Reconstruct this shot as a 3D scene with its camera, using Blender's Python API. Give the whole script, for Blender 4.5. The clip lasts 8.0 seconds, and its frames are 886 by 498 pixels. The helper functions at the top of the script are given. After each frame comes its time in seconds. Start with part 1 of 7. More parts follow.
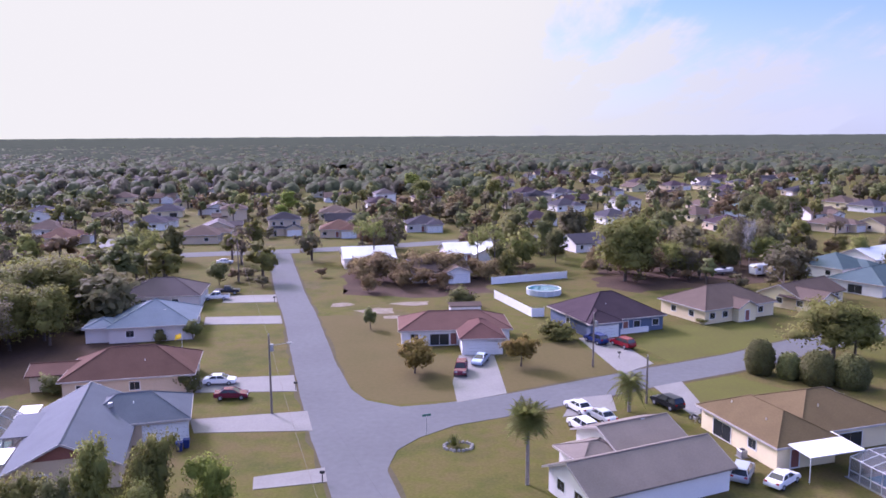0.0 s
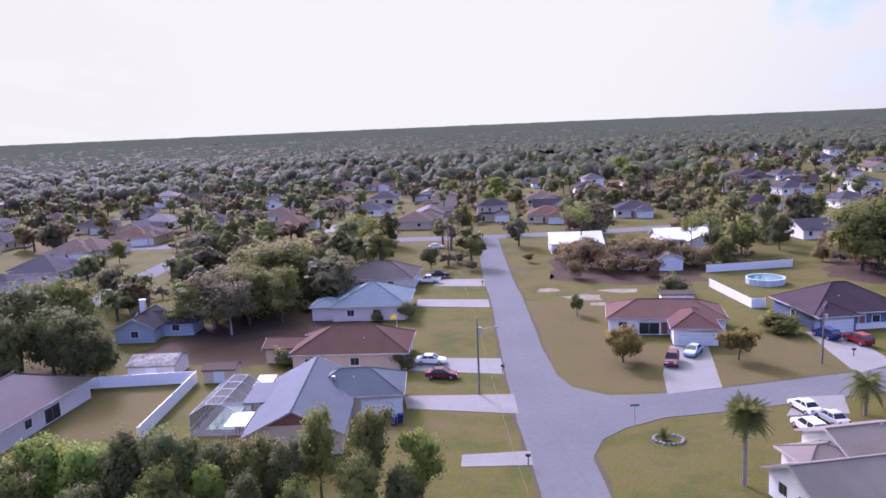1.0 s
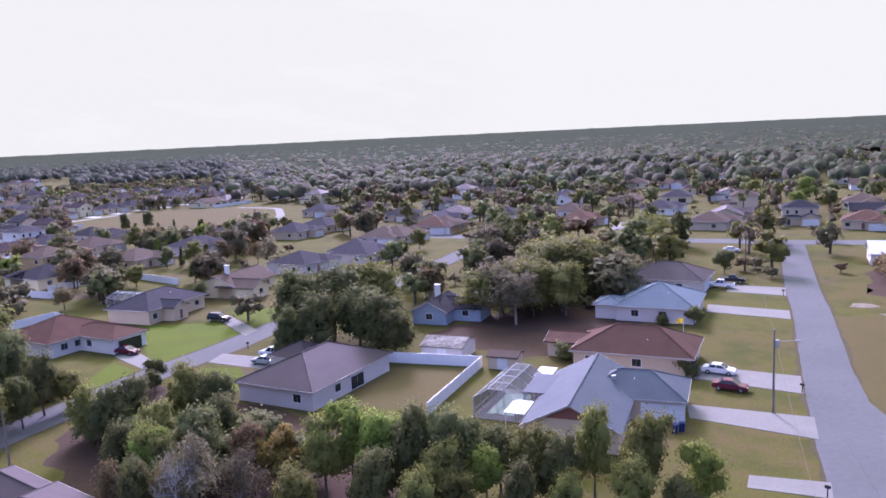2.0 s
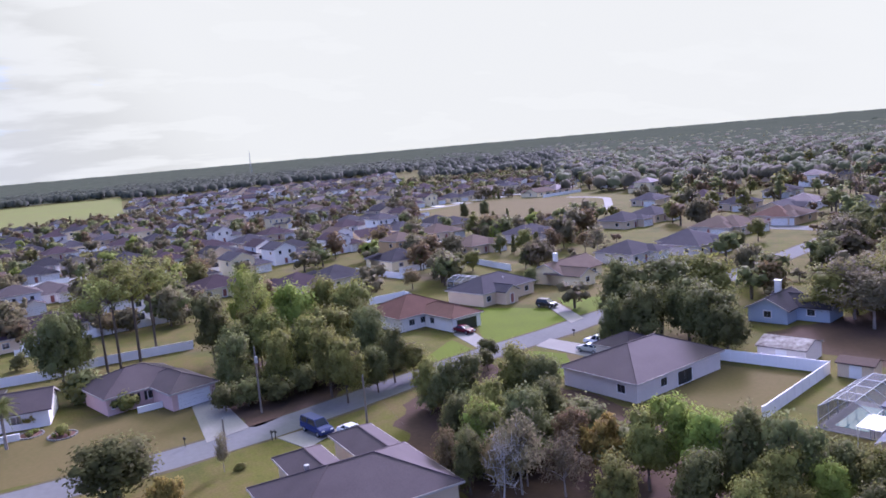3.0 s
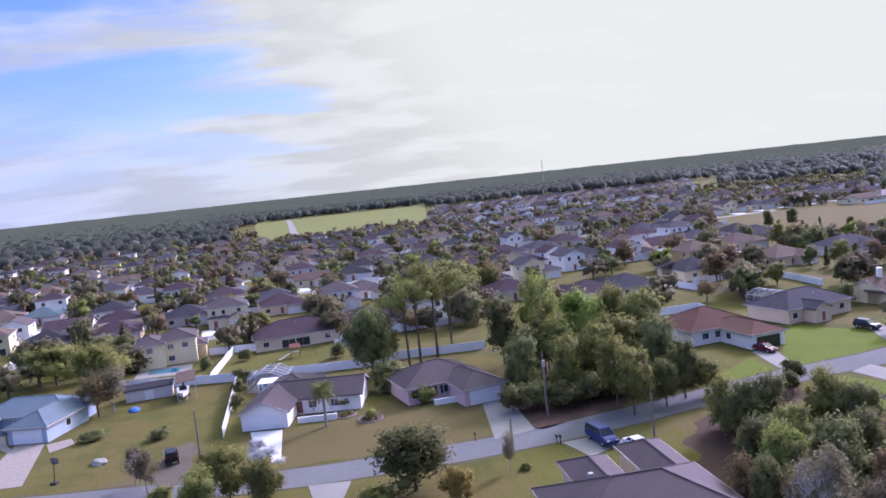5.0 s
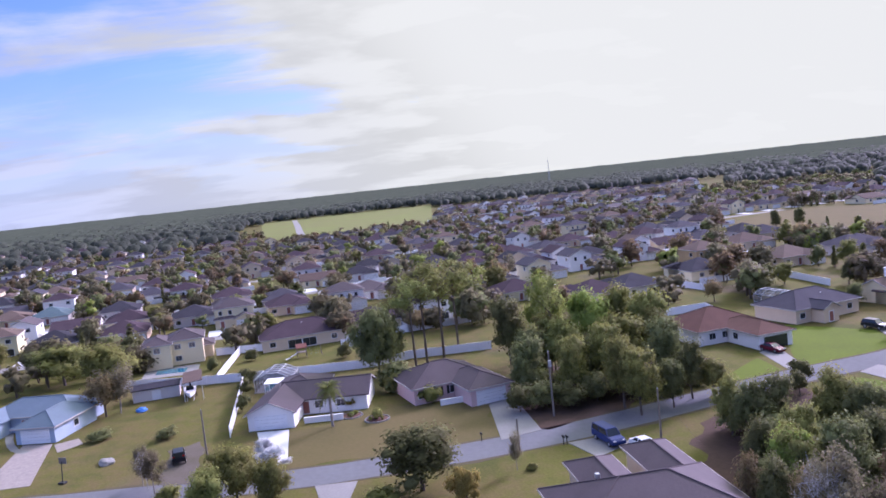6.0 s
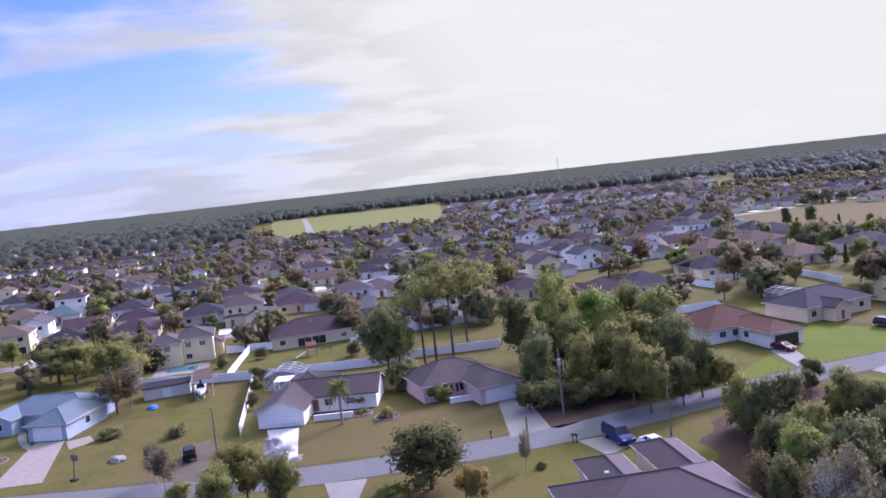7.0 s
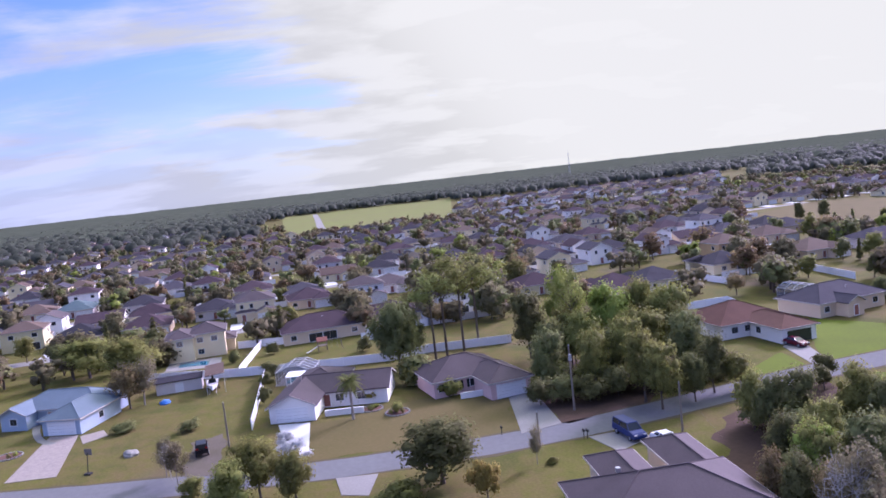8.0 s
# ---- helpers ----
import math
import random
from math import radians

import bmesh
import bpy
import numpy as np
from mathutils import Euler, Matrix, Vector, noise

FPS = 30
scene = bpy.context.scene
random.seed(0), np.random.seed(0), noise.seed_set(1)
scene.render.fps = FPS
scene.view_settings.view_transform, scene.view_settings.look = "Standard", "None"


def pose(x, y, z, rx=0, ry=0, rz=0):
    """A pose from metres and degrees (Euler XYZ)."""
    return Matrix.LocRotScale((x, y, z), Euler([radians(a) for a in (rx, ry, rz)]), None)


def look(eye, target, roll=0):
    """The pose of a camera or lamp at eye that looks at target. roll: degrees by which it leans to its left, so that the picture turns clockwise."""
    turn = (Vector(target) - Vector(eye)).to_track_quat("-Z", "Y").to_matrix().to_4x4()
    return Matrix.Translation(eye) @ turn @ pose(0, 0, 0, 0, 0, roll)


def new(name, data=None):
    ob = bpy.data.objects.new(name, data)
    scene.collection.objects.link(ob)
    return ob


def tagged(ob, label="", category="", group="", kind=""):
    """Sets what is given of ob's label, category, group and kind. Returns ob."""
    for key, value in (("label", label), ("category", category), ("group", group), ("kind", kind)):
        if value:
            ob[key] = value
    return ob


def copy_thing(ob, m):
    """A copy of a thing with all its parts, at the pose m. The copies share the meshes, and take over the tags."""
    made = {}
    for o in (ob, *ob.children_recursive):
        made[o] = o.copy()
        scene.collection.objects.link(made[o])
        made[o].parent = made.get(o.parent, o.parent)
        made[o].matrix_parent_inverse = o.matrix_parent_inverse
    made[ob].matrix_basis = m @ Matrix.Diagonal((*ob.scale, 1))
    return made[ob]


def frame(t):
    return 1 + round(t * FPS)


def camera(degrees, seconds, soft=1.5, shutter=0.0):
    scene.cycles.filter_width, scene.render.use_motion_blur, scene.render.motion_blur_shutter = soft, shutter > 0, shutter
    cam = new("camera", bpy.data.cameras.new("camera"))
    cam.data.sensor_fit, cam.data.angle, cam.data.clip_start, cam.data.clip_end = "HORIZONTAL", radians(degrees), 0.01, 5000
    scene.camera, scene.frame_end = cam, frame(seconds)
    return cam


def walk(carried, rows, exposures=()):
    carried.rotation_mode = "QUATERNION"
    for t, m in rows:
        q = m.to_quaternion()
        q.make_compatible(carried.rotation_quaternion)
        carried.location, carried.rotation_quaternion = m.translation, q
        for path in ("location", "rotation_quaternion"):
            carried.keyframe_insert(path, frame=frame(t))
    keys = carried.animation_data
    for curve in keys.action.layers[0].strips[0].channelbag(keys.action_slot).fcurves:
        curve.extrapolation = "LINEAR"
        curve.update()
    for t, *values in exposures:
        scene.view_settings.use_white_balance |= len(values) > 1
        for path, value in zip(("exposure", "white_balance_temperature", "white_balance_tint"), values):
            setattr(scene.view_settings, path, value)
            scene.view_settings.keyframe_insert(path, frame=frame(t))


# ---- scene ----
# the camera hovers at one place and turns to its left
cam = camera(59.648, 8.0, soft=1.65)
EYE = (0.0, 0.0, 36.0)
walk(cam, [
    (0.0, pose(*EYE, 81.458, 0.339, 0.004)),
    (0.5, pose(*EYE, 81.348, 1.325, 7.023)),
    (1.0, pose(*EYE, 80.752, 2.411, 15.112)),
    (2.5, pose(*EYE, 81.785, 3.190, 48.484)),
    (3.0, pose(*EYE, 82.211, 4.949, 60.217)),
    (3.5, pose(*EYE, 83.945, 6.302, 69.506)),
    (4.0, pose(*EYE, 84.666, 6.051, 77.939)),
    (4.5, pose(*EYE, 84.731, 5.966, 80.787)),
    (6.0, pose(*EYE, 84.848, 6.154, 81.969)),
    (6.5, pose(*EYE, 84.795, 6.195, 82.315)),
    (7.0, pose(*EYE, 84.784, 6.261, 82.650)),
    (7.5, pose(*EYE, 84.820, 6.254, 82.942)),
    (8.0, pose(*EYE, 84.538, 6.389, 83.433)),
], exposures=[(0.0, 0.14, 4960, 63), (1.0, 0.18, 4960, 63), (3.0, 0.17, 4880, 57), (4.5, 0.10, 4880, 56), (8.0, 0.14, 4920, 60)])

# ---- sky and sun ----
SUN_YAW, SUN_UP = 40.0, 28.0      # degrees to the left of +y, degrees over the horizon
sun_dir = Vector((-math.sin(radians(SUN_YAW)) * math.cos(radians(SUN_UP)),
                  math.cos(radians(SUN_YAW)) * math.cos(radians(SUN_UP)), math.sin(radians(SUN_UP))))
world = bpy.data.worlds.new("sky")
scene.world = world
world.use_nodes = True
wn, wl = world.node_tree.nodes, world.node_tree.links
wn.clear()


def wmath(op, a, b=None, clamp=False):
    n = wn.new("ShaderNodeMath")
    n.operation, n.use_clamp = op, clamp
    for i, v in enumerate((a, b)):
        if v is None:
            continue
        if isinstance(v, (int, float)):
            n.inputs[i].default_value = v
        else:
            wl.new(v, n.inputs[i])
    return n.outputs[0]


def wrange(v, a, b, c=0.0, d=1.0):
    n = wn.new("ShaderNodeMapRange")
    n.interpolation_type = "SMOOTHSTEP"
    for i, x in enumerate((a, b, c, d)):
        n.inputs[i + 1].default_value = x
    wl.new(v, n.inputs[0])
    return n.outputs[0]


coord = wn.new("ShaderNodeTexCoord").outputs["Generated"]
sky = wn.new("ShaderNodeTexSky")
sky.sky_type, sky.sun_disc = "NISHITA", False
sky.sun_elevation, sky.sun_rotation = radians(SUN_UP), radians(-SUN_YAW)
sky.air_density, sky.dust_density, sky.ozone_density = 1.0, 0.6, 2.0
split = wn.new("ShaderNodeSeparateXYZ")
wl.new(coord, split.inputs[0])
up = wmath("MAXIMUM", split.outputs[2], 0.0)
flat = wmath("ADD", up, 0.20)
cx = wmath("DIVIDE", split.outputs[0], flat)
cy = wmath("DIVIDE", split.outputs[1], flat)
plane = wn.new("ShaderNodeCombineXYZ")
wl.new(cx, plane.inputs[0])
wl.new(wmath("MULTIPLY", cy, 0.62), plane.inputs[1])
streaks = wn.new("ShaderNodeTexNoise")
streaks.inputs["Scale"].default_value, streaks.inputs["Detail"].default_value = 1.05, 12.0
streaks.inputs["Roughness"].default_value, streaks.inputs["Distortion"].default_value = 0.58, 0.5
wl.new(plane.outputs[0], streaks.inputs["Vector"])
wisp_plane = wn.new("ShaderNodeMapping")
wisp_plane.inputs["Rotation"].default_value, wisp_plane.inputs["Scale"].default_value = (0, 0, radians(24)), (1.0, 0.28, 1.0)
wl.new(plane.outputs[0], wisp_plane.inputs["Vector"])
wisps = wn.new("ShaderNodeTexNoise")
wisps.inputs["Scale"].default_value, wisps.inputs["Detail"].default_value = 3.4, 9.0
wisps.inputs["Roughness"].default_value, wisps.inputs["Distortion"].default_value = 0.6, 0.9
wl.new(wisp_plane.outputs[0], wisps.inputs["Vector"])
puffs = wn.new("ShaderNodeTexNoise")
puffs.inputs["Scale"].default_value, puffs.inputs["Detail"].default_value = 2.6, 7.0
wl.new(plane.outputs[0], puffs.inputs["Vector"])
toward = wn.new("ShaderNodeVectorMath")
toward.operation = "DOT_PRODUCT"
wl.new(coord, toward.inputs[0])
toward.inputs[1].default_value = sun_dir
glow = wrange(toward.outputs["Value"], 0.36, 0.76)
halo = wrange(toward.outputs["Value"], 0.962, 1.0)
patchy = wrange(toward.outputs["Value"], 0.44, 0.92)
low = wrange(split.outputs[2], 0.0, 0.20, 0.70, 0.0)
veil = wrange(wmath("ADD", wmath("ADD", wmath("MULTIPLY", streaks.outputs["Fac"], 0.72), wmath("MULTIPLY", wisps.outputs["Fac"], 0.28)), wmath("MULTIPLY", patchy, 0.36)), 0.480, 0.640, 0.06, 1.0)
cover = wmath("ADD", veil, low, clamp=True)
west = wrange(wmath("MULTIPLY", split.outputs[0], -1.0), 0.5, 0.9)
shade = wmath("SUBTRACT", 1.02, wmath("MULTIPLY", wrange(puffs.outputs["Fac"], 0.42, 0.60, 0.17, 0.0), west))
over = wrange(split.outputs[2], 0.24, 0.60, 1.0, 3.75)
bright = wmath("MULTIPLY", wmath("ADD", wmath("ADD", wmath("MULTIPLY", glow, 0.14), 0.68), wmath("MULTIPLY", halo, 5.0)), wmath("MULTIPLY", over, wmath("MAXIMUM", shade, glow)))
clear = wn.new("ShaderNodeBackground")
tone = wn.new("ShaderNodeMix")
tone.data_type, tone.blend_type = "RGBA", "MULTIPLY"
tone.inputs[0].default_value, tone.inputs[7].default_value = 1.0, (0.80, 0.98, 0.98, 1)
wl.new(sky.outputs[0], tone.inputs[6])
wl.new(tone.outputs[2], clear.inputs["Color"])
clear.inputs["Strength"].default_value = 0.12
cloud = wn.new("ShaderNodeBackground")
hue = wn.new("ShaderNodeMix")
hue.data_type = "RGBA"
hue.inputs[6].default_value, hue.inputs[7].default_value = (0.84, 0.97, 0.86, 1), (0.965, 1.0, 0.505, 1)
wl.new(wrange(toward.outputs["Value"], 0.0, 0.72), hue.inputs[0])
wl.new(hue.outputs[2], cloud.inputs["Color"])
wl.new(bright, cloud.inputs["Strength"])
mixed = wn.new("ShaderNodeMixShader")
wl.new(cover, mixed.inputs[0])
wl.new(clear.outputs[0], mixed.inputs[1])
wl.new(cloud.outputs[0], mixed.inputs[2])
wl.new(mixed.outputs[0], wn.new("ShaderNodeOutputWorld").inputs["Surface"])

sun = new("sun", bpy.data.lights.new("sun", "SUN"))
sun.data.energy, sun.data.angle, sun.data.color = 4.6, radians(11.0), (1.0, 0.83, 0.79)
sun.matrix_world = look(sun_dir * 900, (0, 0, 0))

# ---- materials ----
MATS = {}


def material(name, base, other=None, scale=0.6, fine=8.0, rough=0.9, metal=0.0, bump=0.0, by_object=0.0, spec=0.3, amount=0.5, by_island=0.0):
    """A surface of two colours mixed by noise at two sizes, with relief and differences from piece to piece."""
    if name in MATS:
        return MATS[name]
    m = MATS[name] = bpy.data.materials.new(name)
    m.use_nodes = True
    n, l = m.node_tree.nodes, m.node_tree.links
    s = n["Principled BSDF"]
    s.inputs["Roughness"].default_value, s.inputs["Metallic"].default_value = rough, metal
    s.inputs["Specular IOR Level"].default_value = spec
    other = other or tuple(c * 0.7 for c in base)
    pos = n.new("ShaderNodeTexCoord").outputs["Object"]
    big, small = n.new("ShaderNodeTexNoise"), n.new("ShaderNodeTexNoise")
    for t, sc, de in ((big, scale, 4.0), (small, fine, 3.0)):
        l.new(pos, t.inputs["Vector"])
        t.inputs["Scale"].default_value, t.inputs["Detail"].default_value = sc, de
    both = n.new("ShaderNodeMath")
    both.operation = "ADD"
    l.new(big.outputs["Fac"], both.inputs[0])
    l.new(small.outputs["Fac"], both.inputs[1])
    ramp = n.new("ShaderNodeMapRange")
    l.new(both.outputs[0], ramp.inputs[0])
    ramp.inputs[1].default_value, ramp.inputs[2].default_value = 1 - 0.35 * amount / 0.5, 1 + 0.35 * amount / 0.5
    mix = n.new("ShaderNodeMix")
    mix.data_type = "RGBA"
    l.new(ramp.outputs[0], mix.inputs[0])
    mix.inputs[6].default_value, mix.inputs[7].default_value = (*base, 1), (*other, 1)
    colour = mix.outputs[2]
    for value, kind in ((by_object, "ShaderNodeObjectInfo"), (by_island, "ShaderNodeNewGeometry")):
        if value:
            rnd = n.new(kind).outputs["Random" if kind == "ShaderNodeObjectInfo" else "Random Per Island"]
            hsv = n.new("ShaderNodeHueSaturation")
            for socket, a, b in (("Value", 1 - value, 1 + value), ("Hue", 0.5 - value * 0.07, 0.5 + value * 0.05)):
                r = n.new("ShaderNodeMapRange")
                l.new(rnd, r.inputs[0])
                r.inputs[3].default_value, r.inputs[4].default_value = a, b
                l.new(r.outputs[0], hsv.inputs[socket])
            l.new(colour, hsv.inputs["Color"])
            colour = hsv.outputs[0]
    l.new(colour, s.inputs["Base Color"])
    if bump:
        b = n.new("ShaderNodeBump")
        b.inputs["Strength"].default_value, b.inputs["Distance"].default_value = 0.6, bump
        l.new(small.outputs["Fac"], b.inputs["Height"])
        l.new(b.outputs[0], s.inputs["Normal"])
    return m


def foliage(name, base, other, spread=0.22, island=0.16):
    """Leaves: two greens, lighter and darker leaf by leaf, with light passing through."""
    m = material(name, base, other, scale=0.35, fine=1.2, rough=0.75, spec=0.15, by_object=spread, by_island=island)
    n, l = m.node_tree.nodes, m.node_tree.links
    s = n["Principled BSDF"]
    thin = n.new("ShaderNodeBsdfTranslucent")
    l.new(s.inputs["Base Color"].links[0].from_socket, thin.inputs["Color"])
    mix = n.new("ShaderNodeMixShader")
    mix.inputs[0].default_value = 0.5
    l.new(s.outputs[0], mix.inputs[1])
    l.new(thin.outputs[0], mix.inputs[2])
    l.new(mix.outputs[0], n["Material Output"].inputs["Surface"])
    return m


GLASS = material("window glass", (0.02, 0.025, 0.03), (0.03, 0.035, 0.045), rough=0.08, spec=0.6)
WHITE = material("white paint", (0.80, 0.80, 0.80), (0.70, 0.70, 0.69), scale=0.5, rough=0.6)
TRIM = material("weathered trim paint", (0.50, 0.46, 0.43), (0.38, 0.35, 0.33), scale=0.5, rough=0.7)
VINYL = material("white vinyl", (0.82, 0.83, 0.85), (0.74, 0.75, 0.77), scale=0.7, fine=5, rough=0.45)
CONCRETE = material("concrete", (0.25, 0.242, 0.232), (0.20, 0.194, 0.186), scale=0.25, fine=3.0, rough=0.92, bump=0.01, spec=0.12)
ASPHALT = material("asphalt", (0.145, 0.148, 0.156), (0.118, 0.12, 0.127), scale=0.08, fine=1.2, rough=0.95, bump=0.01, spec=0.1)
PAVERS = material("brick pavers", (0.29, 0.25, 0.22), (0.20, 0.175, 0.16), scale=1.2, fine=4.0, rough=0.9)
BARK = material("bark", (0.13, 0.105, 0.085), (0.075, 0.06, 0.05), scale=1.5, fine=9, bump=0.03)
GREYBARK = material("bare wood", (0.33, 0.29, 0.25), (0.20, 0.17, 0.15), scale=1.5, fine=9)
PALEBARK = material("pale dead wood", (0.48, 0.45, 0.42), (0.34, 0.31, 0.29), scale=1.5, fine=9)
POLEWOOD = material("pole wood", (0.22, 0.19, 0.16), (0.15, 0.13, 0.11), scale=0.8, fine=6)
METAL = material("dull metal", (0.45, 0.46, 0.48), (0.35, 0.36, 0.38), rough=0.45, metal=0.6)
BLACK = material("black rubber", (0.02, 0.02, 0.022), (0.03, 0.03, 0.03), rough=0.8)
OAK = foliage("oak leaves", (0.270, 0.270, 0.070), (0.180, 0.184, 0.052))
DARKOAK = foliage("dark leaves", (0.195, 0.205, 0.072), (0.135, 0.142, 0.055))
LIGHTOAK = foliage("light leaves", (0.290, 0.350, 0.062), (0.205, 0.250, 0.050))
RUSSET = foliage("russet leaves", (0.270, 0.205, 0.095), (0.195, 0.150, 0.074))
PINE = foliage("pine needles", (0.300, 0.320, 0.085), (0.205, 0.220, 0.066))
PALM = foliage("palm fronds", (0.21, 0.225, 0.06), (0.145, 0.16, 0.045))
BLOSSOM = foliage("white blossom", (0.66, 0.66, 0.68), (0.50, 0.51, 0.53))
GREY = foliage("grey twigs", (0.205, 0.180, 0.105), (0.155, 0.136, 0.084))
# FARWOOD, FARGREY and FARDARK carry the grey of distance haze in their base colours
FARWOOD = foliage("hazed far woods leaves", (0.150, 0.168, 0.088), (0.122, 0.138, 0.074), 0.1, 0.04)
FARGREY = foliage("hazed far bare woods", (0.160, 0.150, 0.098), (0.132, 0.124, 0.084), 0.1, 0.04)
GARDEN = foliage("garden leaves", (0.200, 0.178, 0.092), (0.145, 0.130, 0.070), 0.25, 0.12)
FARDARK = foliage("hazed far dark woods", (0.098, 0.110, 0.085), (0.080, 0.090, 0.070), 0.1, 0.04)
ORANGE = foliage("olive leaves", (0.32, 0.255, 0.06), (0.23, 0.185, 0.045))


def ground_material():
    """Lawns, dry patches and bare sand that run into one another."""
    m = material("grass", (0.098, 0.098, 0.021), (0.116, 0.092, 0.036), scale=0.03, fine=0.5, rough=0.97, spec=0.05, amount=0.28)
    n, l = m.node_tree.nodes, m.node_tree.links
    s = n["Principled BSDF"]
    pos = n.new("ShaderNodeTexCoord").outputs["Object"]
    sand = n.new("ShaderNodeTexNoise")
    sand.inputs["Scale"].default_value, sand.inputs["Detail"].default_value = 0.045, 6
    l.new(pos, sand.inputs["Vector"])
    r = n.new("ShaderNodeMapRange")
    l.new(sand.outputs["Fac"], r.inputs[0])
    r.inputs[1].default_value, r.inputs[2].default_value = 0.60, 0.74
    grain = n.new("ShaderNodeTexNoise")
    grain.inputs["Scale"].default_value, grain.inputs["Detail"].default_value = 3.0, 5
    l.new(pos, grain.inputs["Vector"])
    g = n.new("ShaderNodeMapRange")
    l.new(grain.outputs["Fac"], g.inputs[0])
    g.inputs[3].default_value, g.inputs[4].default_value = 0.65, 1.35
    mix = n.new("ShaderNodeMix")
    mix.data_type = "RGBA"
    l.new(r.outputs[0], mix.inputs[0])
    l.new(s.inputs["Base Color"].links[0].from_socket, mix.inputs[6])
    mix.inputs[7].default_value = (0.12, 0.092, 0.062, 1)
    patch = n.new("ShaderNodeTexNoise")
    patch.inputs["Scale"].default_value, patch.inputs["Detail"].default_value, patch.inputs["Roughness"].default_value = 0.11, 7, 0.65
    l.new(pos, patch.inputs["Vector"])
    pr = n.new("ShaderNodeMapRange")
    l.new(patch.outputs["Fac"], pr.inputs[0])
    pr.inputs[1].default_value, pr.inputs[2].default_value, pr.inputs[4].default_value = 0.48, 0.66, 0.75
    weeds = n.new("ShaderNodeMix")
    weeds.data_type = "RGBA"
    l.new(pr.outputs[0], weeds.inputs[0])
    l.new(mix.outputs[2], weeds.inputs[6])
    weeds.inputs[7].default_value = (0.062, 0.072, 0.018, 1)
    mix = weeds
    v = n.new("ShaderNodeHueSaturation")
    l.new(mix.outputs[2], v.inputs["Color"])
    l.new(g.outputs[0], v.inputs["Value"])
    l.new(v.outputs[0], s.inputs["Base Color"])
    return m


GRASS = ground_material()
DULLAWN = material("dull green lawn", (0.108, 0.112, 0.026), (0.095, 0.090, 0.028), scale=0.15, fine=1.6, rough=0.95, spec=0.05)
LAWN = material("green lawn", (0.105, 0.142, 0.012), (0.088, 0.112, 0.016), scale=0.15, fine=1.6, rough=0.95, spec=0.05)
DRYLAWN = material("dry lawn", (0.124, 0.097, 0.042), (0.098, 0.086, 0.031), scale=0.10, fine=1.6, rough=0.95, spec=0.05)
FIELD = material("field grass", (0.150, 0.178, 0.045), (0.155, 0.150, 0.06), scale=0.02, fine=0.3, rough=0.97, spec=0.05)
VERGE = material("sandy verge", (0.10, 0.085, 0.055), (0.08, 0.072, 0.036), scale=0.3, fine=2.0, rough=0.97, spec=0.05)
# concrete lightened in its base colour to stand in for sun glare
BRIGHTENED = material("brightened concrete", (0.62, 0.62, 0.63), (0.52, 0.52, 0.53), scale=0.3, fine=3.0, rough=0.9, spec=0.12)
GRAVEL = material("grey-brown gravel", (0.125, 0.105, 0.09), (0.095, 0.085, 0.06), scale=0.35, fine=3.0, rough=0.95, spec=0.05)
SOIL = material("leaf litter", (0.090, 0.060, 0.045), (0.064, 0.046, 0.034), scale=0.15, fine=1.5, rough=0.98, spec=0.05)

# ---- helpers for meshes ----


def part(name, bm, mat, parent=None, label="", m=None):
    """One mesh object out of a bmesh, under a thing or a part."""
    if isinstance(bm, bmesh.types.BMesh):
        data = bpy.data.meshes.new(name)
        bm.to_mesh(data)
        bm.free()
    else:
        data = bm
    if mat and not data.materials:
        data.materials.append(mat)
    ob = new(name, data)
    if parent:
        ob.parent = parent
    if m is not None:
        ob.matrix_basis = m
    if label:
        tagged(ob, label)
    return ob


def thing(name, x, y, rot=0.0, z=0.0, label="", category="", group="", kind="", scale=1.0):
    ob = new(name)
    ob.empty_display_size = 0.3
    ob.matrix_basis = pose(x, y, z, 0, 0, rot) @ Matrix.Scale(scale, 4)
    return tagged(ob, label, category, group, kind)


def add_box(bm, x0, y0, z0, x1, y1, z1, m=None):
    vs = [bm.verts.new((x, y, z)) for z in (z0, z1) for x, y in ((x0, y0), (x1, y0), (x1, y1), (x0, y1))]
    if m is not None:
        for v in vs:
            v.co = m @ v.co
    for f in ((3, 2, 1, 0), (4, 5, 6, 7), (0, 1, 5, 4), (1, 2, 6, 5), (2, 3, 7, 6), (3, 0, 4, 7)):
        bm.faces.new([vs[i] for i in f])
    return vs


def box(x0, y0, z0, x1, y1, z1, bevel=0.0):
    bm = bmesh.new()
    add_box(bm, x0, y0, z0, x1, y1, z1)
    if bevel:
        bmesh.ops.bevel(bm, geom=bm.edges[:], offset=bevel, segments=1, affect="EDGES")
    return bm


def add_tube(bm, a, b, ra, rb, sides=7, caps=True):
    """A tapered round bar from a to b."""
    a, b = Vector(a), Vector(b)
    q = (b - a).to_track_quat("Z", "Y")
    rings = []
    for c, r in ((a, ra), (b, rb)):
        rings.append([bm.verts.new(c + q @ Vector((r * math.cos(2 * math.pi * i / sides), r * math.sin(2 * math.pi * i / sides), 0))) for i in range(sides)])
    for i in range(sides):
        j = (i + 1) % sides
        bm.faces.new((rings[0][i], rings[0][j], rings[1][j], rings[1][i]))
    if caps:
        bm.faces.new(rings[0][::-1])
        bm.faces.new(rings[1])


def tube(a, b, ra, rb, sides=7):
    bm = bmesh.new()
    add_tube(bm, a, b, ra, rb, sides)
    return bm


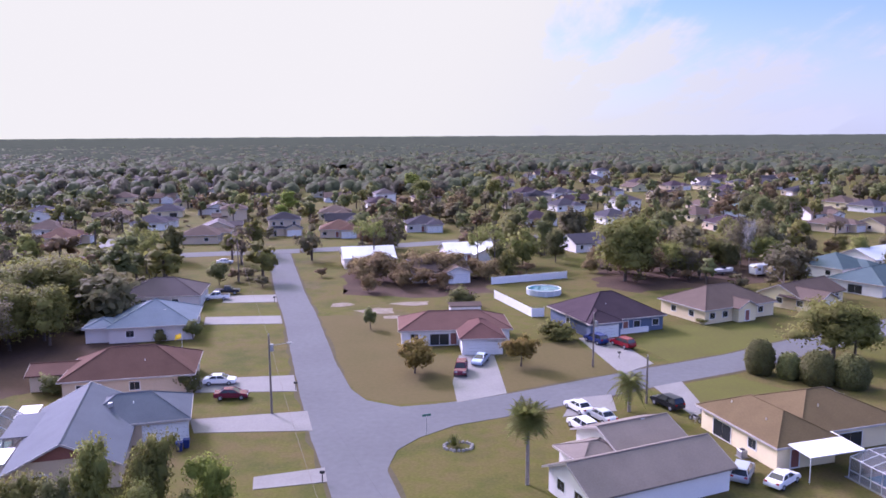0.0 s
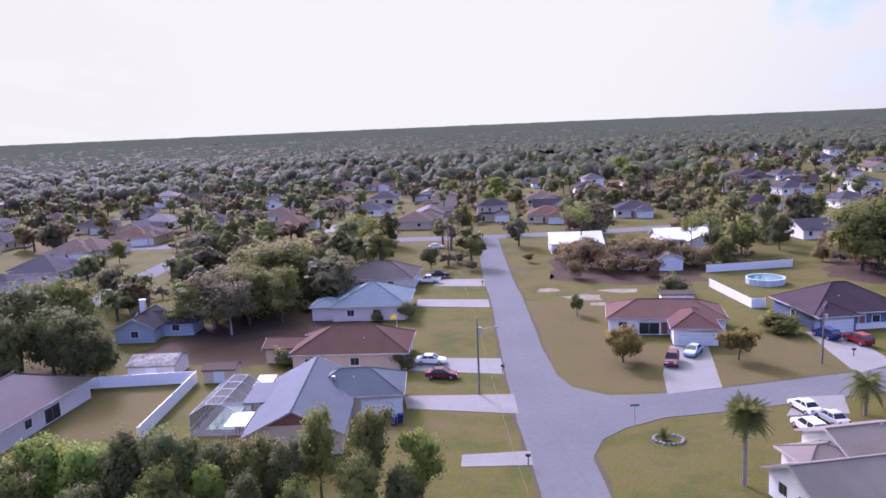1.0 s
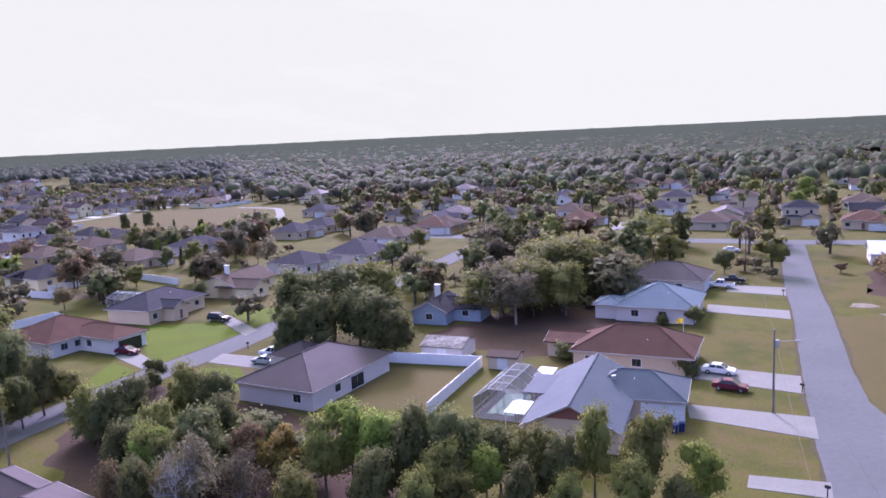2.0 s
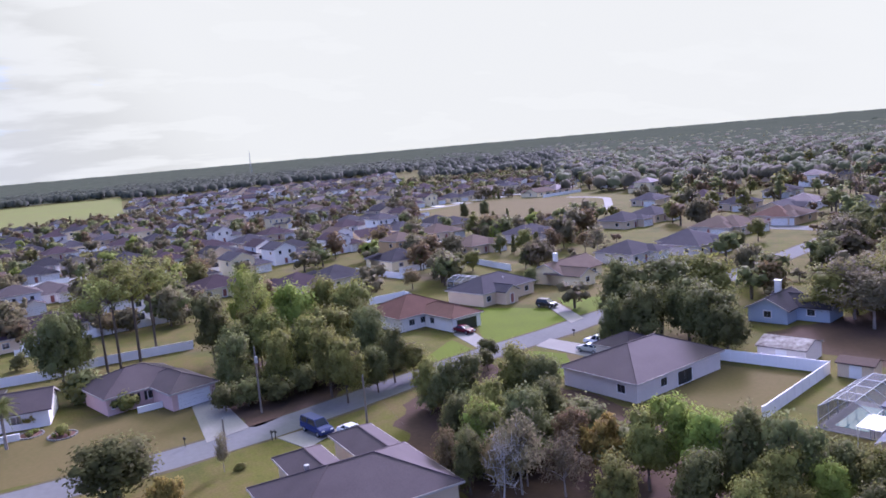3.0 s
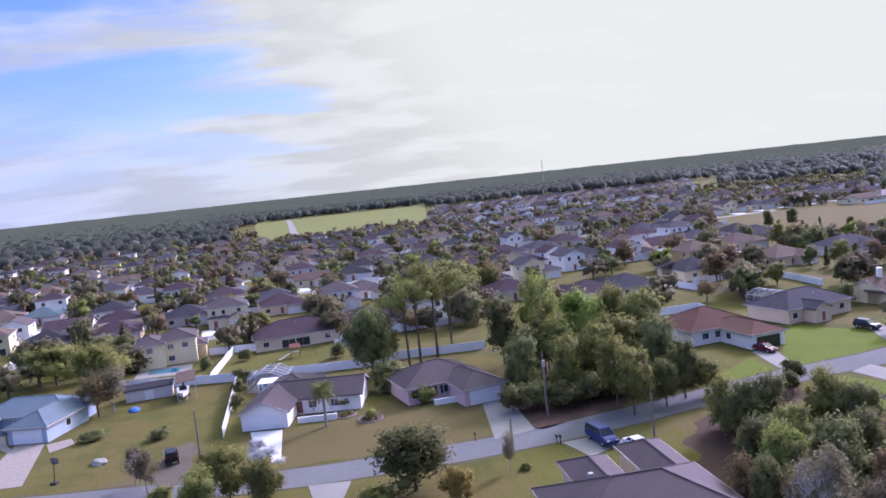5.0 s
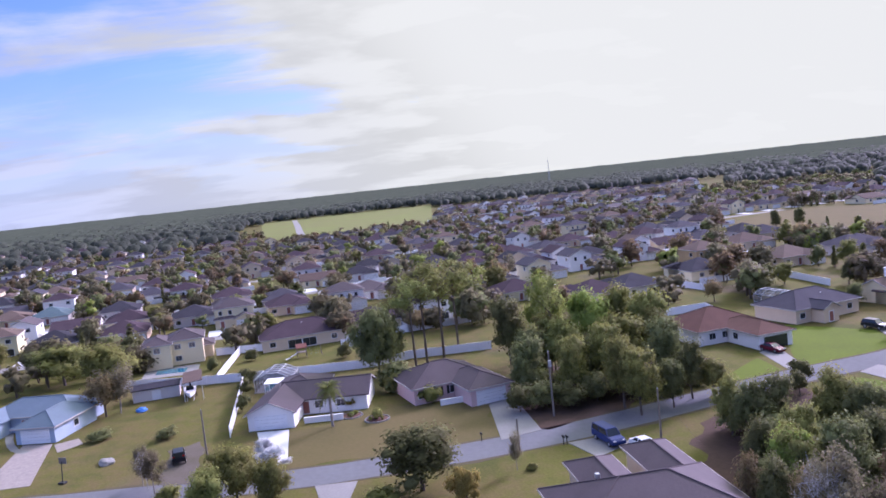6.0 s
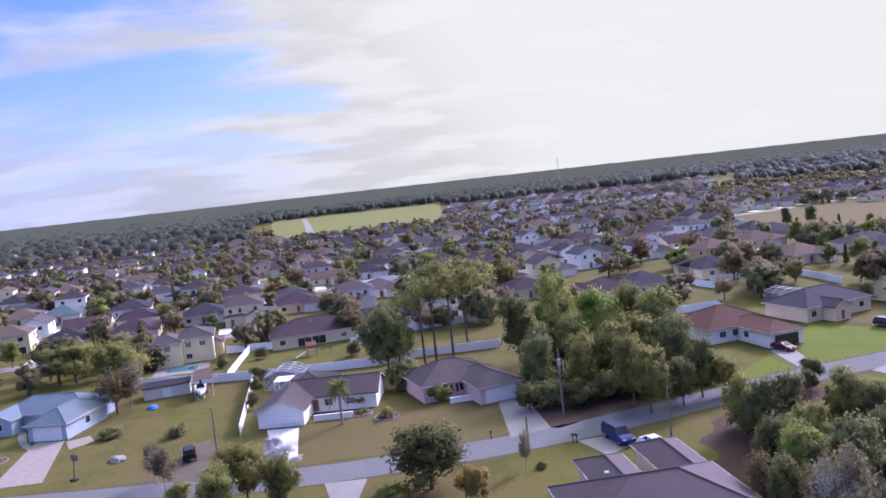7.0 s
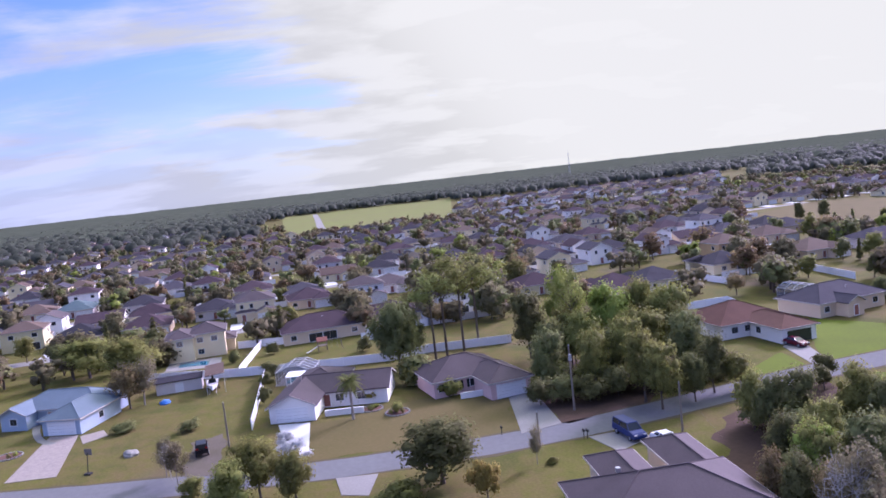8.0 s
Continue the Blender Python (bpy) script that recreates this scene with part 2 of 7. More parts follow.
def slab(name, points, top, mat, label, category, bottom=-0.25, ragged=0.0):
    """A flat piece of paving or lawn with real thickness."""
    bm = bmesh.new()
    if ragged:
        line = []
        for a, b in zip(points, points[1:] + points[:1]):
            n = max(1, int(math.hypot(b[0] - a[0], b[1] - a[1]) / 1.6))
            for i in range(n):
                x, y = a[0] + (b[0] - a[0]) * i / n, a[1] + (b[1] - a[1]) * i / n
                line.append((x + ragged * noise.noise((x * 0.22, y * 0.22, 2)), y + ragged * noise.noise((x * 0.22, y * 0.22, 7))))
        points = line
    if sum(a[0] * b[1] - b[0] * a[1] for a, b in zip(points, points[1:] + points[:1])) < 0:
        points = points[::-1]
    upper = [bm.verts.new((x, y, top)) for x, y in points]
    lower = [bm.verts.new((x, y, bottom)) for x, y in points]
    bm.faces.new(upper)
    n = len(points)
    for i in range(n):
        j = (i + 1) % n
        bm.faces.new((lower[i], lower[j], upper[j], upper[i]))
    bmesh.ops.triangulate(bm, faces=[f for f in bm.faces if len(f.verts) > 4])
    return tagged(part(name, bm, mat), label, category, kind="structure")


def spline(points, step=4.0):
    out = []
    n = len(points)
    for i in range(n - 1):
        p = [Vector(points[max(0, min(n - 1, i + k))]) for k in (-1, 0, 1, 2)]
        count = max(2, int((p[2] - p[1]).length / step))
        for j in range(count):
            t = j / count
            out.append(0.5 * (2 * p[1] + (p[2] - p[0]) * t + (2 * p[0] - 5 * p[1] + 4 * p[2] - p[3]) * t * t + (3 * p[1] - p[0] - 3 * p[2] + p[3]) * t ** 3))
    out.append(Vector(points[-1]))
    return out


def ribbon(name, points, width, top, mat, label, category="road", wobble=0.12):
    """A road along a line, with slightly ragged edges."""
    line = spline([(x, y) for x, y in points], 3.0)
    left, right = [], []
    for i, p in enumerate(line):
        d = (line[min(i + 1, len(line) - 1)] - line[max(i - 1, 0)]).normalized()
        s = Vector((-d.y, d.x))
        left.append(p + s * (width / 2 + wobble * noise.noise((p.x * 0.4, p.y * 0.4, 1))))
        right.append(p - s * (width / 2 + wobble * noise.noise((p.x * 0.4, p.y * 0.4, 5))))
    bm = bmesh.new()
    rows = [[bm.verts.new((v.x, v.y, z)) for v, z in ((a, -0.2), (a, top), (b, top), (b, -0.2))] for a, b in zip(left, right)]
    for r, s in zip(rows, rows[1:]):
        for k in range(3):
            bm.faces.new((r[k], r[k + 1], s[k + 1], s[k]))
    bmesh.ops.recalc_face_normals(bm, faces=bm.faces[:])
    return tagged(part(name, bm, mat), label, category, kind="structure")


# ---- ground, roads ----
def ground_sheet():
    bm = bmesh.new()
    bmesh.ops.create_grid(bm, x_segments=48, y_segments=48, size=4900)
    return tagged(part("ground", bm, GRASS), "dry winter grass over sandy flat ground", "ground", kind="structure")


ground_sheet()
ribbon("road_east", [(12, -5), (1.5, 38), (-8.3, 74), (-13.7, 92), (-22.5, 126), (-28.6, 150), (-34.8, 172), (-44.7, 211), (-52, 240)], 6.6, 0.030, ASPHALT, "worn pale grey asphalt street without kerbs")
ribbon("side_street", [(-12, 93), (-2, 95.5), (8, 99), (20, 105), (30, 110.2), (47, 118.5), (57.5, 125), (80, 138), (120, 160)], 7.4, 0.036, ASPHALT, "worn grey asphalt side street")
ribbon("cross_street", [(-190, 210), (-120, 222), (-66, 233), (-45, 237.5), (-20, 246), (20, 262), (70, 280)], 9.0, 0.042, ASPHALT, "grey asphalt cross street")
ribbon("road_west", [(-112, -95), (-106, -60), (-101.5, -35), (-98.3, -10), (-98, 2), (-98.3, 13.5), (-99.5, 25), (-102.3, 39), (-105.3, 51), (-109, 67), (-111.5, 84), (-115, 100), (-121.5, 143), (-131, 183), (-142, 225)], 6.6, 0.030, ASPHALT, "worn pale grey asphalt street without kerbs")
ribbon("verge_east", [(12, -5), (1.5, 38), (-8.3, 74), (-13.7, 92), (-22.5, 126), (-28.6, 150), (-34.8, 172), (-44.7, 211), (-50, 232)], 7.6, 0.016, VERGE, "worn sandy strip beside the asphalt", "verge", 0.7)
ribbon("verge_side", [(9, 99.4), (20, 105), (30, 110.2), (47, 118.5), (57.5, 125), (80, 138), (120, 160)], 8.5, 0.016, VERGE, "worn sandy strip beside the asphalt", "verge", 0.7)
ribbon("verge_west", [(-112, -95), (-106, -60), (-101.5, -35), (-98.3, -10), (-98, 2), (-98.3, 13.5), (-99.5, 25), (-102.3, 39), (-105.3, 51), (-109, 67), (-111.5, 84), (-115, 100), (-121.5, 143), (-131, 183), (-142, 225)], 7.8, 0.016, VERGE, "worn sandy strip beside the asphalt", "verge", 0.7)
slab("junction", [(-16.5, 116.4), (-13.3, 105.7), (-10.6, 101.0), (-5.9, 98.5), (1.5, 100.0), (8, 102), (8.3, 94.8), (1.3, 91.8), (-3.1, 87.9), (-5.5, 84.2), (-6.2, 79.6), (-6.0, 72), (-14, 92)], 0.048, ASPHALT, "asphalt where the side street meets the road", "road")
slab("driveway", [(-37.0, 110.7), (-35.1, 104.6), (-20.8, 105.0), (-22.7, 112.3)], 0.055, CONCRETE, "pale concrete driveway", "driveway")
slab("driveway", [(-32.5, 94.2), (-30.6, 89.8), (-16.2, 90.3), (-18.0, 97.1)], 0.055, CONCRETE, "pale concrete driveway", "driveway")
slab("driveway", [(-20.3, 77.4), (-19.7, 74.5), (-12.3, 76.2), (-13.1, 79.7)], 0.055, CONCRETE, "pale concrete driveway", "driveway")
slab("driveway", [(-47.5, 150.0), (-45.9, 143.9), (-31.0, 144.4), (-32.7, 151.0)], 0.055, CONCRETE, "pale concrete driveway", "driveway")
slab("driveway", [(-49.3, 170.3), (-47.8, 163.1), (-36.1, 163.7), (-38.1, 171.5)], 0.055, CONCRETE, "pale concrete driveway", "driveway")
slab("driveway", [(2.4, 122.3), (8.1, 122.4), (8.4, 114.0), (8.7, 103.6), (1.7, 100.0), (1.2, 108.5)], 0.055, CONCRETE, "pale concrete driveway", "driveway")
slab("driveway", [(23.7, 132.6), (29.5, 134.2), (32.8, 117.2), (26.6, 111.9)], 0.055, CONCRETE, "pale concrete driveway", "driveway")
slab("driveway", [(15.1, 94.5), (17.6, 101.4), (23.1, 102.9), (22.4, 96.4)], 0.055, CONCRETE, "pale concrete driveway", "driveway")
slab("driveway", [(29.8, 106.0), (34.5, 108.3), (34.2, 96.9), (31.8, 94.0)], 0.055, CONCRETE, "pale concrete driveway", "driveway")
slab("driveway", [(-119.3, 20.2), (-120.5, 24.5), (-102.4, 24.5), (-100.8, 18.4)], 0.055, CONCRETE, "pale concrete driveway", "driveway")
slab("driveway", [(-120.8, -16.3), (-119.8, -11.3), (-105.7, -10.7), (-105.5, -13.7)], 0.055, BRIGHTENED, "concrete driveway coloured bright white for sun glare", "driveway")
slab("driveway", [(-94.7, -6.7), (-94.1, -1.4), (-87.8, -2.7), (-89.1, -5.9)], 0.055, CONCRETE, "pale concrete driveway", "driveway")
slab("driveway", [(-132.7, -55.3), (-131.2, -50.2), (-111.3, -46.4), (-111.7, -53.6)], 0.055, PAVERS, "brick paved driveway", "driveway")
slab("driveway", [(-117.6, -29.4), (-120.1, -24.4), (-101.2, -21.9), (-103.3, -27.0)], 0.055, GRAVEL, "grey-brown gravel parking patch", "driveway", ragged=1.4)
slab("driveway", [(-95.9, 26.3), (-96.2, 30.2), (-93.0, 34.0), (-89.4, 28.2)], 0.055, CONCRETE, "pale concrete driveway", "driveway")
slab("driveway", [(-124.7, 70.0), (-128.4, 75.0), (-110.7, 70.6), (-111.2, 67.8)], 0.055, CONCRETE, "pale concrete driveway", "driveway")
slab("driveway", [(-127.6, 95.4), (-131.5, 100.1), (-115.8, 94.4), (-114.5, 90.2)], 0.055, CONCRETE, "pale concrete driveway", "driveway")
slab("driveway", [(-106.5, 75.9), (-108.6, 80.6), (-98.3, 82.8), (-94.3, 77.9)], 0.055, CONCRETE, "pale concrete driveway", "driveway")
slab("lawn", [(-138.6, 81.3), (-141.5, 85.6), (-128.6, 94.8), (-116.8, 91.3), (-112.7, 72.0), (-118.9, 72.9)], 0.012, LAWN, "bright green mown lawn", "lawn", ragged=0.7)
slab("lawn", [(-135.0, 102.9), (-127.2, 110.7), (-116.4, 101.0), (-118.7, 95.2)], 0.012, LAWN, "bright green mown lawn", "lawn", ragged=0.7)
slab("lawn", [(-113.4, 56.2), (-121.3, 67.9), (-111.8, 67.2), (-104.8, 52.4)], 0.012, LAWN, "bright green mown lawn", "lawn", ragged=0.7)
slab("lawn", [(-104.9, 73.0), (-99.1, 76.8), (-89.2, 69.8), (-93.8, 63.7)], 0.012, LAWN, "bright green mown lawn", "lawn", ragged=0.7)
slab("lawn", [(39.3, 140.9), (61.4, 144.1), (59.2, 129.8), (35.7, 116.4), (32.8, 129.6)], 0.012, DULLAWN, "dull green mown lawn", "lawn", ragged=0.7)
slab("lawn", [(33.9, 106.3), (42.5, 111.1), (49.7, 103.4), (40.7, 101.9), (34.6, 100.1)], 0.012, DULLAWN, "dull green mown lawn", "lawn", ragged=0.7)
slab("lawn", [(-15.7, 110.3), (-21.7, 133.3), (-26.1, 150.5), (-8.6, 150.5), (-7.1, 131.5), (1.8, 119.8), (1.1, 100.9), (-6.0, 99.4), (-10.7, 102.2)], 0.010, DRYLAWN, "dry yellowish winter lawn", "lawn", ragged=1.2)
slab("lawn", [(8.8, 119.9), (11.1, 126.4), (22.8, 131.8), (26.5, 112.7), (8.7, 103.8)], 0.010, DRYLAWN, "dry yellowish winter lawn", "lawn", ragged=1.2)
slab("lawn", [(-102.2, -10.1), (-118.6, -11.2), (-120.6, -3.2), (-124.6, 7.8), (-118.2, 19.8), (-102.1, 18.2), (-102.1, 14.3)], 0.010, DRYLAWN, "dry yellowish winter lawn", "lawn", ragged=1.2)
slab("soil", [(-117.6, 24.2), (-135.6, 33.7), (-126.0, 61.6), (-110.4, 42.6), (-103.3, 24.9), (-107.2, 23.9)], 0.008, SOIL, "bare brown leaf litter under trees", "soil", ragged=2.0)
slab("soil", [(-97.9, 48.6), (-105.7, 64.3), (-86.1, 66.1), (-70.8, 66.7), (-57.6, 72.8), (-44.4, 60.4), (-60, 37.0), (-74, 36.6), (-84, 38.6), (-90.5, 41.0), (-95.5, 44.5)], 0.008, SOIL, "bare brown leaf litter under trees", "soil", ragged=2.0)
slab("soil", [(-118.2, 24.4), (-119.1, 27.8), (-110.4, 42.6), (-106.0, 38.2), (-102.5, 25.5), (-103.6, 24.2)], 0.030, SOIL, "bare brown leaf litter beside the drive", "soil", ragged=1.2)
slab("soil", [(-22.5, 172), (-26.2, 201.9), (11.5, 192.9), (11.1, 172.2), (-6, 167)], 0.008, SOIL, "bare brown leaf litter under trees", "soil", ragged=2.0)
SAND = material("pale sand", (0.30, 0.26, 0.22), (0.16, 0.13, 0.09), scale=0.4, fine=2.5, rough=0.97, spec=0.05)
for sx, sy, sr in ((-21.8, 160.5, 1.9), (-13.5, 155.0, 2.6), (-6.5, 161.5, 2.2), (-10.0, 149.5, 1.3)):
    slab("sand_patch", [(sx + sr * math.cos(a * 0.785) * (1.6 + 0.5 * math.sin(a * 2 + sx)), sy + sr * math.sin(a * 0.785)) for a in range(8)], 0.018, SAND, "pale bare sandy patch in the lawn", "sand", ragged=1.2)
slab("soil", [(36, 178), (44, 172), (70, 180), (84, 184), (90, 200), (112, 216), (80, 230), (44, 218)], 0.008, SOIL, "bare brown leaf litter under brushwood", "soil", ragged=2.5)
slab("soil", [(-60.5, 101.5), (-52.5, 118), (-49, 124), (-62, 146), (-79, 134), (-84, 108), (-74, 104)], 0.008, SOIL, "bare brown leaf litter behind the houses", "soil", ragged=2.0)
slab("soil", [(-78.5, 88.5), (-65.5, 93.5), (-60.5, 75.5), (-73.5, 72.0)], 0.012, DRYLAWN, "worn dry grass in the walled yard", "lawn", ragged=0.4)

# ---- houses ----
ROOFS = {
    "bluegrey": material("blue-grey shingle", (0.125, 0.142, 0.172), (0.094, 0.108, 0.132), scale=0.35, fine=6, spec=0.05, rough=0.7),
    "plum": material("dark grey-brown shingle", (0.074, 0.053, 0.064), (0.052, 0.038, 0.047), scale=0.35, fine=6, spec=0.03, rough=0.9, by_object=0.15),
    "rust": material("rusty sheet roof", (0.42, 0.40, 0.38), (0.10, 0.075, 0.065), scale=0.5, fine=1.5, spec=0.1),
    "slate": material("slate grey shingle", (0.08, 0.074, 0.09), (0.058, 0.054, 0.067), scale=0.35, fine=6, spec=0.03, rough=0.9, by_object=0.1),
    "dark": material("charcoal shingle", (0.055, 0.052, 0.064), (0.036, 0.034, 0.043), scale=0.35, fine=6, spec=0.03, rough=0.9, by_object=0.15),
    "purple": material("weathered brown shingle", (0.088, 0.07, 0.079), (0.064, 0.051, 0.058), scale=0.35, fine=6, spec=0.10, rough=0.7, by_object=0.12),
    "brown": material("brown shingle", (0.142, 0.084, 0.066), (0.102, 0.06, 0.048), scale=0.35, fine=6, spec=0.03, rough=0.9, by_object=0.12),
    "red": material("red shingle", (0.16, 0.09, 0.078), (0.118, 0.066, 0.058), scale=0.35, fine=6, spec=0.03, rough=0.9, by_object=0.12),
    "tan": material("tan shingle", (0.14, 0.104, 0.088), (0.104, 0.078, 0.067), scale=0.35, fine=6, spec=0.03, rough=0.9, by_object=0.12),
    "teal": material("teal shingle", (0.085, 0.125, 0.138), (0.065, 0.095, 0.108), scale=0.35, fine=6, spec=0.11, rough=0.7, by_object=0.1),
    "sky": material("pale blue shingle", (0.15, 0.19, 0.235), (0.115, 0.147, 0.185), scale=0.35, fine=6, spec=0.05, rough=0.7, by_object=0.1),
    "metal": material("white metal roof", (0.72, 0.73, 0.75), (0.62, 0.63, 0.66), scale=0.35, fine=6, spec=0.32, rough=0.4),
    "sand": material("pale tan shingle", (0.225, 0.19, 0.165), (0.17, 0.143, 0.125), scale=0.35, fine=6, spec=0.11, rough=0.7),
    "golden": material("golden brown shingle", (0.16, 0.118, 0.062), (0.118, 0.086, 0.046), scale=0.35, fine=6, spec=0.03, rough=0.9),
}
WALLS = {
    "white": material("white stucco", (0.83, 0.81, 0.78), (0.74, 0.72, 0.70), scale=0.4, fine=5, by_object=0.05),
    "cream": material("cream stucco", (0.78, 0.68, 0.43), (0.70, 0.60, 0.38), scale=0.4, fine=5, by_object=0.08),
    "beige": material("beige stucco", (0.66, 0.54, 0.38), (0.58, 0.47, 0.33), scale=0.4, fine=5, by_object=0.08),
    "tan": material("tan stucco", (0.54, 0.37, 0.20), (0.46, 0.32, 0.17), scale=0.4, fine=5, by_object=0.08),
    "grey": material("pale grey stucco", (0.66, 0.61, 0.58), (0.57, 0.53, 0.50), scale=0.4, fine=5, by_object=0.08),
    "pink": material("pink stucco", (0.62, 0.44, 0.42), (0.55, 0.39, 0.37), scale=0.4, fine=5),
    "blue": material("blue grey siding", (0.36, 0.43, 0.53), (0.30, 0.37, 0.46), scale=0.4, fine=5),
    "navy": material("dark blue siding", (0.12, 0.155, 0.24), (0.09, 0.12, 0.19), scale=0.4, fine=5),
    "brick": material("brick red siding", (0.30, 0.13, 0.10), (0.24, 0.10, 0.08), scale=0.4, fine=5),
    "yellow": material("yellow stucco", (0.66, 0.60, 0.36), (0.58, 0.53, 0.32), scale=0.4, fine=5),
}
SHARED = {}


def shared(key, make, mat):
    if key not in SHARED:
        bm = make()
        data = SHARED[key] = bpy.data.meshes.new(key[0])
        bm.to_mesh(data)
        bm.free()
        data.materials.append(mat)
    return SHARED[key]


def loop_ring(outer, inner, lo, hi, flip):
    """A closed rectangular band between two outlines; flip maps (a, b, depth) to a place."""
    bm = bmesh.new()
    loops = [[bm.verts.new(flip(a, b, c)) for a, b in pts] for pts, c in ((outer, lo), (outer, hi), (inner, hi), (inner, lo))]
    for k in range(4):
        p, q = loops[k], loops[(k + 1) % 4]
        for i in range(4):
            j = (i + 1) % 4
            bm.faces.new((p[i], p[j], q[j], q[i]))
    bmesh.ops.recalc_face_normals(bm, faces=bm.faces[:])
    return bm


def ring(w, h, t, d):
    """A rectangular frame in the xz plane, its foot at z = 0, standing out towards -y."""
    return loop_ring([(-w / 2, 0), (w / 2, 0), (w / 2, h), (-w / 2, h)], [(-w / 2 + t, t), (w / 2 - t, t), (w / 2 - t, h - t), (-w / 2 + t, h - t)], -d, 0.02, lambda a, b, c: (a, c, b))


def garage_panels(w, h):
    bm = bmesh.new()
    n = 4
    for i in range(n):
        add_box(bm, -w / 2, -0.035, i * h / n + 0.012, w / 2, 0.02, (i + 1) * h / n - 0.012)
    add_box(bm, -w / 2, -0.01, 0, w / 2, 0.02, h)
    return bm


def opening(parent, kind, m, w, h):
    """A window, door or garage door on a wall; m puts its foot's middle on the wall, with -y outwards."""
    if kind in ("window", "slider"):
        f = part("window", shared(("window_frame", w, h), lambda: ring(w, h, 0.09, 0.05), WHITE), None, parent, m=m)
        if kind == "slider":
            tagged(f, "white framed sliding glass door")
        half = (w - 0.18) / 2
        for s in (-1, 1):
            part("pane", shared(("pane", half, h), lambda: box(-half / 2 + 0.02, -0.015, 0.09, half / 2 - 0.02, 0.01, h - 0.09), GLASS), None, f, m=pose(s * half / 2, 0, 0))
    elif kind == "garage":
        part("door_gap", shared(("door_gap", w, h), lambda: box(-w / 2 - 0.07, -0.012, 0, w / 2 + 0.07, 0.0, h + 0.09), BARK), None, parent, "dark gap round the garage door", m=m)
        g = part("garage_door", shared(("garage_door", w, h), lambda: garage_panels(w, h), WHITE), None, parent, "white panelled garage door", m=m)
        part("door_frame", shared(("door_frame", w, h), lambda: ring(w + 0.3, h + 0.15, 0.14, 0.05), WHITE), None, g)
    elif kind == "dark_garage":
        # dark panel on the solid wall stands for the shade inside
        part("garage_opening", shared(("garage_opening", w, h), lambda: box(-w / 2, -0.03, 0, w / 2, 0.02, h), GLASS), None, parent, "dark panel for the shade inside an open garage", m=m)
    elif kind == "shutters":
        f = part("window", shared(("window_frame", w, h), lambda: ring(w, h, 0.09, 0.05), WHITE), None, parent, m=m)
        part("pane", shared(("pane1", w, h), lambda: box(-w / 2 + 0.09, -0.015, 0.09, w / 2 - 0.09, 0.01, h - 0.09), GLASS), None, f)
        for s in (-1, 1):
            part("shutter", shared(("shutter", h), lambda: box(-0.22, -0.05, 0, 0.22, 0.01, h), BLACK), None, f, "black shutter", m=pose(s * (w / 2 + 0.25), 0, 0))
    else:
        d = part("door", shared(("door", w, h), lambda: box(-w / 2, -0.04, 0, w / 2, 0.02, h, 0.01), GLASS if kind == "dark_door" else WALLS["brick"] if kind == "red_door" else WALLS["blue"]), None, parent, m=m)
        part("door_frame", shared(("door_frame", w, h), lambda: ring(w + 0.3, h + 0.15, 0.14, 0.05), WHITE), None, d)


def gable_slopes(x0, y0, x1, y1, h, kind, pitch, over, start, end, thick, side=0):
    """Two slopes that meet at a ridge, open at the gable ends; with side set, only the board along that end."""
    along_x = kind == "gable_x"
    a0, a1, b0, b1 = (x0, x1, y0, y1) if along_x else (y0, y1, x0, x1)
    mid, half = (b0 + b1) / 2, (b1 - b0) / 2
    ends = (a0 - end, a1 + end) if side == 0 else (a0 - end - 0.05, a0 - end - 0.003) if side < 0 else (a1 + end + 0.003, a1 + end + 0.05)
    bm = bmesh.new()
    rows = []
    for a in ends:
        prof = [(mid - half - over, h + 0.14 - pitch * over), (mid, h + 0.14 + pitch * half), (mid + half + over, h + 0.14 - pitch * over)]
        prof += [(b, z - thick) for b, z in prof[::-1]]
        rows.append([bm.verts.new((a, b, z) if along_x else (b, a, z)) for b, z in prof])
    for i in range(6):
        j = (i + 1) % 6
        bm.faces.new((rows[0][i], rows[0][j], rows[1][j], rows[1][i]))
    for r in rows:
        bm.faces.new((r[0], r[1], r[4], r[5]))
        bm.faces.new((r[1], r[2], r[3], r[4]))
    bmesh.ops.recalc_face_normals(bm, faces=bm.faces[:])
    return bm


def eave_boards(parent, wing, over):
    """White boards: a ring round a hipped roof, a pair along each gable end."""
    x0, y0, x1, y1, h, kind, pitch = wing[:7]
    if kind in ("gable_x", "gable_y"):
        for side in (-1, 1):
            part("barge_board", gable_slopes(x0, y0, x1, y1, h, kind, pitch, over, 0, over, 0.22, side), TRIM, parent, "white gable board")
    else:
        part("fascia", fascia_mesh(x0, y0, x1, y1, h, over), TRIM, parent, "white eave board")


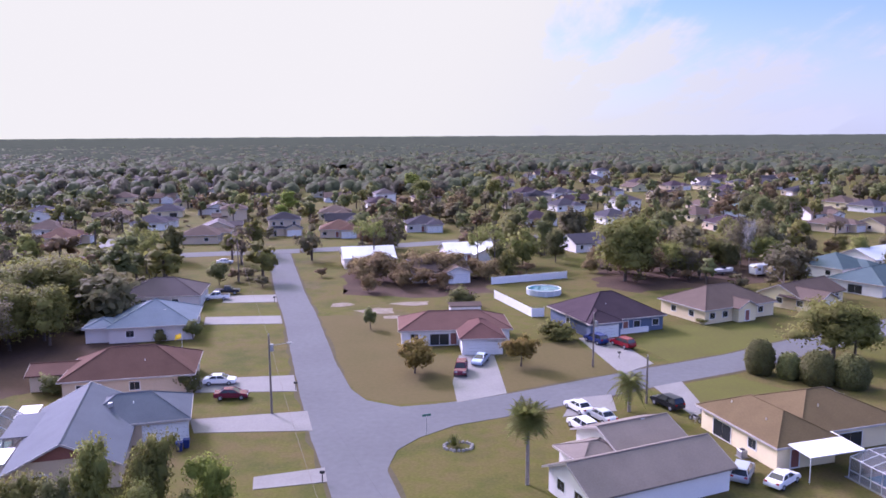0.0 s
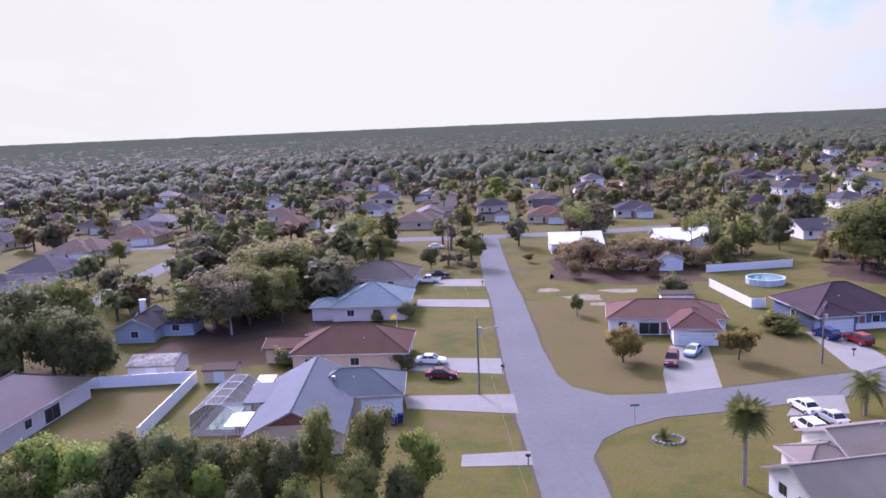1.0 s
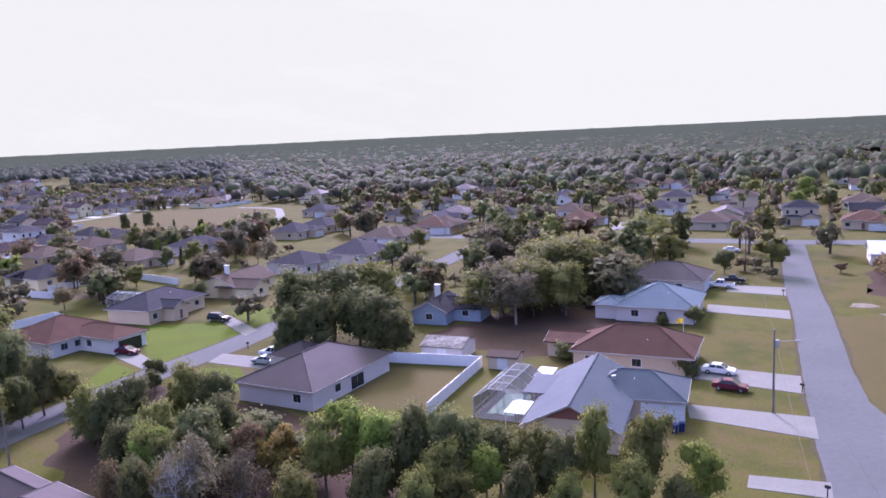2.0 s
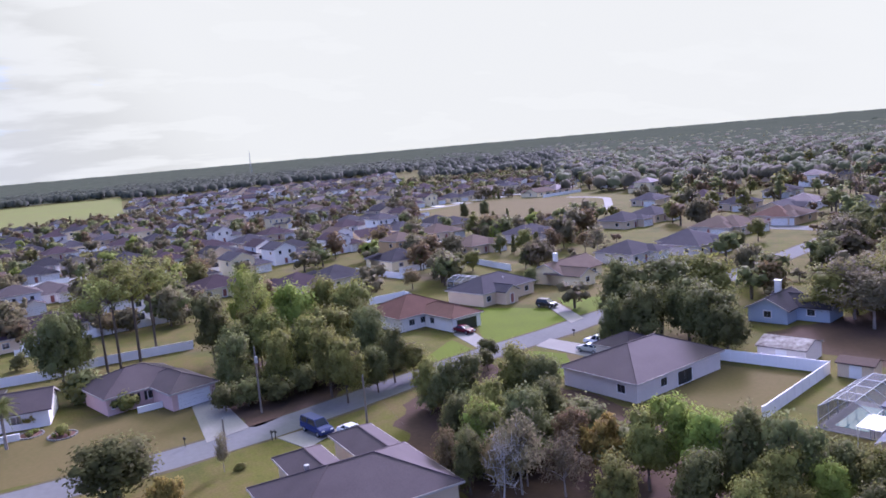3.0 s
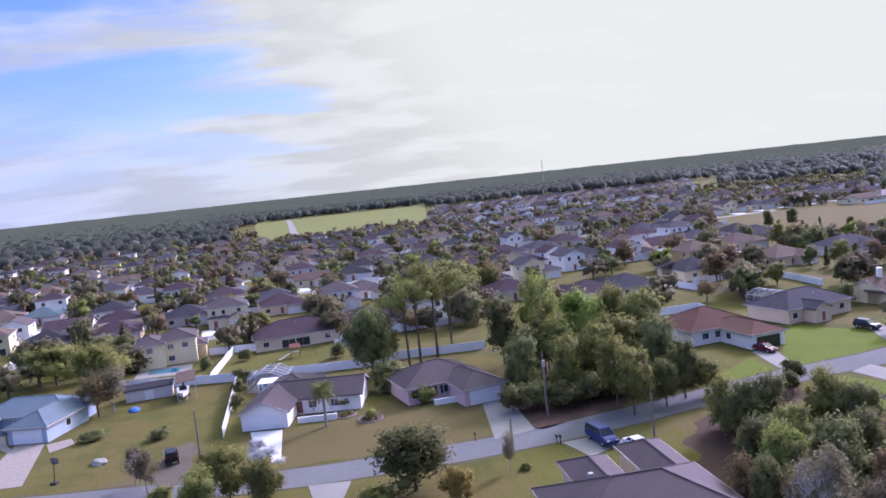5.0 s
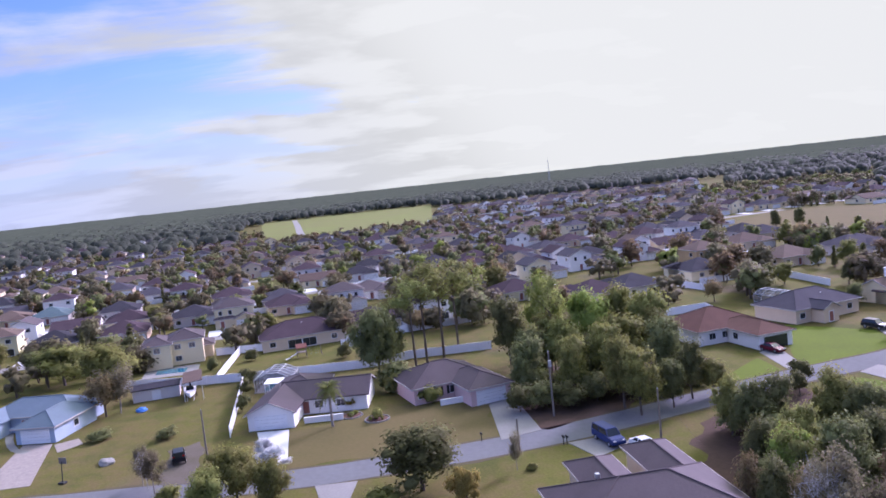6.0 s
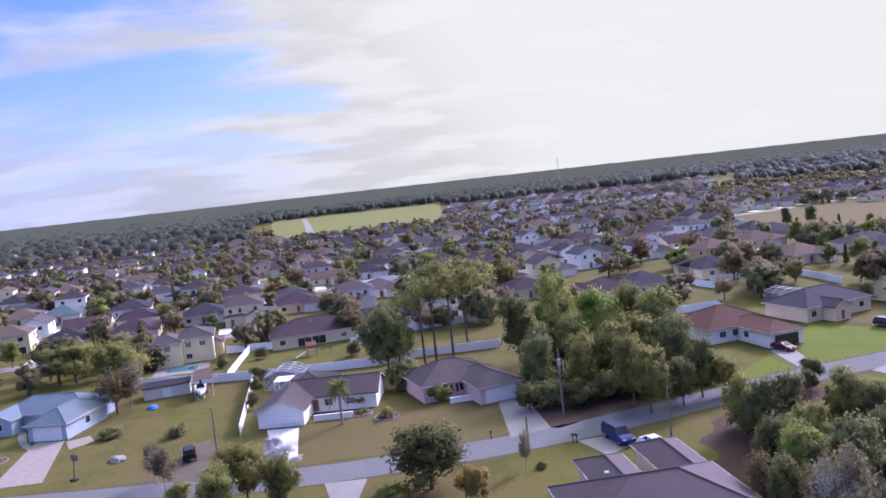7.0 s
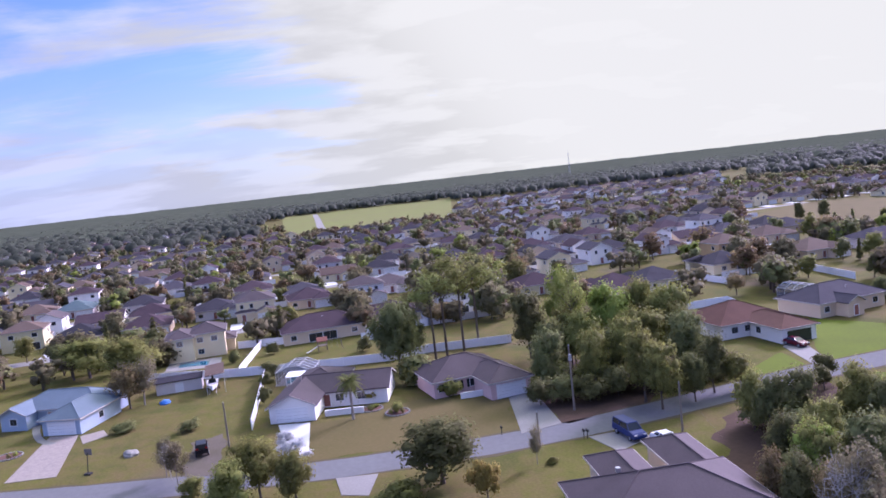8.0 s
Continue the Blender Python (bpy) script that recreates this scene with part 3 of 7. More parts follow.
def roof_mesh(x0, y0, x1, y1, h, kind, pitch, over):
    """A hipped or gabled roof over a rectangle with an overhang, closed below."""
    if kind in ("gable_x", "gable_y"):
        return gable_slopes(x0, y0, x1, y1, h, kind, pitch, over, 0.0, over, 0.18)
    x0, y0, x1, y1 = x0 - over, y0 - over, x1 + over, y1 + over
    bm = bmesh.new()
    z0, z1 = h - 0.06, h + 0.14
    low = [bm.verts.new((x, y, z0)) for x, y in ((x0, y0), (x1, y0), (x1, y1), (x0, y1))]
    top = [bm.verts.new((x, y, z1)) for x, y in ((x0, y0), (x1, y0), (x1, y1), (x0, y1))]
    bm.faces.new(low[::-1])
    for i in range(4):
        j = (i + 1) % 4
        bm.faces.new((low[i], low[j], top[j], top[i]))
    w, d = x1 - x0, y1 - y0
    if kind == "flat":
        bm.faces.new(top)
        return bm
    along_x = w >= d if kind == "hip" else kind == "gable_x"
    half = (d if along_x else w) / 2
    zr = z1 + pitch * half
    inset = half if kind == "hip" else 0.0
    if along_x:
        inset = min(inset, w / 2 - 0.05)
        a, b = bm.verts.new((x0 + inset, (y0 + y1) / 2, zr)), bm.verts.new((x1 - inset, (y0 + y1) / 2, zr))
        faces = ((top[0], top[1], b, a), (top[2], top[3], a, b), (top[1], top[2], b), (top[3], top[0], a))
    else:
        inset = min(inset, d / 2 - 0.05)
        a, b = bm.verts.new(((x0 + x1) / 2, y0 + inset, zr)), bm.verts.new(((x0 + x1) / 2, y1 - inset, zr))
        faces = ((top[1], top[2], b, a), (top[3], top[0], a, b), (top[0], top[1], a), (top[2], top[3], b))
    for f in faces:
        bm.faces.new(f)
    return bm


def ridge_bars(x0, y0, x1, y1, h, kind, pitch, over):
    """The caps along ridge and hips."""
    x0, y0, x1, y1 = x0 - over, y0 - over, x1 + over, y1 + over
    w, d, z1 = x1 - x0, y1 - y0, h + 0.14
    along_x = w >= d if kind == "hip" else kind == "gable_x"
    half = (d if along_x else w) / 2
    zr = z1 + pitch * (half if kind == "hip" else half - over) + 0.01
    inset = min(half, (w if along_x else d) / 2 - 0.05) if kind == "hip" else 0.0
    if along_x:
        a, b = (x0 + inset, (y0 + y1) / 2, zr), (x1 - inset, (y0 + y1) / 2, zr)
        ends = (((x0, y0, z1), a), ((x0, y1, z1), a), ((x1, y0, z1), b), ((x1, y1, z1), b))
    else:
        a, b = ((x0 + x1) / 2, y0 + inset, zr), ((x0 + x1) / 2, y1 - inset, zr)
        ends = (((x0, y0, z1), a), ((x1, y0, z1), a), ((x0, y1, z1), b), ((x1, y1, z1), b))
    bm = bmesh.new()
    add_tube(bm, a, b, 0.09, 0.09, 5)
    if kind == "hip":
        for p, q in ends:
            add_tube(bm, p, q, 0.08, 0.08, 5)
    return bm


def fascia_mesh(x0, y0, x1, y1, h, over):
    """The painted board round the eaves."""
    o, t = over + 0.004, 0.05
    return loop_ring([(x0 - o - t, y0 - o - t), (x1 + o + t, y0 - o - t), (x1 + o + t, y1 + o + t), (x0 - o - t, y1 + o + t)],
                     [(x0 - o, y0 - o), (x1 + o, y0 - o), (x1 + o, y1 + o), (x0 - o, y1 + o)], h - 0.09, h + 0.13, lambda a, b, c: (a, b, c))


def wall_mesh(x0, y0, x1, y1, h, kind, pitch, z0=-0.2):
    bm = bmesh.new()
    add_box(bm, x0, y0, z0, x1, y1, h)
    if kind in ("gable_x", "gable_y"):
        e = 0.02
        if kind == "gable_x":
            zr, ym = h + pitch * (y1 - y0) / 2 + 0.04, (y0 + y1) / 2
            ends = [[(x, y0 + e, h), (x, y1 - e, h), (x, ym, zr)] for x in (x0 + 0.001, x1 - 0.001)]
        else:
            zr, xm = h + pitch * (x1 - x0) / 2 + 0.04, (x0 + x1) / 2
            ends = [[(x0 + e, y, h), (x1 - e, y, h), (xm, y, zr)] for y in (y0 + 0.001, y1 - 0.001)]
        v = [[bm.verts.new(p) for p in e3] for e3 in ends]
        bm.faces.new(v[0])
        bm.faces.new(v[1][::-1])
        for i in range(3):
            j = (i + 1) % 3
            bm.faces.new((v[0][j], v[0][i], v[1][i], v[1][j]))
    bmesh.ops.recalc_face_normals(bm, faces=bm.faces[:])
    return bm


SIZES = {"window": (1.5, 1.3, 0.9), "slider": (3.4, 2.1, 0.05), "garage": (4.9, 2.15, 0.02), "single_garage": (2.6, 2.15, 0.02), "door": (1.0, 2.1, 0.05),
         "dark_door": (1.0, 2.1, 0.05), "red_door": (1.0, 2.1, 0.05), "dark_garage": (4.9, 2.15, 0.02), "shutters": (1.1, 1.4, 0.9)}


def joined(meshes):
    """Several bmeshes as one."""
    bm = bmesh.new()
    for b in meshes:
        data = bpy.data.meshes.new("piece")
        b.to_mesh(data)
        b.free()
        bm.from_mesh(data)
        bpy.data.meshes.remove(data)
    return bm


def plain_house(label, x, y, rot, wings, roof, wall, openings, group):
    """A house farther off, each wing and opening a part."""
    h = thing("house", x, y, rot, label=label, category="house", group=group)
    for w in wings:
        part("wall", wall_mesh(*w[:7]), WALLS[wall], h)
        r = part("roof", roof_mesh(*w[:7], 0.5), ROOFS[roof], h)
        eave_boards(r, w, 0.5)
    place_openings(h, wings, openings, True)
    return h


def place_openings(h, wings, openings, simple=False):
    for op in openings:
        wi, side, place, kind = op[:4]
        x0, y0, x1, y1, top = wings[wi][:5]
        w, hh, z = SIZES[kind]
        if len(op) > 4:
            z = op[4]
        px, py, r = {"S": (x0 + (x1 - x0) * place, y0, 0), "N": (x0 + (x1 - x0) * place, y1, 180), "W": (x0, y0 + (y1 - y0) * place, 270), "E": (x1, y0 + (y1 - y0) * place, 90)}[side]
        kind = {"single_garage": "garage"}.get(kind, kind)
        if simple and kind in ("window", "slider", "shutters"):
            f = part("window", shared(("window_frame", w, hh), lambda: ring(w, hh, 0.09, 0.05), WHITE), None, h, m=pose(px, py, z, 0, 0, r))
            part("pane", shared(("pane1", w, hh), lambda: box(-w / 2 + 0.09, -0.015, 0.09, w / 2 - 0.09, 0.01, hh - 0.09), GLASS), None, f)
        else:
            opening(h, kind, pose(px, py, z, 0, 0, r), w, hh)


def house(label, x, y, rot, wings, roof, wall, openings=(), group="", over=0.5, name="house", extras=(), fascia=True):
    """A house of rectangular wings (x0, y0, x1, y1, height, roof kind, pitch[, foot]); openings (wing, side, place 0..1, kind[, height])."""
    h = thing(name, x, y, rot, label=label, category="house", group=group)
    for wg in wings:
        x0, y0, x1, y1, top, kind, pitch = wg[:7]
        foot = wg[7] if len(wg) > 7 else -0.2
        part("wall", wall_mesh(x0, y0, x1, y1, top, kind, pitch, foot), WALLS[wall], h)
        o = over
        r = part("roof", roof_mesh(x0, y0, x1, y1, top, kind, pitch, o), ROOFS[roof], h)
        if kind != "flat":
            part("ridge_cap", ridge_bars(x0, y0, x1, y1, top, kind, pitch, o), ROOFS[roof], r)
        if fascia:
            eave_boards(r, wg, o)
    place_openings(h, wings, openings)
    for kind, ex, ey, ez in extras:
        if kind == "chimney":
            c = part("chimney", box(ex - 0.5, ey - 0.4, 0, ex + 0.5, ey + 0.4, ez, 0.02), WALLS["white"], h, "white chimney")
            part("chimney_cap", box(ex - 0.6, ey - 0.5, ez, ex + 0.6, ey + 0.5, ez + 0.15, 0.03), WHITE, c)
        elif kind == "vent":
            part("roof_vent", box(ex - 0.25, ey - 0.25, ez - 0.3, ex + 0.25, ey + 0.25, ez + 0.22, 0.05), METAL, h, "dull metal roof vent")
        elif kind == "gable_panel":
            bm = bmesh.new()
            v = [bm.verts.new(p) for p in ((ex - 3.2, ey, ez - 1.55), (ex + 3.2, ey, ez - 1.55), (ex, ey, ez), (ex - 3.2, ey + 0.06, ez - 1.55), (ex + 3.2, ey + 0.06, ez - 1.55), (ex, ey + 0.06, ez))]
            for f in ((0, 1, 2), (5, 4, 3), (0, 3, 4, 1), (1, 4, 5, 2), (2, 5, 3, 0)):
                bm.faces.new([v[k] for k in f])
            part("gable_panel", bm, WALLS["brick"], h, "dark red gable panel")
        elif kind == "pipe":
            part("vent_pipe", tube((ex, ey, ez - 0.4), (ex, ey, ez + 0.35), 0.06, 0.06), WHITE, h, "white vent pipe")
    return h


house("blue-grey roofed house with a big front gable and pool cage", -40.0, 84.0, 16, [(-2, 1, 10, 9.2, 2.7, 'hip', 0.5), (-6.8, -10, 3.8, 9.5, 2.7, 'gable_y', 0.5)], "bluegrey", "beige",
      [(0, 'E', 0.5, 'window'), (0, 'S', 0.8, 'garage'), (0, 'N', 0.3, 'window'), (1, 'S', 0.3, 'window'), (1, 'W', 0.6, 'slider')], extras=[('vent', 1.5, 3, 4.6), ('pipe', 4, 3.5, 4.2), ('gable_panel', -1.5, -10.06, 5.2)])
house("brown-roofed beige house beside the driveway", -45.0, 108.5, 12, [(-8.5, -5.5, 8.5, 5.5, 2.7, 'hip', 0.5), (-14, -0.5, -8, 5, 2.5, 'gable_x', 0.3)], "brown", "beige",
      [(0, 'S', 0.55, 'window'), (0, 'E', 0.35, 'garage'), (0, 'E', 0.8, 'window'), (0, 'S', 0.2, 'slider')], extras=[('pipe', 2, -3, 4.2), ('vent', 4, 2.5, 4.4)])
house("white house with a pale blue-grey hip roof", -53.0, 139.0, 12, [(-7, -7, 7, 7, 2.7, 'hip', 0.45), (-11, -6, -6, 0, 2.6, 'hip', 0.35)], "sky", "grey",
      [(0, 'S', 0.6, 'window'), (0, 'E', 0.4, 'garage'), (0, 'E', 0.8, 'window'), (0, 'S', 0.25, 'window')], extras=[('vent', 2, -3, 4.6)])
house("low house with a dark weathered roof behind trees", -60.0, 163.0, 8, [(-8, -6, 8, 6, 2.7, 'hip', 0.45)], "purple", "grey",
      [(0, 'E', 0.4, 'garage'), (0, 'S', 0.3, 'window'), (0, 'S', 0.7, 'window')], extras=())
house("white corner house with a long red shingle roof", 2.0, 131.5, 4, [(-9.5, -3, 9, 6.5, 2.7, 'hip', 0.42), (0.3, -9, 7, 1, 2.7, 'hip', 0.45)], "red", "white",
      [(1, 'S', 0.5, 'garage'), (0, 'S', 0.12, 'window'), (0, 'S', 0.35, 'slider'), (0, 'S', 0.48, 'red_door'), (1, 'E', 0.5, 'window'), (0, 'W', 0.5, 'window')], extras=[('vent', 4, 3, 4.4), ('pipe', -4, 3, 4.2)])
house("dark blue house with a plum-brown hip roof and porch", 30.5, 142.0, 20, [(-8, -6.5, 8, 7, 2.7, 'hip', 0.5), (-8, -8, -2, 0, 2.7, 'hip', 0.45)], "plum", "navy",
      [(1, 'S', 0.5, 'garage'), (0, 'S', 0.5, 'door'), (0, 'S', 0.65, 'window'), (0, 'S', 0.9, 'window'), (0, 'E', 0.5, 'window'), (0, 'W', 0.5, 'window')], extras=[('pipe', -2, -3, 4.6)])
house("cream house with a tan-brown hip roof and arched porch", 54.5, 151.0, 26, [(-9, -6, 9, 6, 2.7, 'hip', 0.48), (-2, -7.5, 2.5, 0, 2.9, 'gable_y', 0.5)], "tan", "cream",
      [(0, 'S', 0.1, 'window'), (1, 'S', 0.5, 'dark_door'), (0, 'S', 0.8, 'window'), (0, 'W', 0.3, 'window'), (0, 'W', 0.7, 'window'), (0, 'S', 0.28, 'window')], extras=())
house("cream house with a tan-brown gabled roof", 76.0, 160.0, 34, [(-8, -4, 8, 5, 2.7, 'gable_x', 0.45), (-8, -8, -1.5, 0, 2.7, 'gable_y', 0.45)], "tan", "cream",
      [(1, 'S', 0.5, 'garage'), (0, 'S', 0.6, 'window'), (0, 'S', 0.85, 'window'), (0, 'W', 0.5, 'window'), (1, 'W', 0.5, 'window')], extras=())
house("white house with a teal roof", 99.0, 174.0, 34, [(-9, -6, 9, 6, 2.7, 'hip', 0.42)], "teal", "white",
      [(0, 'S', 0.2, 'window'), (0, 'S', 0.5, 'window'), (0, 'W', 0.5, 'slider'), (0, 'S', 0.8, 'garage')], extras=())
house("white gabled house with a wide pale tan roof", 19.0, 73.6, 24, [(-7.6, -3.8, 9, 3.8, 2.7, 'gable_x', 0.46), (0.5, 2, 9, 11, 2.7, 'gable_x', 0.4), (-4, 3, 1.5, 7.5, 2.6, 'hip', 0.35)], "sand", "white",
      [(0, 'W', 0.3, 'window'), (0, 'W', 0.7, 'window'), (1, 'W', 0.5, 'garage'), (0, 'N', 0.2, 'window')], extras=[('pipe', 3, 6.5, 4.3), ('vent', 6, 6.5, 4.4)])
house("cream house with a golden brown hipped roof", 38.0, 86.5, 17, [(-4.9, -7.2, 2.8, 6, 2.7, 'hip', 0.5), (0, -5, 14, 6.5, 2.7, 'hip', 0.42)], "golden", "cream",
      [(0, 'W', 0.3, 'window'), (0, 'S', 0.3, 'door'), (0, 'W', 0.7, 'slider'), (1, 'S', 0.5, 'slider')], extras=[('pipe', -3, 3, 3.9), ('pipe', 5, -2, 4.3), ('pipe', -3, -3, 3.9)])
house("grey house with a weathered brown hip roof and walled yard", -82.5, 77.0, 8, [(-5.5, -10, 7.5, 9, 2.7, 'hip', 0.42), (-10, 2, -3, 9, 2.6, 'hip', 0.42)], "purple", "grey",
      [(0, 'E', 0.55, 'slider'), (0, 'E', 0.3, 'window'), (1, 'W', 0.5, 'garage'), (0, 'S', 0.8, 'window')], extras=())
house("pink house with a weathered brown roof and garage wing", -126.5, 13.6, 104, [(-5.5, -2.5, 8, 8.5, 2.7, 'hip', 0.42), (1.5, -9.5, 8.5, 2, 2.7, 'hip', 0.42)], "purple", "pink",
      [(1, 'S', 0.5, 'garage'), (0, 'S', 0.3, 'shutters'), (0, 'S', 0.5, 'shutters'), (0, 'S', 0.1, 'window'), (0, 'N', 0.4, 'slider')], extras=())
house("white house with a gabled garage and arched porch", -129.8, -7.6, 80, [(-5, -3, 9.5, 6, 2.7, 'gable_x', 0.4), (-8.5, -9.5, -1.2, 2, 2.7, 'gable_y', 0.45), (-8, 2, 1, 12, 2.5, 'hip', 0.38)], "purple", "white",
      [(1, 'S', 0.5, 'garage'), (0, 'S', 0.45, 'window'), (0, 'S', 0.7, 'window'), (0, 'S', 0.3, 'dark_door')], extras=())
house("pale house with a light blue roof and paved drive", -141.9, -56.5, 75, [(-9, -1, 8, 8, 2.7, 'hip', 0.45), (2, -8, 9, 4, 2.7, 'hip', 0.45), (-9, -4, -4, 3, 2.8, 'gable_y', 0.5)], "sky", "blue",
      [(1, 'S', 0.5, 'garage'), (2, 'S', 0.5, 'window'), (0, 'S', 0.45, 'dark_door'), (1, 'E', 0.5, 'window')], extras=())
house("low house with a weathered grey-brown roof and two wings", -72.0, 27.0, 0, [(-4.2, -9.2, 8, 8, 2.7, 'hip', 0.42), (-10.5, -4.6, 0, 0.2, 2.6, 'hip', 0.42), (-12.6, 3.0, 0, 7.6, 2.65, 'hip', 0.42)], "purple", "beige",
      [(2, 'W', 0.5, 'single_garage'), (0, 'W', 0.15, 'window')], extras=[('vent', -2, -4, 4.4)])
house("white house with a red-brown hip roof and low garage", -139.0, 70.0, 98, [(-7, -4, 7, 9, 2.7, 'hip', 0.42), (-1, -13, 6, 0, 2.7, 'hip', 0.4)], "brown", "white",
      [(1, 'S', 0.5, 'dark_garage'), (0, 'S', 0.2, 'window'), (0, 'S', 0.4, 'window'), (1, 'W', 0.5, 'window')], extras=())
house("grey-blue roofed house with front gable and screened pool", -145.0, 94.0, 104, [(-8, -3, 9, 8, 2.8, 'hip', 0.45), (-4, -6, 0, 2, 3.0, 'gable_y', 0.5)], "slate", "beige",
      [(1, 'S', 0.5, 'dark_door'), (0, 'S', 0.1, 'window'), (0, 'S', 0.6, 'window'), (0, 'S', 0.85, 'window')], extras=[('pipe', 2, 0, 4.5)])
house("cream house with a tan gabled roof and white chimney", -149.0, 119.0, 104, [(-8, -3, 8, 7, 2.8, 'gable_x', 0.45), (-8, -8, -2, 2, 2.8, 'gable_y', 0.45)], "tan", "cream",
      [(1, 'S', 0.5, 'window'), (0, 'S', 0.5, 'slider'), (0, 'S', 0.8, 'window')], extras=[('chimney', -4, 2, 7)])
house("small grey house with a charcoal gable and white chimney", -88.0, 118.0, 14, [(-5, -5, 2, 5, 2.6, 'gable_y', 0.5), (-3, -1, 7.5, 5, 2.6, 'gable_x', 0.45)], "dark", "blue",
      [(0, 'S', 0.5, 'window'), (1, 'S', 0.7, 'window')], extras=[('chimney', -2.5, 2, 6.2)])
house("two-storey cream house with a grey-brown roof and screened porch", -188.0, -41.0, 278, [(-6, -5, 2, 5, 5.6, 'hip', 0.42), (1, -3, 7, 7, 5.4, 'hip', 0.42), (-8, -7, -3, 0, 2.8, 'hip', 0.42)], "purple", "cream",
      [(0, 'N', 0.3, 'window', 3.6), (0, 'N', 0.7, 'window', 3.6), (0, 'N', 0.7, 'window'), (1, 'N', 0.5, 'window', 3.6)], extras=())
house("tan house with a wide dark hip roof and back porch", -192.0, -12.0, 278, [(-10, -6, 10, 7, 2.8, 'hip', 0.42)], "plum", "beige",
      [(0, 'N', 0.45, 'slider'), (0, 'N', 0.62, 'slider'), (0, 'N', 0.15, 'window'), (0, 'N', 0.88, 'window')], extras=[('vent', 0, 2, 5)])

# ---- trees ----
def cube_ball(cuts):
    """The quads of a cube blown up to a ball of radius 1."""
    out = []
    for axis in range(3):
        for side in (-1, 1):
            for i in range(cuts):
                for j in range(cuts):
                    quad = []
                    for du, dv in ((0, 0), (1, 0), (1, 1), (0, 1)) if side > 0 else ((0, 0), (0, 1), (1, 1), (1, 0)):
                        p = np.zeros(3)
                        p[axis], p[(axis + 1) % 3], p[(axis + 2) % 3] = side, -1 + 2 * (i + du) / cuts, -1 + 2 * (j + dv) / cuts
                        quad.append(p / np.linalg.norm(p))
                    out.append(quad)
    return np.array(out)


BALLS = {1: cube_ball(1), 2: cube_ball(2)}


def crown_quads(clumps, per, size, spread, rng, core=0.0, cuts=2, upward=0.3):
    """Leaves as bent quads round clump centres (x, y, z, r), over a lumpy inner mass; gives quads and their normals."""
    quads, normals = [], []
    at = np.array([c[:3] for c in clumps])
    middle = at.mean(axis=0)
    middle[2] = at[:, 2].min() * 0.6 + middle[2] * 0.4
    for cx, cy, cz, r in clumps:
        here = np.array((cx, cy, cz))
        k = max(3, int(per))
        d = rng.normal(size=(k, 3))
        d /= np.linalg.norm(d, axis=1)[:, None]
        p = here + d * r * (0.45 + 0.75 * rng.uniform(size=(k, 1)) ** 0.8) * np.array((1, 1, spread))
        out = p - middle
        out /= np.linalg.norm(out, axis=1)[:, None] + 1e-9
        soft = d * 0.5 + out * 0.6 + np.array((0, 0, upward)) + rng.normal(size=(k, 3)) * 0.16
        soft /= np.linalg.norm(soft, axis=1)[:, None]
        n = soft + rng.normal(size=(k, 3)) * 0.42
        n /= np.linalg.norm(n, axis=1)[:, None]
        u = np.cross(n, rng.normal(size=(k, 3)))
        u /= np.linalg.norm(u, axis=1)[:, None] + 1e-9
        v = np.cross(n, u)
        s = size * rng.uniform(0.55, 1.35, size=(k, 1))
        a, b, m = u * s, v * s * 0.66, n * s * 0.2
        quads.append(np.stack([p - a - m, p - b, p + a - m, p + b], 1))
        normals.append(np.repeat(soft[:, None], 4, 1))
        if core:
            ball = BALLS[cuts]
            turn = np.linalg.qr(rng.normal(size=(3, 3)))[0]
            turn = turn * np.linalg.det(turn)
            w = ball @ turn.T
            lump = 1 + 0.22 * np.sin(w[..., :1] * 4.1 + cx * 3) * np.cos(w[..., 1:2] * 3.7 + cy * 2)
            q = here + w * r * core * lump * np.array((1, 1, spread))
            o = q - middle
            o /= np.linalg.norm(o, axis=2)[..., None] + 1e-9
            nn = w * 0.5 + o * 0.6 + np.array((0, 0, upward))
            quads.append(q)
            normals.append(nn / (np.linalg.norm(nn, axis=2)[..., None] + 1e-9))
    return np.concatenate(quads), np.concatenate(normals)


def quad_mesh(name, quads, normals):
    """A mesh of loose quads that shade softly by the given normals."""
    n = len(quads)
    data = bpy.data.meshes.new(name)
    data.from_pydata(quads.reshape(-1, 3).tolist(), [], np.arange(4 * n).reshape(-1, 4).tolist())
    data.normals_split_custom_set_from_vertices(normals.reshape(-1, 3).tolist())
    return data


def leaf_mesh(name, clumps, per, size, spread, rng, core=0.0):
    return quad_mesh(name, *crown_quads(clumps, per, size, spread, rng, core))


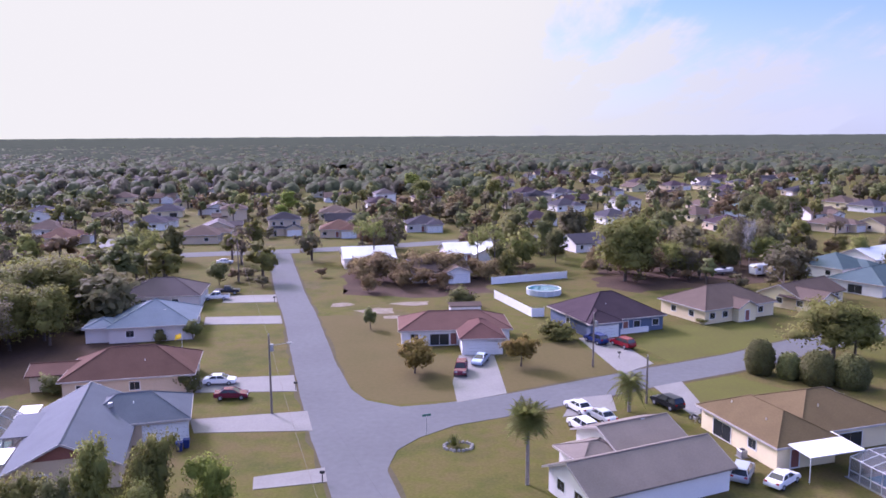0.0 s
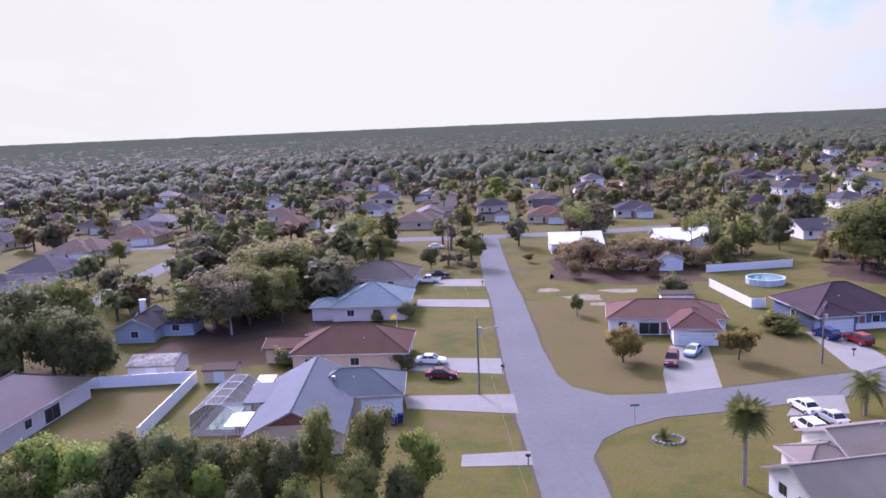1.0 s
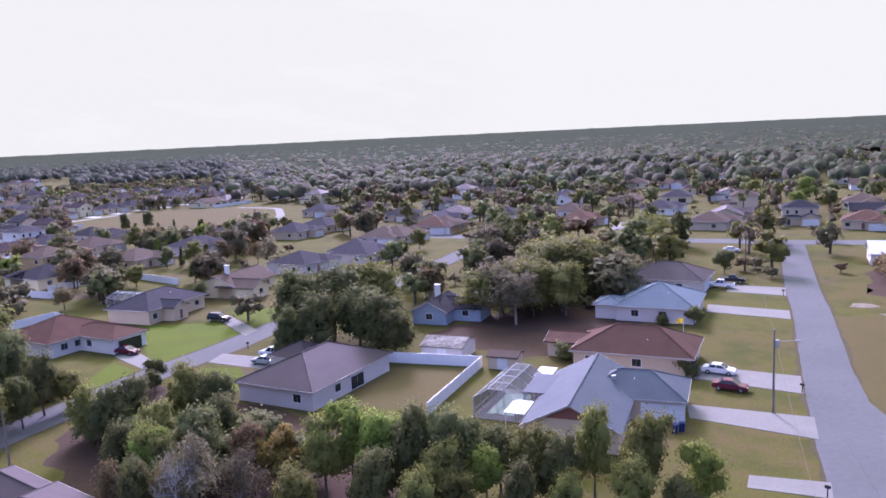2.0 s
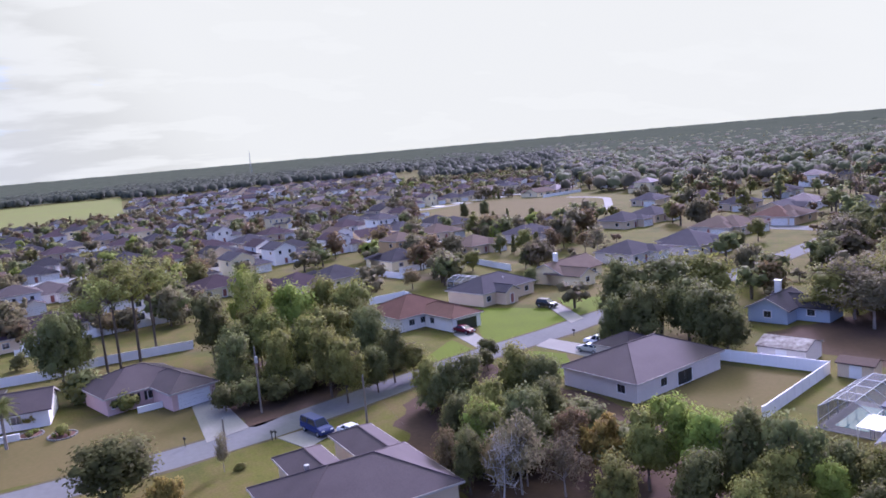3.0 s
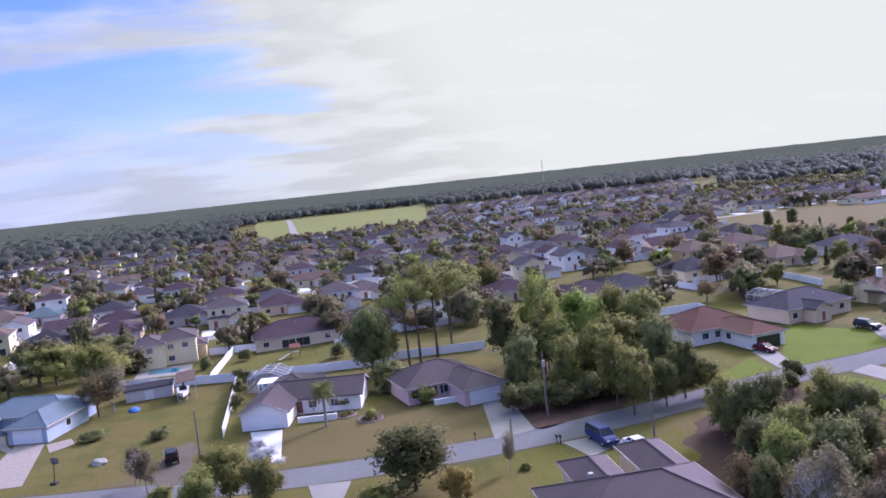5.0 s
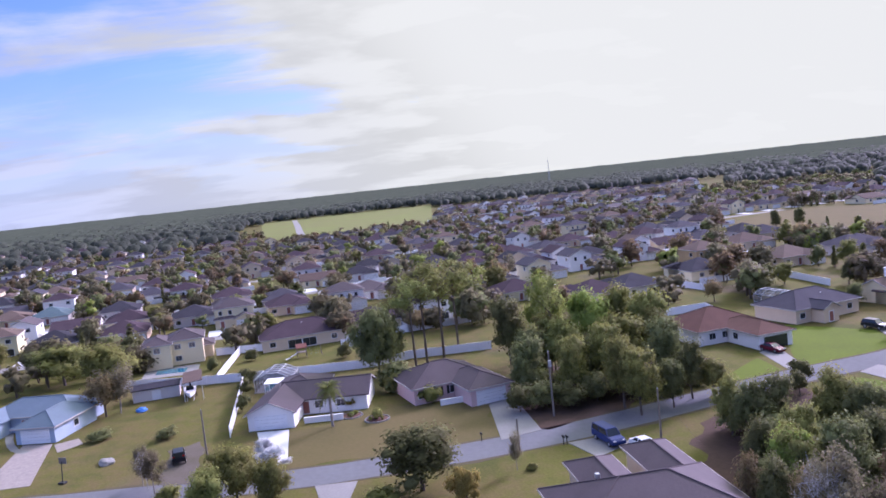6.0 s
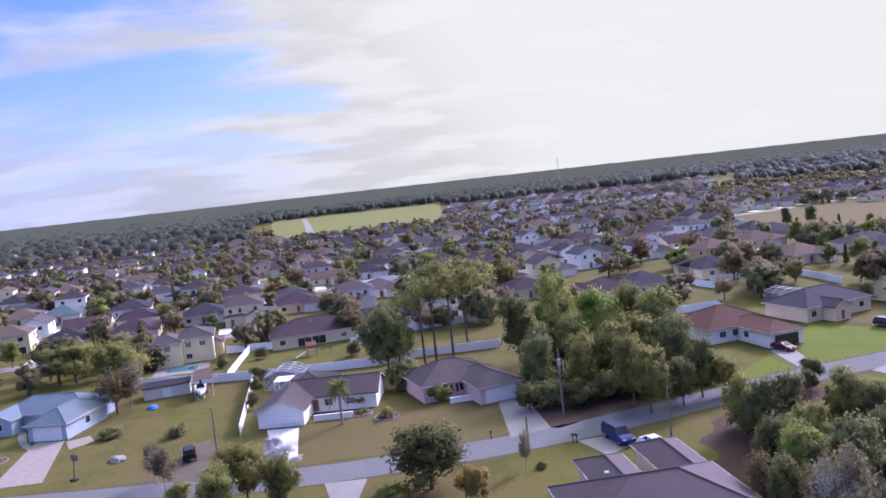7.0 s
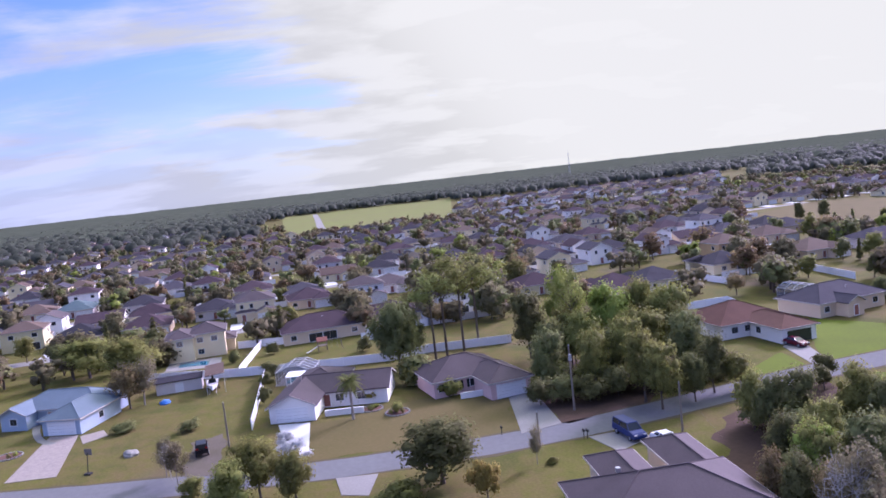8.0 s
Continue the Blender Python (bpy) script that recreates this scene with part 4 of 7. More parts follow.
def limbs(rng, height, trunk, fork, reach, count, lean=0.3, twigs=0):
    """A trunk with limbs; gives the mesh and the limbs' ends."""
    bm = bmesh.new()
    ends = []
    bend = Vector((rng.uniform(-1, 1), rng.uniform(-1, 1), 0)) * lean
    mid = bend * 0.5 + Vector((0, 0, fork))
    add_tube(bm, (0, 0, -0.2), mid, trunk, trunk * 0.72, 8)
    top = bend + Vector((0, 0, height * 0.88))
    add_tube(bm, mid, top, trunk * 0.72, trunk * 0.12, 6)
    for i in range(count):
        t = rng.uniform(0.0, 0.85)
        a = mid.lerp(top, t)
        ang = 2.4 * i + rng.uniform(-0.5, 0.5)
        length = reach * (1 - 0.45 * t) * rng.uniform(0.55, 1.15)
        b = a + Vector((math.cos(ang) * length, math.sin(ang) * length, length * rng.uniform(0.25, 0.75)))
        b.z = min(b.z, height * 0.94)
        knee = a.lerp(b, 0.5) + Vector((0, 0, length * 0.08))
        r = trunk * (0.42 - 0.25 * t)
        add_tube(bm, a, knee, r, r * 0.6, 5, False)
        add_tube(bm, knee, b, r * 0.6, r * 0.15, 5, False)
        ends += [knee.lerp(b, 0.35), b]
        for _ in range(twigs):
            s = knee.lerp(b, rng.uniform(0, 0.9))
            e = s + Vector(rng.normal(size=3)) * length * 0.22 + Vector((0, 0, length * 0.18))
            add_tube(bm, s, e, r * 0.28, r * 0.06, 3, False)
            ends.append(e)
    return bm, ends, top


KINDS = {
    # nominal height, trunk radius, fork, reach, limbs, clump radius, leaves a clump, leaf size, extra clumps, leaf material, label
    "oak": (9.0, 0.24, 1.6, 3.3, 17, 1.35, 57, 0.244, 16, OAK, "broad oak with dull green leaves"),
    "light_oak": (9.0, 0.20, 2.4, 3.0, 17, 1.3, 57, 0.244, 14, LIGHTOAK, "leafy tree in bright yellow-green leaf"),
    "dark_oak": (9.0, 0.24, 1.3, 3.0, 17, 1.3, 60, 0.244, 16, DARKOAK, "dense dark green broadleaf tree"),
    "russet": (8.0, 0.17, 1.8, 2.8, 14, 1.2, 37, 0.244, 16, RUSSET, "russet brown tree in thin winter leaf"),
    "grey_tree": (8.5, 0.17, 2.0, 3.1, 15, 1.1, 21, 0.220, 6, GREY, "greyish tree, nearly leafless, fine twigs"),
    "pine": (20.0, 0.27, 10.0, 5.6, 17, 1.35, 34, 0.30, 0, PINE, "tall pine with a high open crown"),
    "olive": (5.0, 0.14, 1.2, 2.6, 12, 0.8, 43, 0.255, 22, ORANGE, "low spreading tree with olive orange leaves"),
    "round": (5.0, 0.13, 1.3, 1.7, 10, 0.8, 43, 0.255, 16, DARKOAK, "small round dark garden tree"),
    "bush": (2.2, 0.05, 0.3, 1.2, 8, 0.6, 33, 0.186, 10, OAK, "rounded green garden shrub"),
    "dark_bush": (2.2, 0.05, 0.3, 1.2, 8, 0.6, 33, 0.186, 10, DARKOAK, "dense dark green garden shrub"),
    "green_brush": (4.0, 0.08, 0.4, 2.4, 12, 0.95, 31, 0.232, 12, DARKOAK, "tangled dark green thicket under the trees"),
    "blossom": (3.5, 0.08, 0.6, 1.8, 10, 0.7, 28, 0.197, 6, BLOSSOM, "shrub in full white blossom"),
    "bare": (7.0, 0.11, 1.8, 2.2, 15, 0.5, 3, 0.1, 0, GREY, "bare pale tree without leaves"),
    "brush": (4.0, 0.08, 0.5, 2.4, 12, 0.8, 25, 0.255, 14, RUSSET, "tangled brown leafless brushwood thicket"),
}
FAR = {
    "far_oak": (9.0, 0.22, 1.0, 3.0, 7, 1.6, 26, 0.528, 14, OAK, "round green tree among the houses"),
    "far_dark": (9.0, 0.22, 0.9, 2.8, 7, 1.6, 26, 0.528, 14, DARKOAK, "dark green tree among the houses"),
    "far_russet": (8.5, 0.2, 1.0, 2.8, 7, 1.5, 21, 0.506, 10, RUSSET, "brownish tree in winter leaf"),
    "far_grey": (9.0, 0.2, 1.2, 3.0, 8, 1.4, 16, 0.462, 8, GREY, "grey leafless tree in winter"),
    "far_pine": (15.0, 0.24, 3.5, 2.4, 8, 1.6, 15, 0.682, 4, DARKOAK, "slim pine above the woods"),
    "far_light": (9.0, 0.22, 1.0, 3.0, 7, 1.6, 26, 0.528, 14, LIGHTOAK, "yellow-green tree among the houses"),
    "far_cypress": (6.0, 0.12, 0.4, 0.7, 4, 0.9, 20, 0.462, 5, DARKOAK, "slender dark conical conifer"),
}
FAR["far_garden"] = (8.0, 0.2, 0.7, 3.2, 7, 1.6, 44, 0.48, 14, GARDEN, "round brownish green tree between gardens")
KINDS.update(FAR)
VARIANTS, planted = {}, {}
tree_rng = np.random.default_rng(11)


def make_tree(kind, variant):
    hn, tr, fork, reach, count, cr, per, size, extra, leaves, label = KINDS[kind]
    rng = np.random.default_rng(sum(map(ord, kind)) * 7 + variant)
    bm, ends, top = limbs(rng, hn, tr, fork, reach, count, 0.35, 4 if kind in ("grey_tree", "bare") else 0)
    clumps = [(e.x, e.y, e.z, cr * rng.uniform(0.5, 1.3)) for e in ends] + [(top.x, top.y, top.z, cr)]
    middle = (fork + hn) / 2
    for _ in range(extra):
        d = rng.normal(size=3)
        d /= np.linalg.norm(d)
        k = rng.uniform(0.45, 0.95)
        clumps.append((d[0] * reach * k, d[1] * reach * k, middle + d[2] * (hn - fork) * 0.42 * k, cr * rng.uniform(0.7, 1.3)))
    uneven = []
    for px, py, pz, pr in clumps:
        k = 1.0 + 0.75 * noise.noise((math.cos(math.atan2(py, px)) * 1.1 + variant * 5, math.sin(math.atan2(py, px)) * 1.1, pz / hn * 2.6))
        uneven.append((px * k, py * k, pz + 0.06 * hn * noise.noise((px, py, pz + variant)), pr * (0.8 + 0.2 * k)))
    clumps = uneven
    if kind == "far_cypress":
        clumps = [(0, 0, z, 1.05 * (1 - z / 6.6)) for z in np.linspace(0.7, 5.8, 11)]
    if kind == "bare":
        for e in list(ends):
            for _ in range(5):
                tip = e + Vector(rng.normal(size=3)) * 0.55 + Vector((0, 0, 0.5))
                add_tube(bm, e, tip, 0.022, 0.006, 3, False)
    t = thing("bush" if "bush" in kind or "brush" in kind or kind == "blossom" else "tree", 0, 0, label=label, category="shrub" if "bush" in kind or "brush" in kind or kind == "blossom" else "tree", group="trees of the neighbourhood")
    part("trunk", bm, PALEBARK if kind == "bare" else GREYBARK if kind in ("grey_tree", "far_grey") else BARK, t)
    core = 0.0 if "grey" in kind else 0.3 if kind in ("russet", "brush", "far_russet") else 0.22 if kind == "pine" else 0.45
    near = kind not in FAR
    if kind == "bare":
        return t
    part("crown", leaf_mesh("crown", clumps, per * (1.7 if near else 1.2), size * (0.76 if near else 0.95), 0.9, rng, core), leaves, t)
    return t


def plant(kind, x, y, height, wide=1.0):
    """A tree of a kind at a place; its height in metres, and how wide it is against its kind."""
    number = planted.get(kind, 0)
    planted[kind] = number + 1
    variant = number % (3 if kind not in FAR else 4)
    hn = KINDS[kind][0]
    s = height / hn
    m = pose(x, y, 0, 0, 0, float(tree_rng.uniform(0, 360)))
    w = s * wide
    if (kind, variant) not in VARIANTS:
        t = VARIANTS[kind, variant] = make_tree(kind, variant)
        t.matrix_basis = m @ Matrix.Diagonal((w, w, s, 1))
        return t
    t0 = VARIANTS[kind, variant].scale
    return copy_thing(VARIANTS[kind, variant], m @ Matrix.Diagonal((w / t0.x, w / t0.y, s / t0.z, 1)))


def palm(x, y, height, label, spread=2.2, fan=True):
    """A palm: ringed trunk, skirt and a head of fronds."""
    rng = np.random.default_rng(int(abs(x * 13 + y * 7)))
    t = thing("palm_tree", x, y, float(rng.uniform(0, 360)), label=label, category="palm tree", group="palms")
    bm = bmesh.new()
    z, r = -0.1, 0.24
    top = height - spread * 0.45
    while z < top:
        add_tube(bm, (0, 0, z), (0, 0, z + 0.36), r, r * 0.9, 8, False)
        z += 0.34
        r = max(0.15, r * 0.985)
    part("trunk", bm, GREYBARK, t)
    count, droop = (58, 0.28) if fan else (34, 0.62)
    for i in range(count):
        bm = bmesh.new()
        a = i * 2.4 + rng.uniform(-0.2, 0.2)
        lift = 1.35 - 2.2 * (i / count)
        length = spread * rng.uniform(0.85, 1.1)
        d = Vector((math.cos(a), math.sin(a), 0))
        s = Vector((-d.y, d.x, 0))
        prev = Vector((0, 0, top))
        pts = []
        for k in range(1, 8):
            f = k / 7
            pts.append(Vector((0, 0, top)) + d * length * f * math.cos(lift * 0.7) + Vector((0, 0, length * (math.sin(lift) * f - droop * f * f))))
        for k, q in enumerate(pts):
            add_tube(bm, prev, q, 0.03, 0.02, 3, False)
            f = (k + 1) / 7
            w = spread * (0.46 if fan else 0.30) * math.sin(math.pi * min(1, 0.15 + f * 0.9)) + 0.05
            for side in (-1, 1):
                for o in (0.0, 0.5):
                    b0 = prev.lerp(q, o)
                    tip = b0 + s * side * w + d * w * 0.5 - Vector((0, 0, w * 0.35))
                    v = [bm.verts.new(p) for p in (b0, b0 + (q - prev) * 0.42, tip)]
                    bm.faces.new(v)
            prev = q
        part("frond", bm, PALM, t)
    return t


def cone_shrub(x, y, height, radius, label):
    """A clipped dense shrub, egg-shaped."""
    rng = np.random.default_rng(int(abs(x * 17 + y)))
    t = thing("shrub", x, y, label=label, category="shrub", group="clipped shrubs")
    part("trunk", tube((0, 0, -0.1), (0, 0, height * 0.8), 0.12, 0.03), BARK, t)
    clumps = []
    for z in np.linspace(0.08, 0.95, 11):
        r = radius * math.sqrt(max(0.05, 1 - (2 * z - 0.9) ** 2 / 1.25))
        n = max(3, int(9 * r))
        clumps += [(math.cos(k * 6.283 / n + z) * r * 0.75, math.sin(k * 6.283 / n + z) * r * 0.75, z * height, 0.55) for k in range(n)]
    part("crown", leaf_mesh("crown", clumps, 34, 0.17, 1.0, rng, 0.7), DARKOAK, t)
    return t


# ---- vehicles ----
PAINTS = {
    "white": material("white car paint", (0.80, 0.80, 0.82), (0.76, 0.76, 0.78), rough=0.25, spec=0.5),
    "black": material("black car paint", (0.012, 0.013, 0.018), (0.016, 0.017, 0.022), rough=0.35, spec=0.25),
    "red": material("red car paint", (0.22, 0.012, 0.022), (0.18, 0.01, 0.018), rough=0.25, spec=0.5),
    "maroon": material("maroon car paint", (0.135, 0.011, 0.036), (0.11, 0.009, 0.03), rough=0.25, spec=0.5),
    "silver": material("silver car paint", (0.50, 0.53, 0.58), (0.45, 0.48, 0.53), rough=0.3, metal=0.4, spec=0.5),
    "navy": material("navy car paint", (0.018, 0.032, 0.13), (0.021, 0.036, 0.145), rough=0.35, spec=0.25),
    "paleblue": material("pale blue car paint", (0.42, 0.52, 0.72), (0.38, 0.47, 0.66), rough=0.28, spec=0.5),
}
TAILLIGHT = material("red lamp glass", (0.35, 0.01, 0.01), (0.3, 0.01, 0.01), rough=0.2)
HEADLIGHT = material("clear lamp glass", (0.7, 0.7, 0.72), (0.6, 0.6, 0.62), rough=0.15)
SHAPES = {
    # side outlines of the lower body and the cabin, length along x, front at +x
    "sedan": (4.7, 1.8, [(-2.3, 0.35), (-2.35, 0.75), (-2.2, 0.98), (-1.35, 1.0), (0.95, 0.98), (2.1, 0.82), (2.33, 0.62), (2.3, 0.3)], [(-1.6, 0.98), (-0.95, 1.42), (0.3, 1.44), (1.15, 0.97)]),
    "suv": (4.8, 1.9, [(-2.35, 0.4), (-2.4, 0.9), (-2.3, 1.12), (1.05, 1.1), (2.15, 1.0), (2.38, 0.75), (2.35, 0.38)], [(-2.25, 1.1), (-1.95, 1.72), (0.35, 1.74), (1.2, 1.08)]),
    "pickup": (5.6, 1.95, [(-2.8, 0.45), (-2.82, 1.15), (-0.75, 1.15), (1.3, 1.15), (2.5, 1.08), (2.78, 0.8), (2.75, 0.42)], [(-0.8, 1.14), (-0.6, 1.82), (0.55, 1.84), (1.35, 1.12)]),
    "van": (5.6, 2.0, [(-2.8, 0.45), (-2.82, 1.2), (-2.75, 1.3), (1.2, 1.25), (2.45, 1.12), (2.78, 0.85), (2.75, 0.42)], [(-2.74, 1.28), (-2.66, 2.0), (0.75, 2.02), (1.5, 1.22)]),
    "jeep": (4.2, 1.85, [(-2.0, 0.5), (-2.05, 1.15), (0.75, 1.15), (1.95, 1.1), (2.05, 0.5)], [(-2.0, 1.14), (-1.92, 1.85), (0.45, 1.85), (0.8, 1.14)]),
}


def extrude_profile(points, half, taper=0.0, base=None):
    bm = bmesh.new()
    zmin, zmax = min(p[1] for p in points), max(p[1] for p in points)
    rows = []
    for s in (-1, 1):
        rows.append([bm.verts.new((x, s * (half - taper * (z - zmin) / max(0.01, zmax - zmin)), z)) for x, z in points])
    bm.faces.new(rows[0])
    bm.faces.new(rows[1][::-1])
    n = len(points)
    for i in range(n):
        j = (i + 1) % n
        bm.faces.new((rows[0][j], rows[0][i], rows[1][i], rows[1][j]))
    bmesh.ops.recalc_face_normals(bm, faces=bm.faces[:])
    return bm


def vehicle(shape, paint, x, y, rot, label, z=0.04):
    length, width, lower, upper = SHAPES[shape]
    t = thing("car" if shape != "pickup" else "pickup_truck", x, y, rot, z, label=label, category="car" if shape != "pickup" else "pickup truck", group="parked vehicles")
    bm = extrude_profile(lower, width / 2, 0.05)
    bmesh.ops.bevel(bm, geom=bm.edges[:], offset=0.07, segments=2, affect="EDGES")
    body = part("body", bm, PAINTS[paint], t)
    if shape == "pickup":
        part("truck_bed", box(-2.65, -0.78, 0.9, -0.95, 0.78, 1.17), BLACK, body, "open dark truck bed")
    zc = upper[1][1]
    bm = extrude_profile(upper, width / 2 - 0.08, 0.2)
    bmesh.ops.bevel(bm, geom=bm.edges[:], offset=0.05, segments=1, affect="EDGES")
    glass = part("cabin_glass", bm, GLASS, t, "dark tinted car glass")
    top = [(upper[1][0] - 0.06, zc - 0.03), (upper[2][0] + 0.06, zc - 0.03), (upper[2][0] - 0.02, zc + 0.05), (upper[1][0] + 0.05, zc + 0.05)]
    part("car_roof", extrude_profile(top, width / 2 - 0.24, 0.04), PAINTS[paint], t)
    for s in (-1, 1):
        yb, yt = s * (width / 2 - 0.07), s * (width / 2 - 0.27)
        xm = (upper[1][0] + upper[2][0]) / 2
        for a, b in ((upper[0], upper[1]), (upper[3], upper[2]), ((xm, upper[0][1]), (xm, zc))):
            part("pillar", tube((a[0], yb, a[1]), (b[0], yt, b[1]), 0.05, 0.05, 5), PAINTS[paint], t)
    r = 0.33 if shape in ("sedan",) else 0.38
    for sx in (-length * 0.3, length * 0.305):
        for s in (-1, 1):
            wh = part("wheel", shared(("tyre", r, s), lambda: tube((0, 0, 0), (0, 0.2 * s, 0), r, r, 16), BLACK), None, t, m=pose(sx, s * (width / 2 - 0.19), r))
            part("rim", shared(("rim", r, s), lambda: tube((0, 0.19 * s, 0), (0, 0.215 * s, 0), r * 0.62, r * 0.55, 12), METAL), None, wh)
    zf = lower[-2][1] + 0.08
    for s in (-1, 1):
        part("headlight", shared(("headlight",), lambda: box(-0.06, -0.2, -0.07, 0.05, 0.2, 0.07, 0.02), HEADLIGHT), None, t, m=pose(length / 2 - 0.1, s * (width / 2 - 0.35), zf))
        part("tail_light", shared(("tail_light",), lambda: box(-0.05, -0.16, -0.09, 0.06, 0.16, 0.09, 0.02), TAILLIGHT), None, t, m=pose(-length / 2 + 0.07, s * (width / 2 - 0.27), zf + 0.16))
    return t


def motorcycle(x, y, rot):
    t = thing("motorcycle", x, y, rot, 0.04, "dark motorcycle parked beside the house", "motorcycle")
    for px in (-0.72, 0.72):
        wh = part("wheel", shared(("cycle_tyre",), lambda: tube((0, -0.07, 0), (0, 0.07, 0), 0.31, 0.31, 14), BLACK), None, t, m=pose(px, 0, 0.31))
        part("rim", shared(("cycle_rim",), lambda: tube((0, -0.075, 0), (0, 0.075, 0), 0.19, 0.19, 12), METAL), None, wh)
    part("engine", box(-0.28, -0.17, 0.25, 0.28, 0.17, 0.62, 0.05), METAL, t)
    part("fuel_tank", box(-0.1, -0.16, 0.66, 0.45, 0.16, 0.9, 0.07), PAINTS["black"], t)
    part("seat", box(-0.85, -0.15, 0.66, -0.08, 0.15, 0.8, 0.05), BLACK, t)
    part("fork", tube((0.72, 0, 0.31), (0.45, 0, 1.0), 0.045, 0.04), METAL, t)
    part("handlebar", tube((0.42, -0.38, 1.05), (0.42, 0.38, 1.05), 0.025, 0.025), METAL, t)
    part("rear_frame", tube((-0.72, 0, 0.31), (0.0, 0, 0.62), 0.05, 0.05), METAL, t)
    part("kick_stand", tube((-0.1, 0.05, 0.3), (-0.2, 0.3, -0.03), 0.02, 0.02), METAL, t)
    return t


# ---- fences, poles and small things ----
WATER = material("pool water", (0.04, 0.17, 0.24), (0.03, 0.13, 0.20), rough=0.06, spec=0.5)
SCREEN = material("insect screen", (0.16, 0.17, 0.19), (0.12, 0.13, 0.15), rough=0.9)
screen_nodes, screen_links = SCREEN.node_tree.nodes, SCREEN.node_tree.links
see = screen_nodes.new("ShaderNodeBsdfTransparent")
screen_mix = screen_nodes.new("ShaderNodeMixShader")
screen_mix.inputs[0].default_value = 0.45
screen_links.new(see.outputs[0], screen_mix.inputs[1])
screen_links.new(screen_nodes["Principled BSDF"].outputs[0], screen_mix.inputs[2])
screen_links.new(screen_mix.outputs[0], screen_nodes["Material Output"].inputs["Surface"])
CAGEBAR = material("cage bars", (0.48, 0.49, 0.50), (0.40, 0.41, 0.42), rough=0.5)
MULCH = material("mulch", (0.13, 0.065, 0.045), (0.09, 0.045, 0.035), scale=1, fine=6)
TEALPAINT = material("green paint", (0.03, 0.16, 0.12), (0.03, 0.13, 0.10), rough=0.5)
TARP = material("blue tarpaulin", (0.04, 0.16, 0.50), (0.03, 0.12, 0.40), scale=1.5, fine=5, rough=0.5)

def fence(points, label="white vinyl privacy fence", height=1.8, step=2.4, mat=None):
    """Panels between posts along a line."""
    mat = mat or VINYL
    t = thing("fence", points[0][0], points[0][1], label=label, category="fence", group="garden fences")
    first = Vector((*points[0], 0))
    done = False
    for a, b in zip(points, points[1:]):
        a, b = Vector((*a, 0)) - first, Vector((*b, 0)) - first
        n = max(1, round((b - a).length / step))
        length = (b - a).length / n
        ang = math.degrees(math.atan2(b.y - a.y, b.x - a.x))
        key = round(length, 1)
        for i in range(n):
            p = a.lerp(b, i / n)
            m = pose(p.x, p.y, 0, 0, 0, ang)
            pm = m @ Matrix.Diagonal((length / key, 1, 1, 1))

            def panel():
                bm = bmesh.new()
                add_box(bm, 0.05, -0.02, 0.06, key - 0.05, 0.02, height - 0.1)
                add_box(bm, 0.05, -0.035, height - 0.16, key - 0.05, 0.035, height - 0.04)
                add_box(bm, 0.05, -0.035, 0.03, key - 0.05, 0.035, 0.16)
                return bm
            part("panel", shared(("fence_panel", key, height, mat.name), panel, mat), None, t, m=pm)
            part("post", shared(("fence_post", height, mat.name), lambda: box(-0.065, -0.065, -0.1, 0.065, 0.065, height + 0.06, 0.02), mat), None, t, m=m)
        if b == Vector((*points[-1], 0)) - first:
            part("post", shared(("fence_post", height, mat.name), lambda: box(-0.065, -0.065, -0.1, 0.065, 0.065, height + 0.06, 0.02), mat), None, t, m=pose(b.x, b.y, 0, 0, 0, ang))
    return t


def utility_pole(x, y, height, label, transformer=False, lamp=None, rot=0.0, lean=0.0):
    t = thing("utility_pole", x, y, rot, label=label, category="utility pole", group="utility poles")
    bm = bmesh.new()
    add_tube(bm, (0, 0, -0.3), (lean, 0, height), 0.16, 0.10, 9)
    part("pole", bm, POLEWOOD, t)
    part("insulator", tube((lean, 0, height), (lean, 0, height + 0.25), 0.05, 0.03), METAL, t)
    if transformer:
        part("transformer", tube((lean * 0.85 + 0.32, 0, height - 2.1), (lean * 0.85 + 0.32, 0, height - 1.2), 0.26, 0.24, 12), METAL, t, "grey can-shaped transformer")
    if lamp:
        bm = bmesh.new()
        add_tube(bm, (lean * 0.8, 0, height * 0.86), (lamp, 0, height * 0.9), 0.04, 0.03, 6)
        a = part("lamp_arm", bm, METAL, t)
        part("lamp_head", box(lamp - 0.1 if lamp > 0 else lamp - 0.5, -0.14, height * 0.9 - 0.1, lamp + 0.5 if lamp > 0 else lamp + 0.1, 0.14, height * 0.9 + 0.06, 0.04), METAL, a)
    return t


def wire(a, b, sag, label="thin sagging overhead power wire"):
    """One cable hanging from a to b."""
    a, b = Vector(a), Vector(b)
    bm = bmesh.new()
    across = Vector((a.y - b.y, b.x - a.x, 0)).normalized()
    rings = []
    for i in range(13):
        p = a.lerp(b, i / 12) - Vector((0, 0, sag * 4 * (i / 12) * (1 - i / 12)))
        rings.append([bm.verts.new(p + across * (0.013 * math.cos(k * 1.5708)) + Vector((0, 0, 0.013 * math.sin(k * 1.5708)))) for k in range(4)])
    for p, q in zip(rings, rings[1:]):
        for k in range(4):
            bm.faces.new((p[k], p[(k + 1) % 4], q[(k + 1) % 4], q[k]))
    return tagged(part("power_wire", bm, POLEWOOD), label, "wire", "overhead wires")


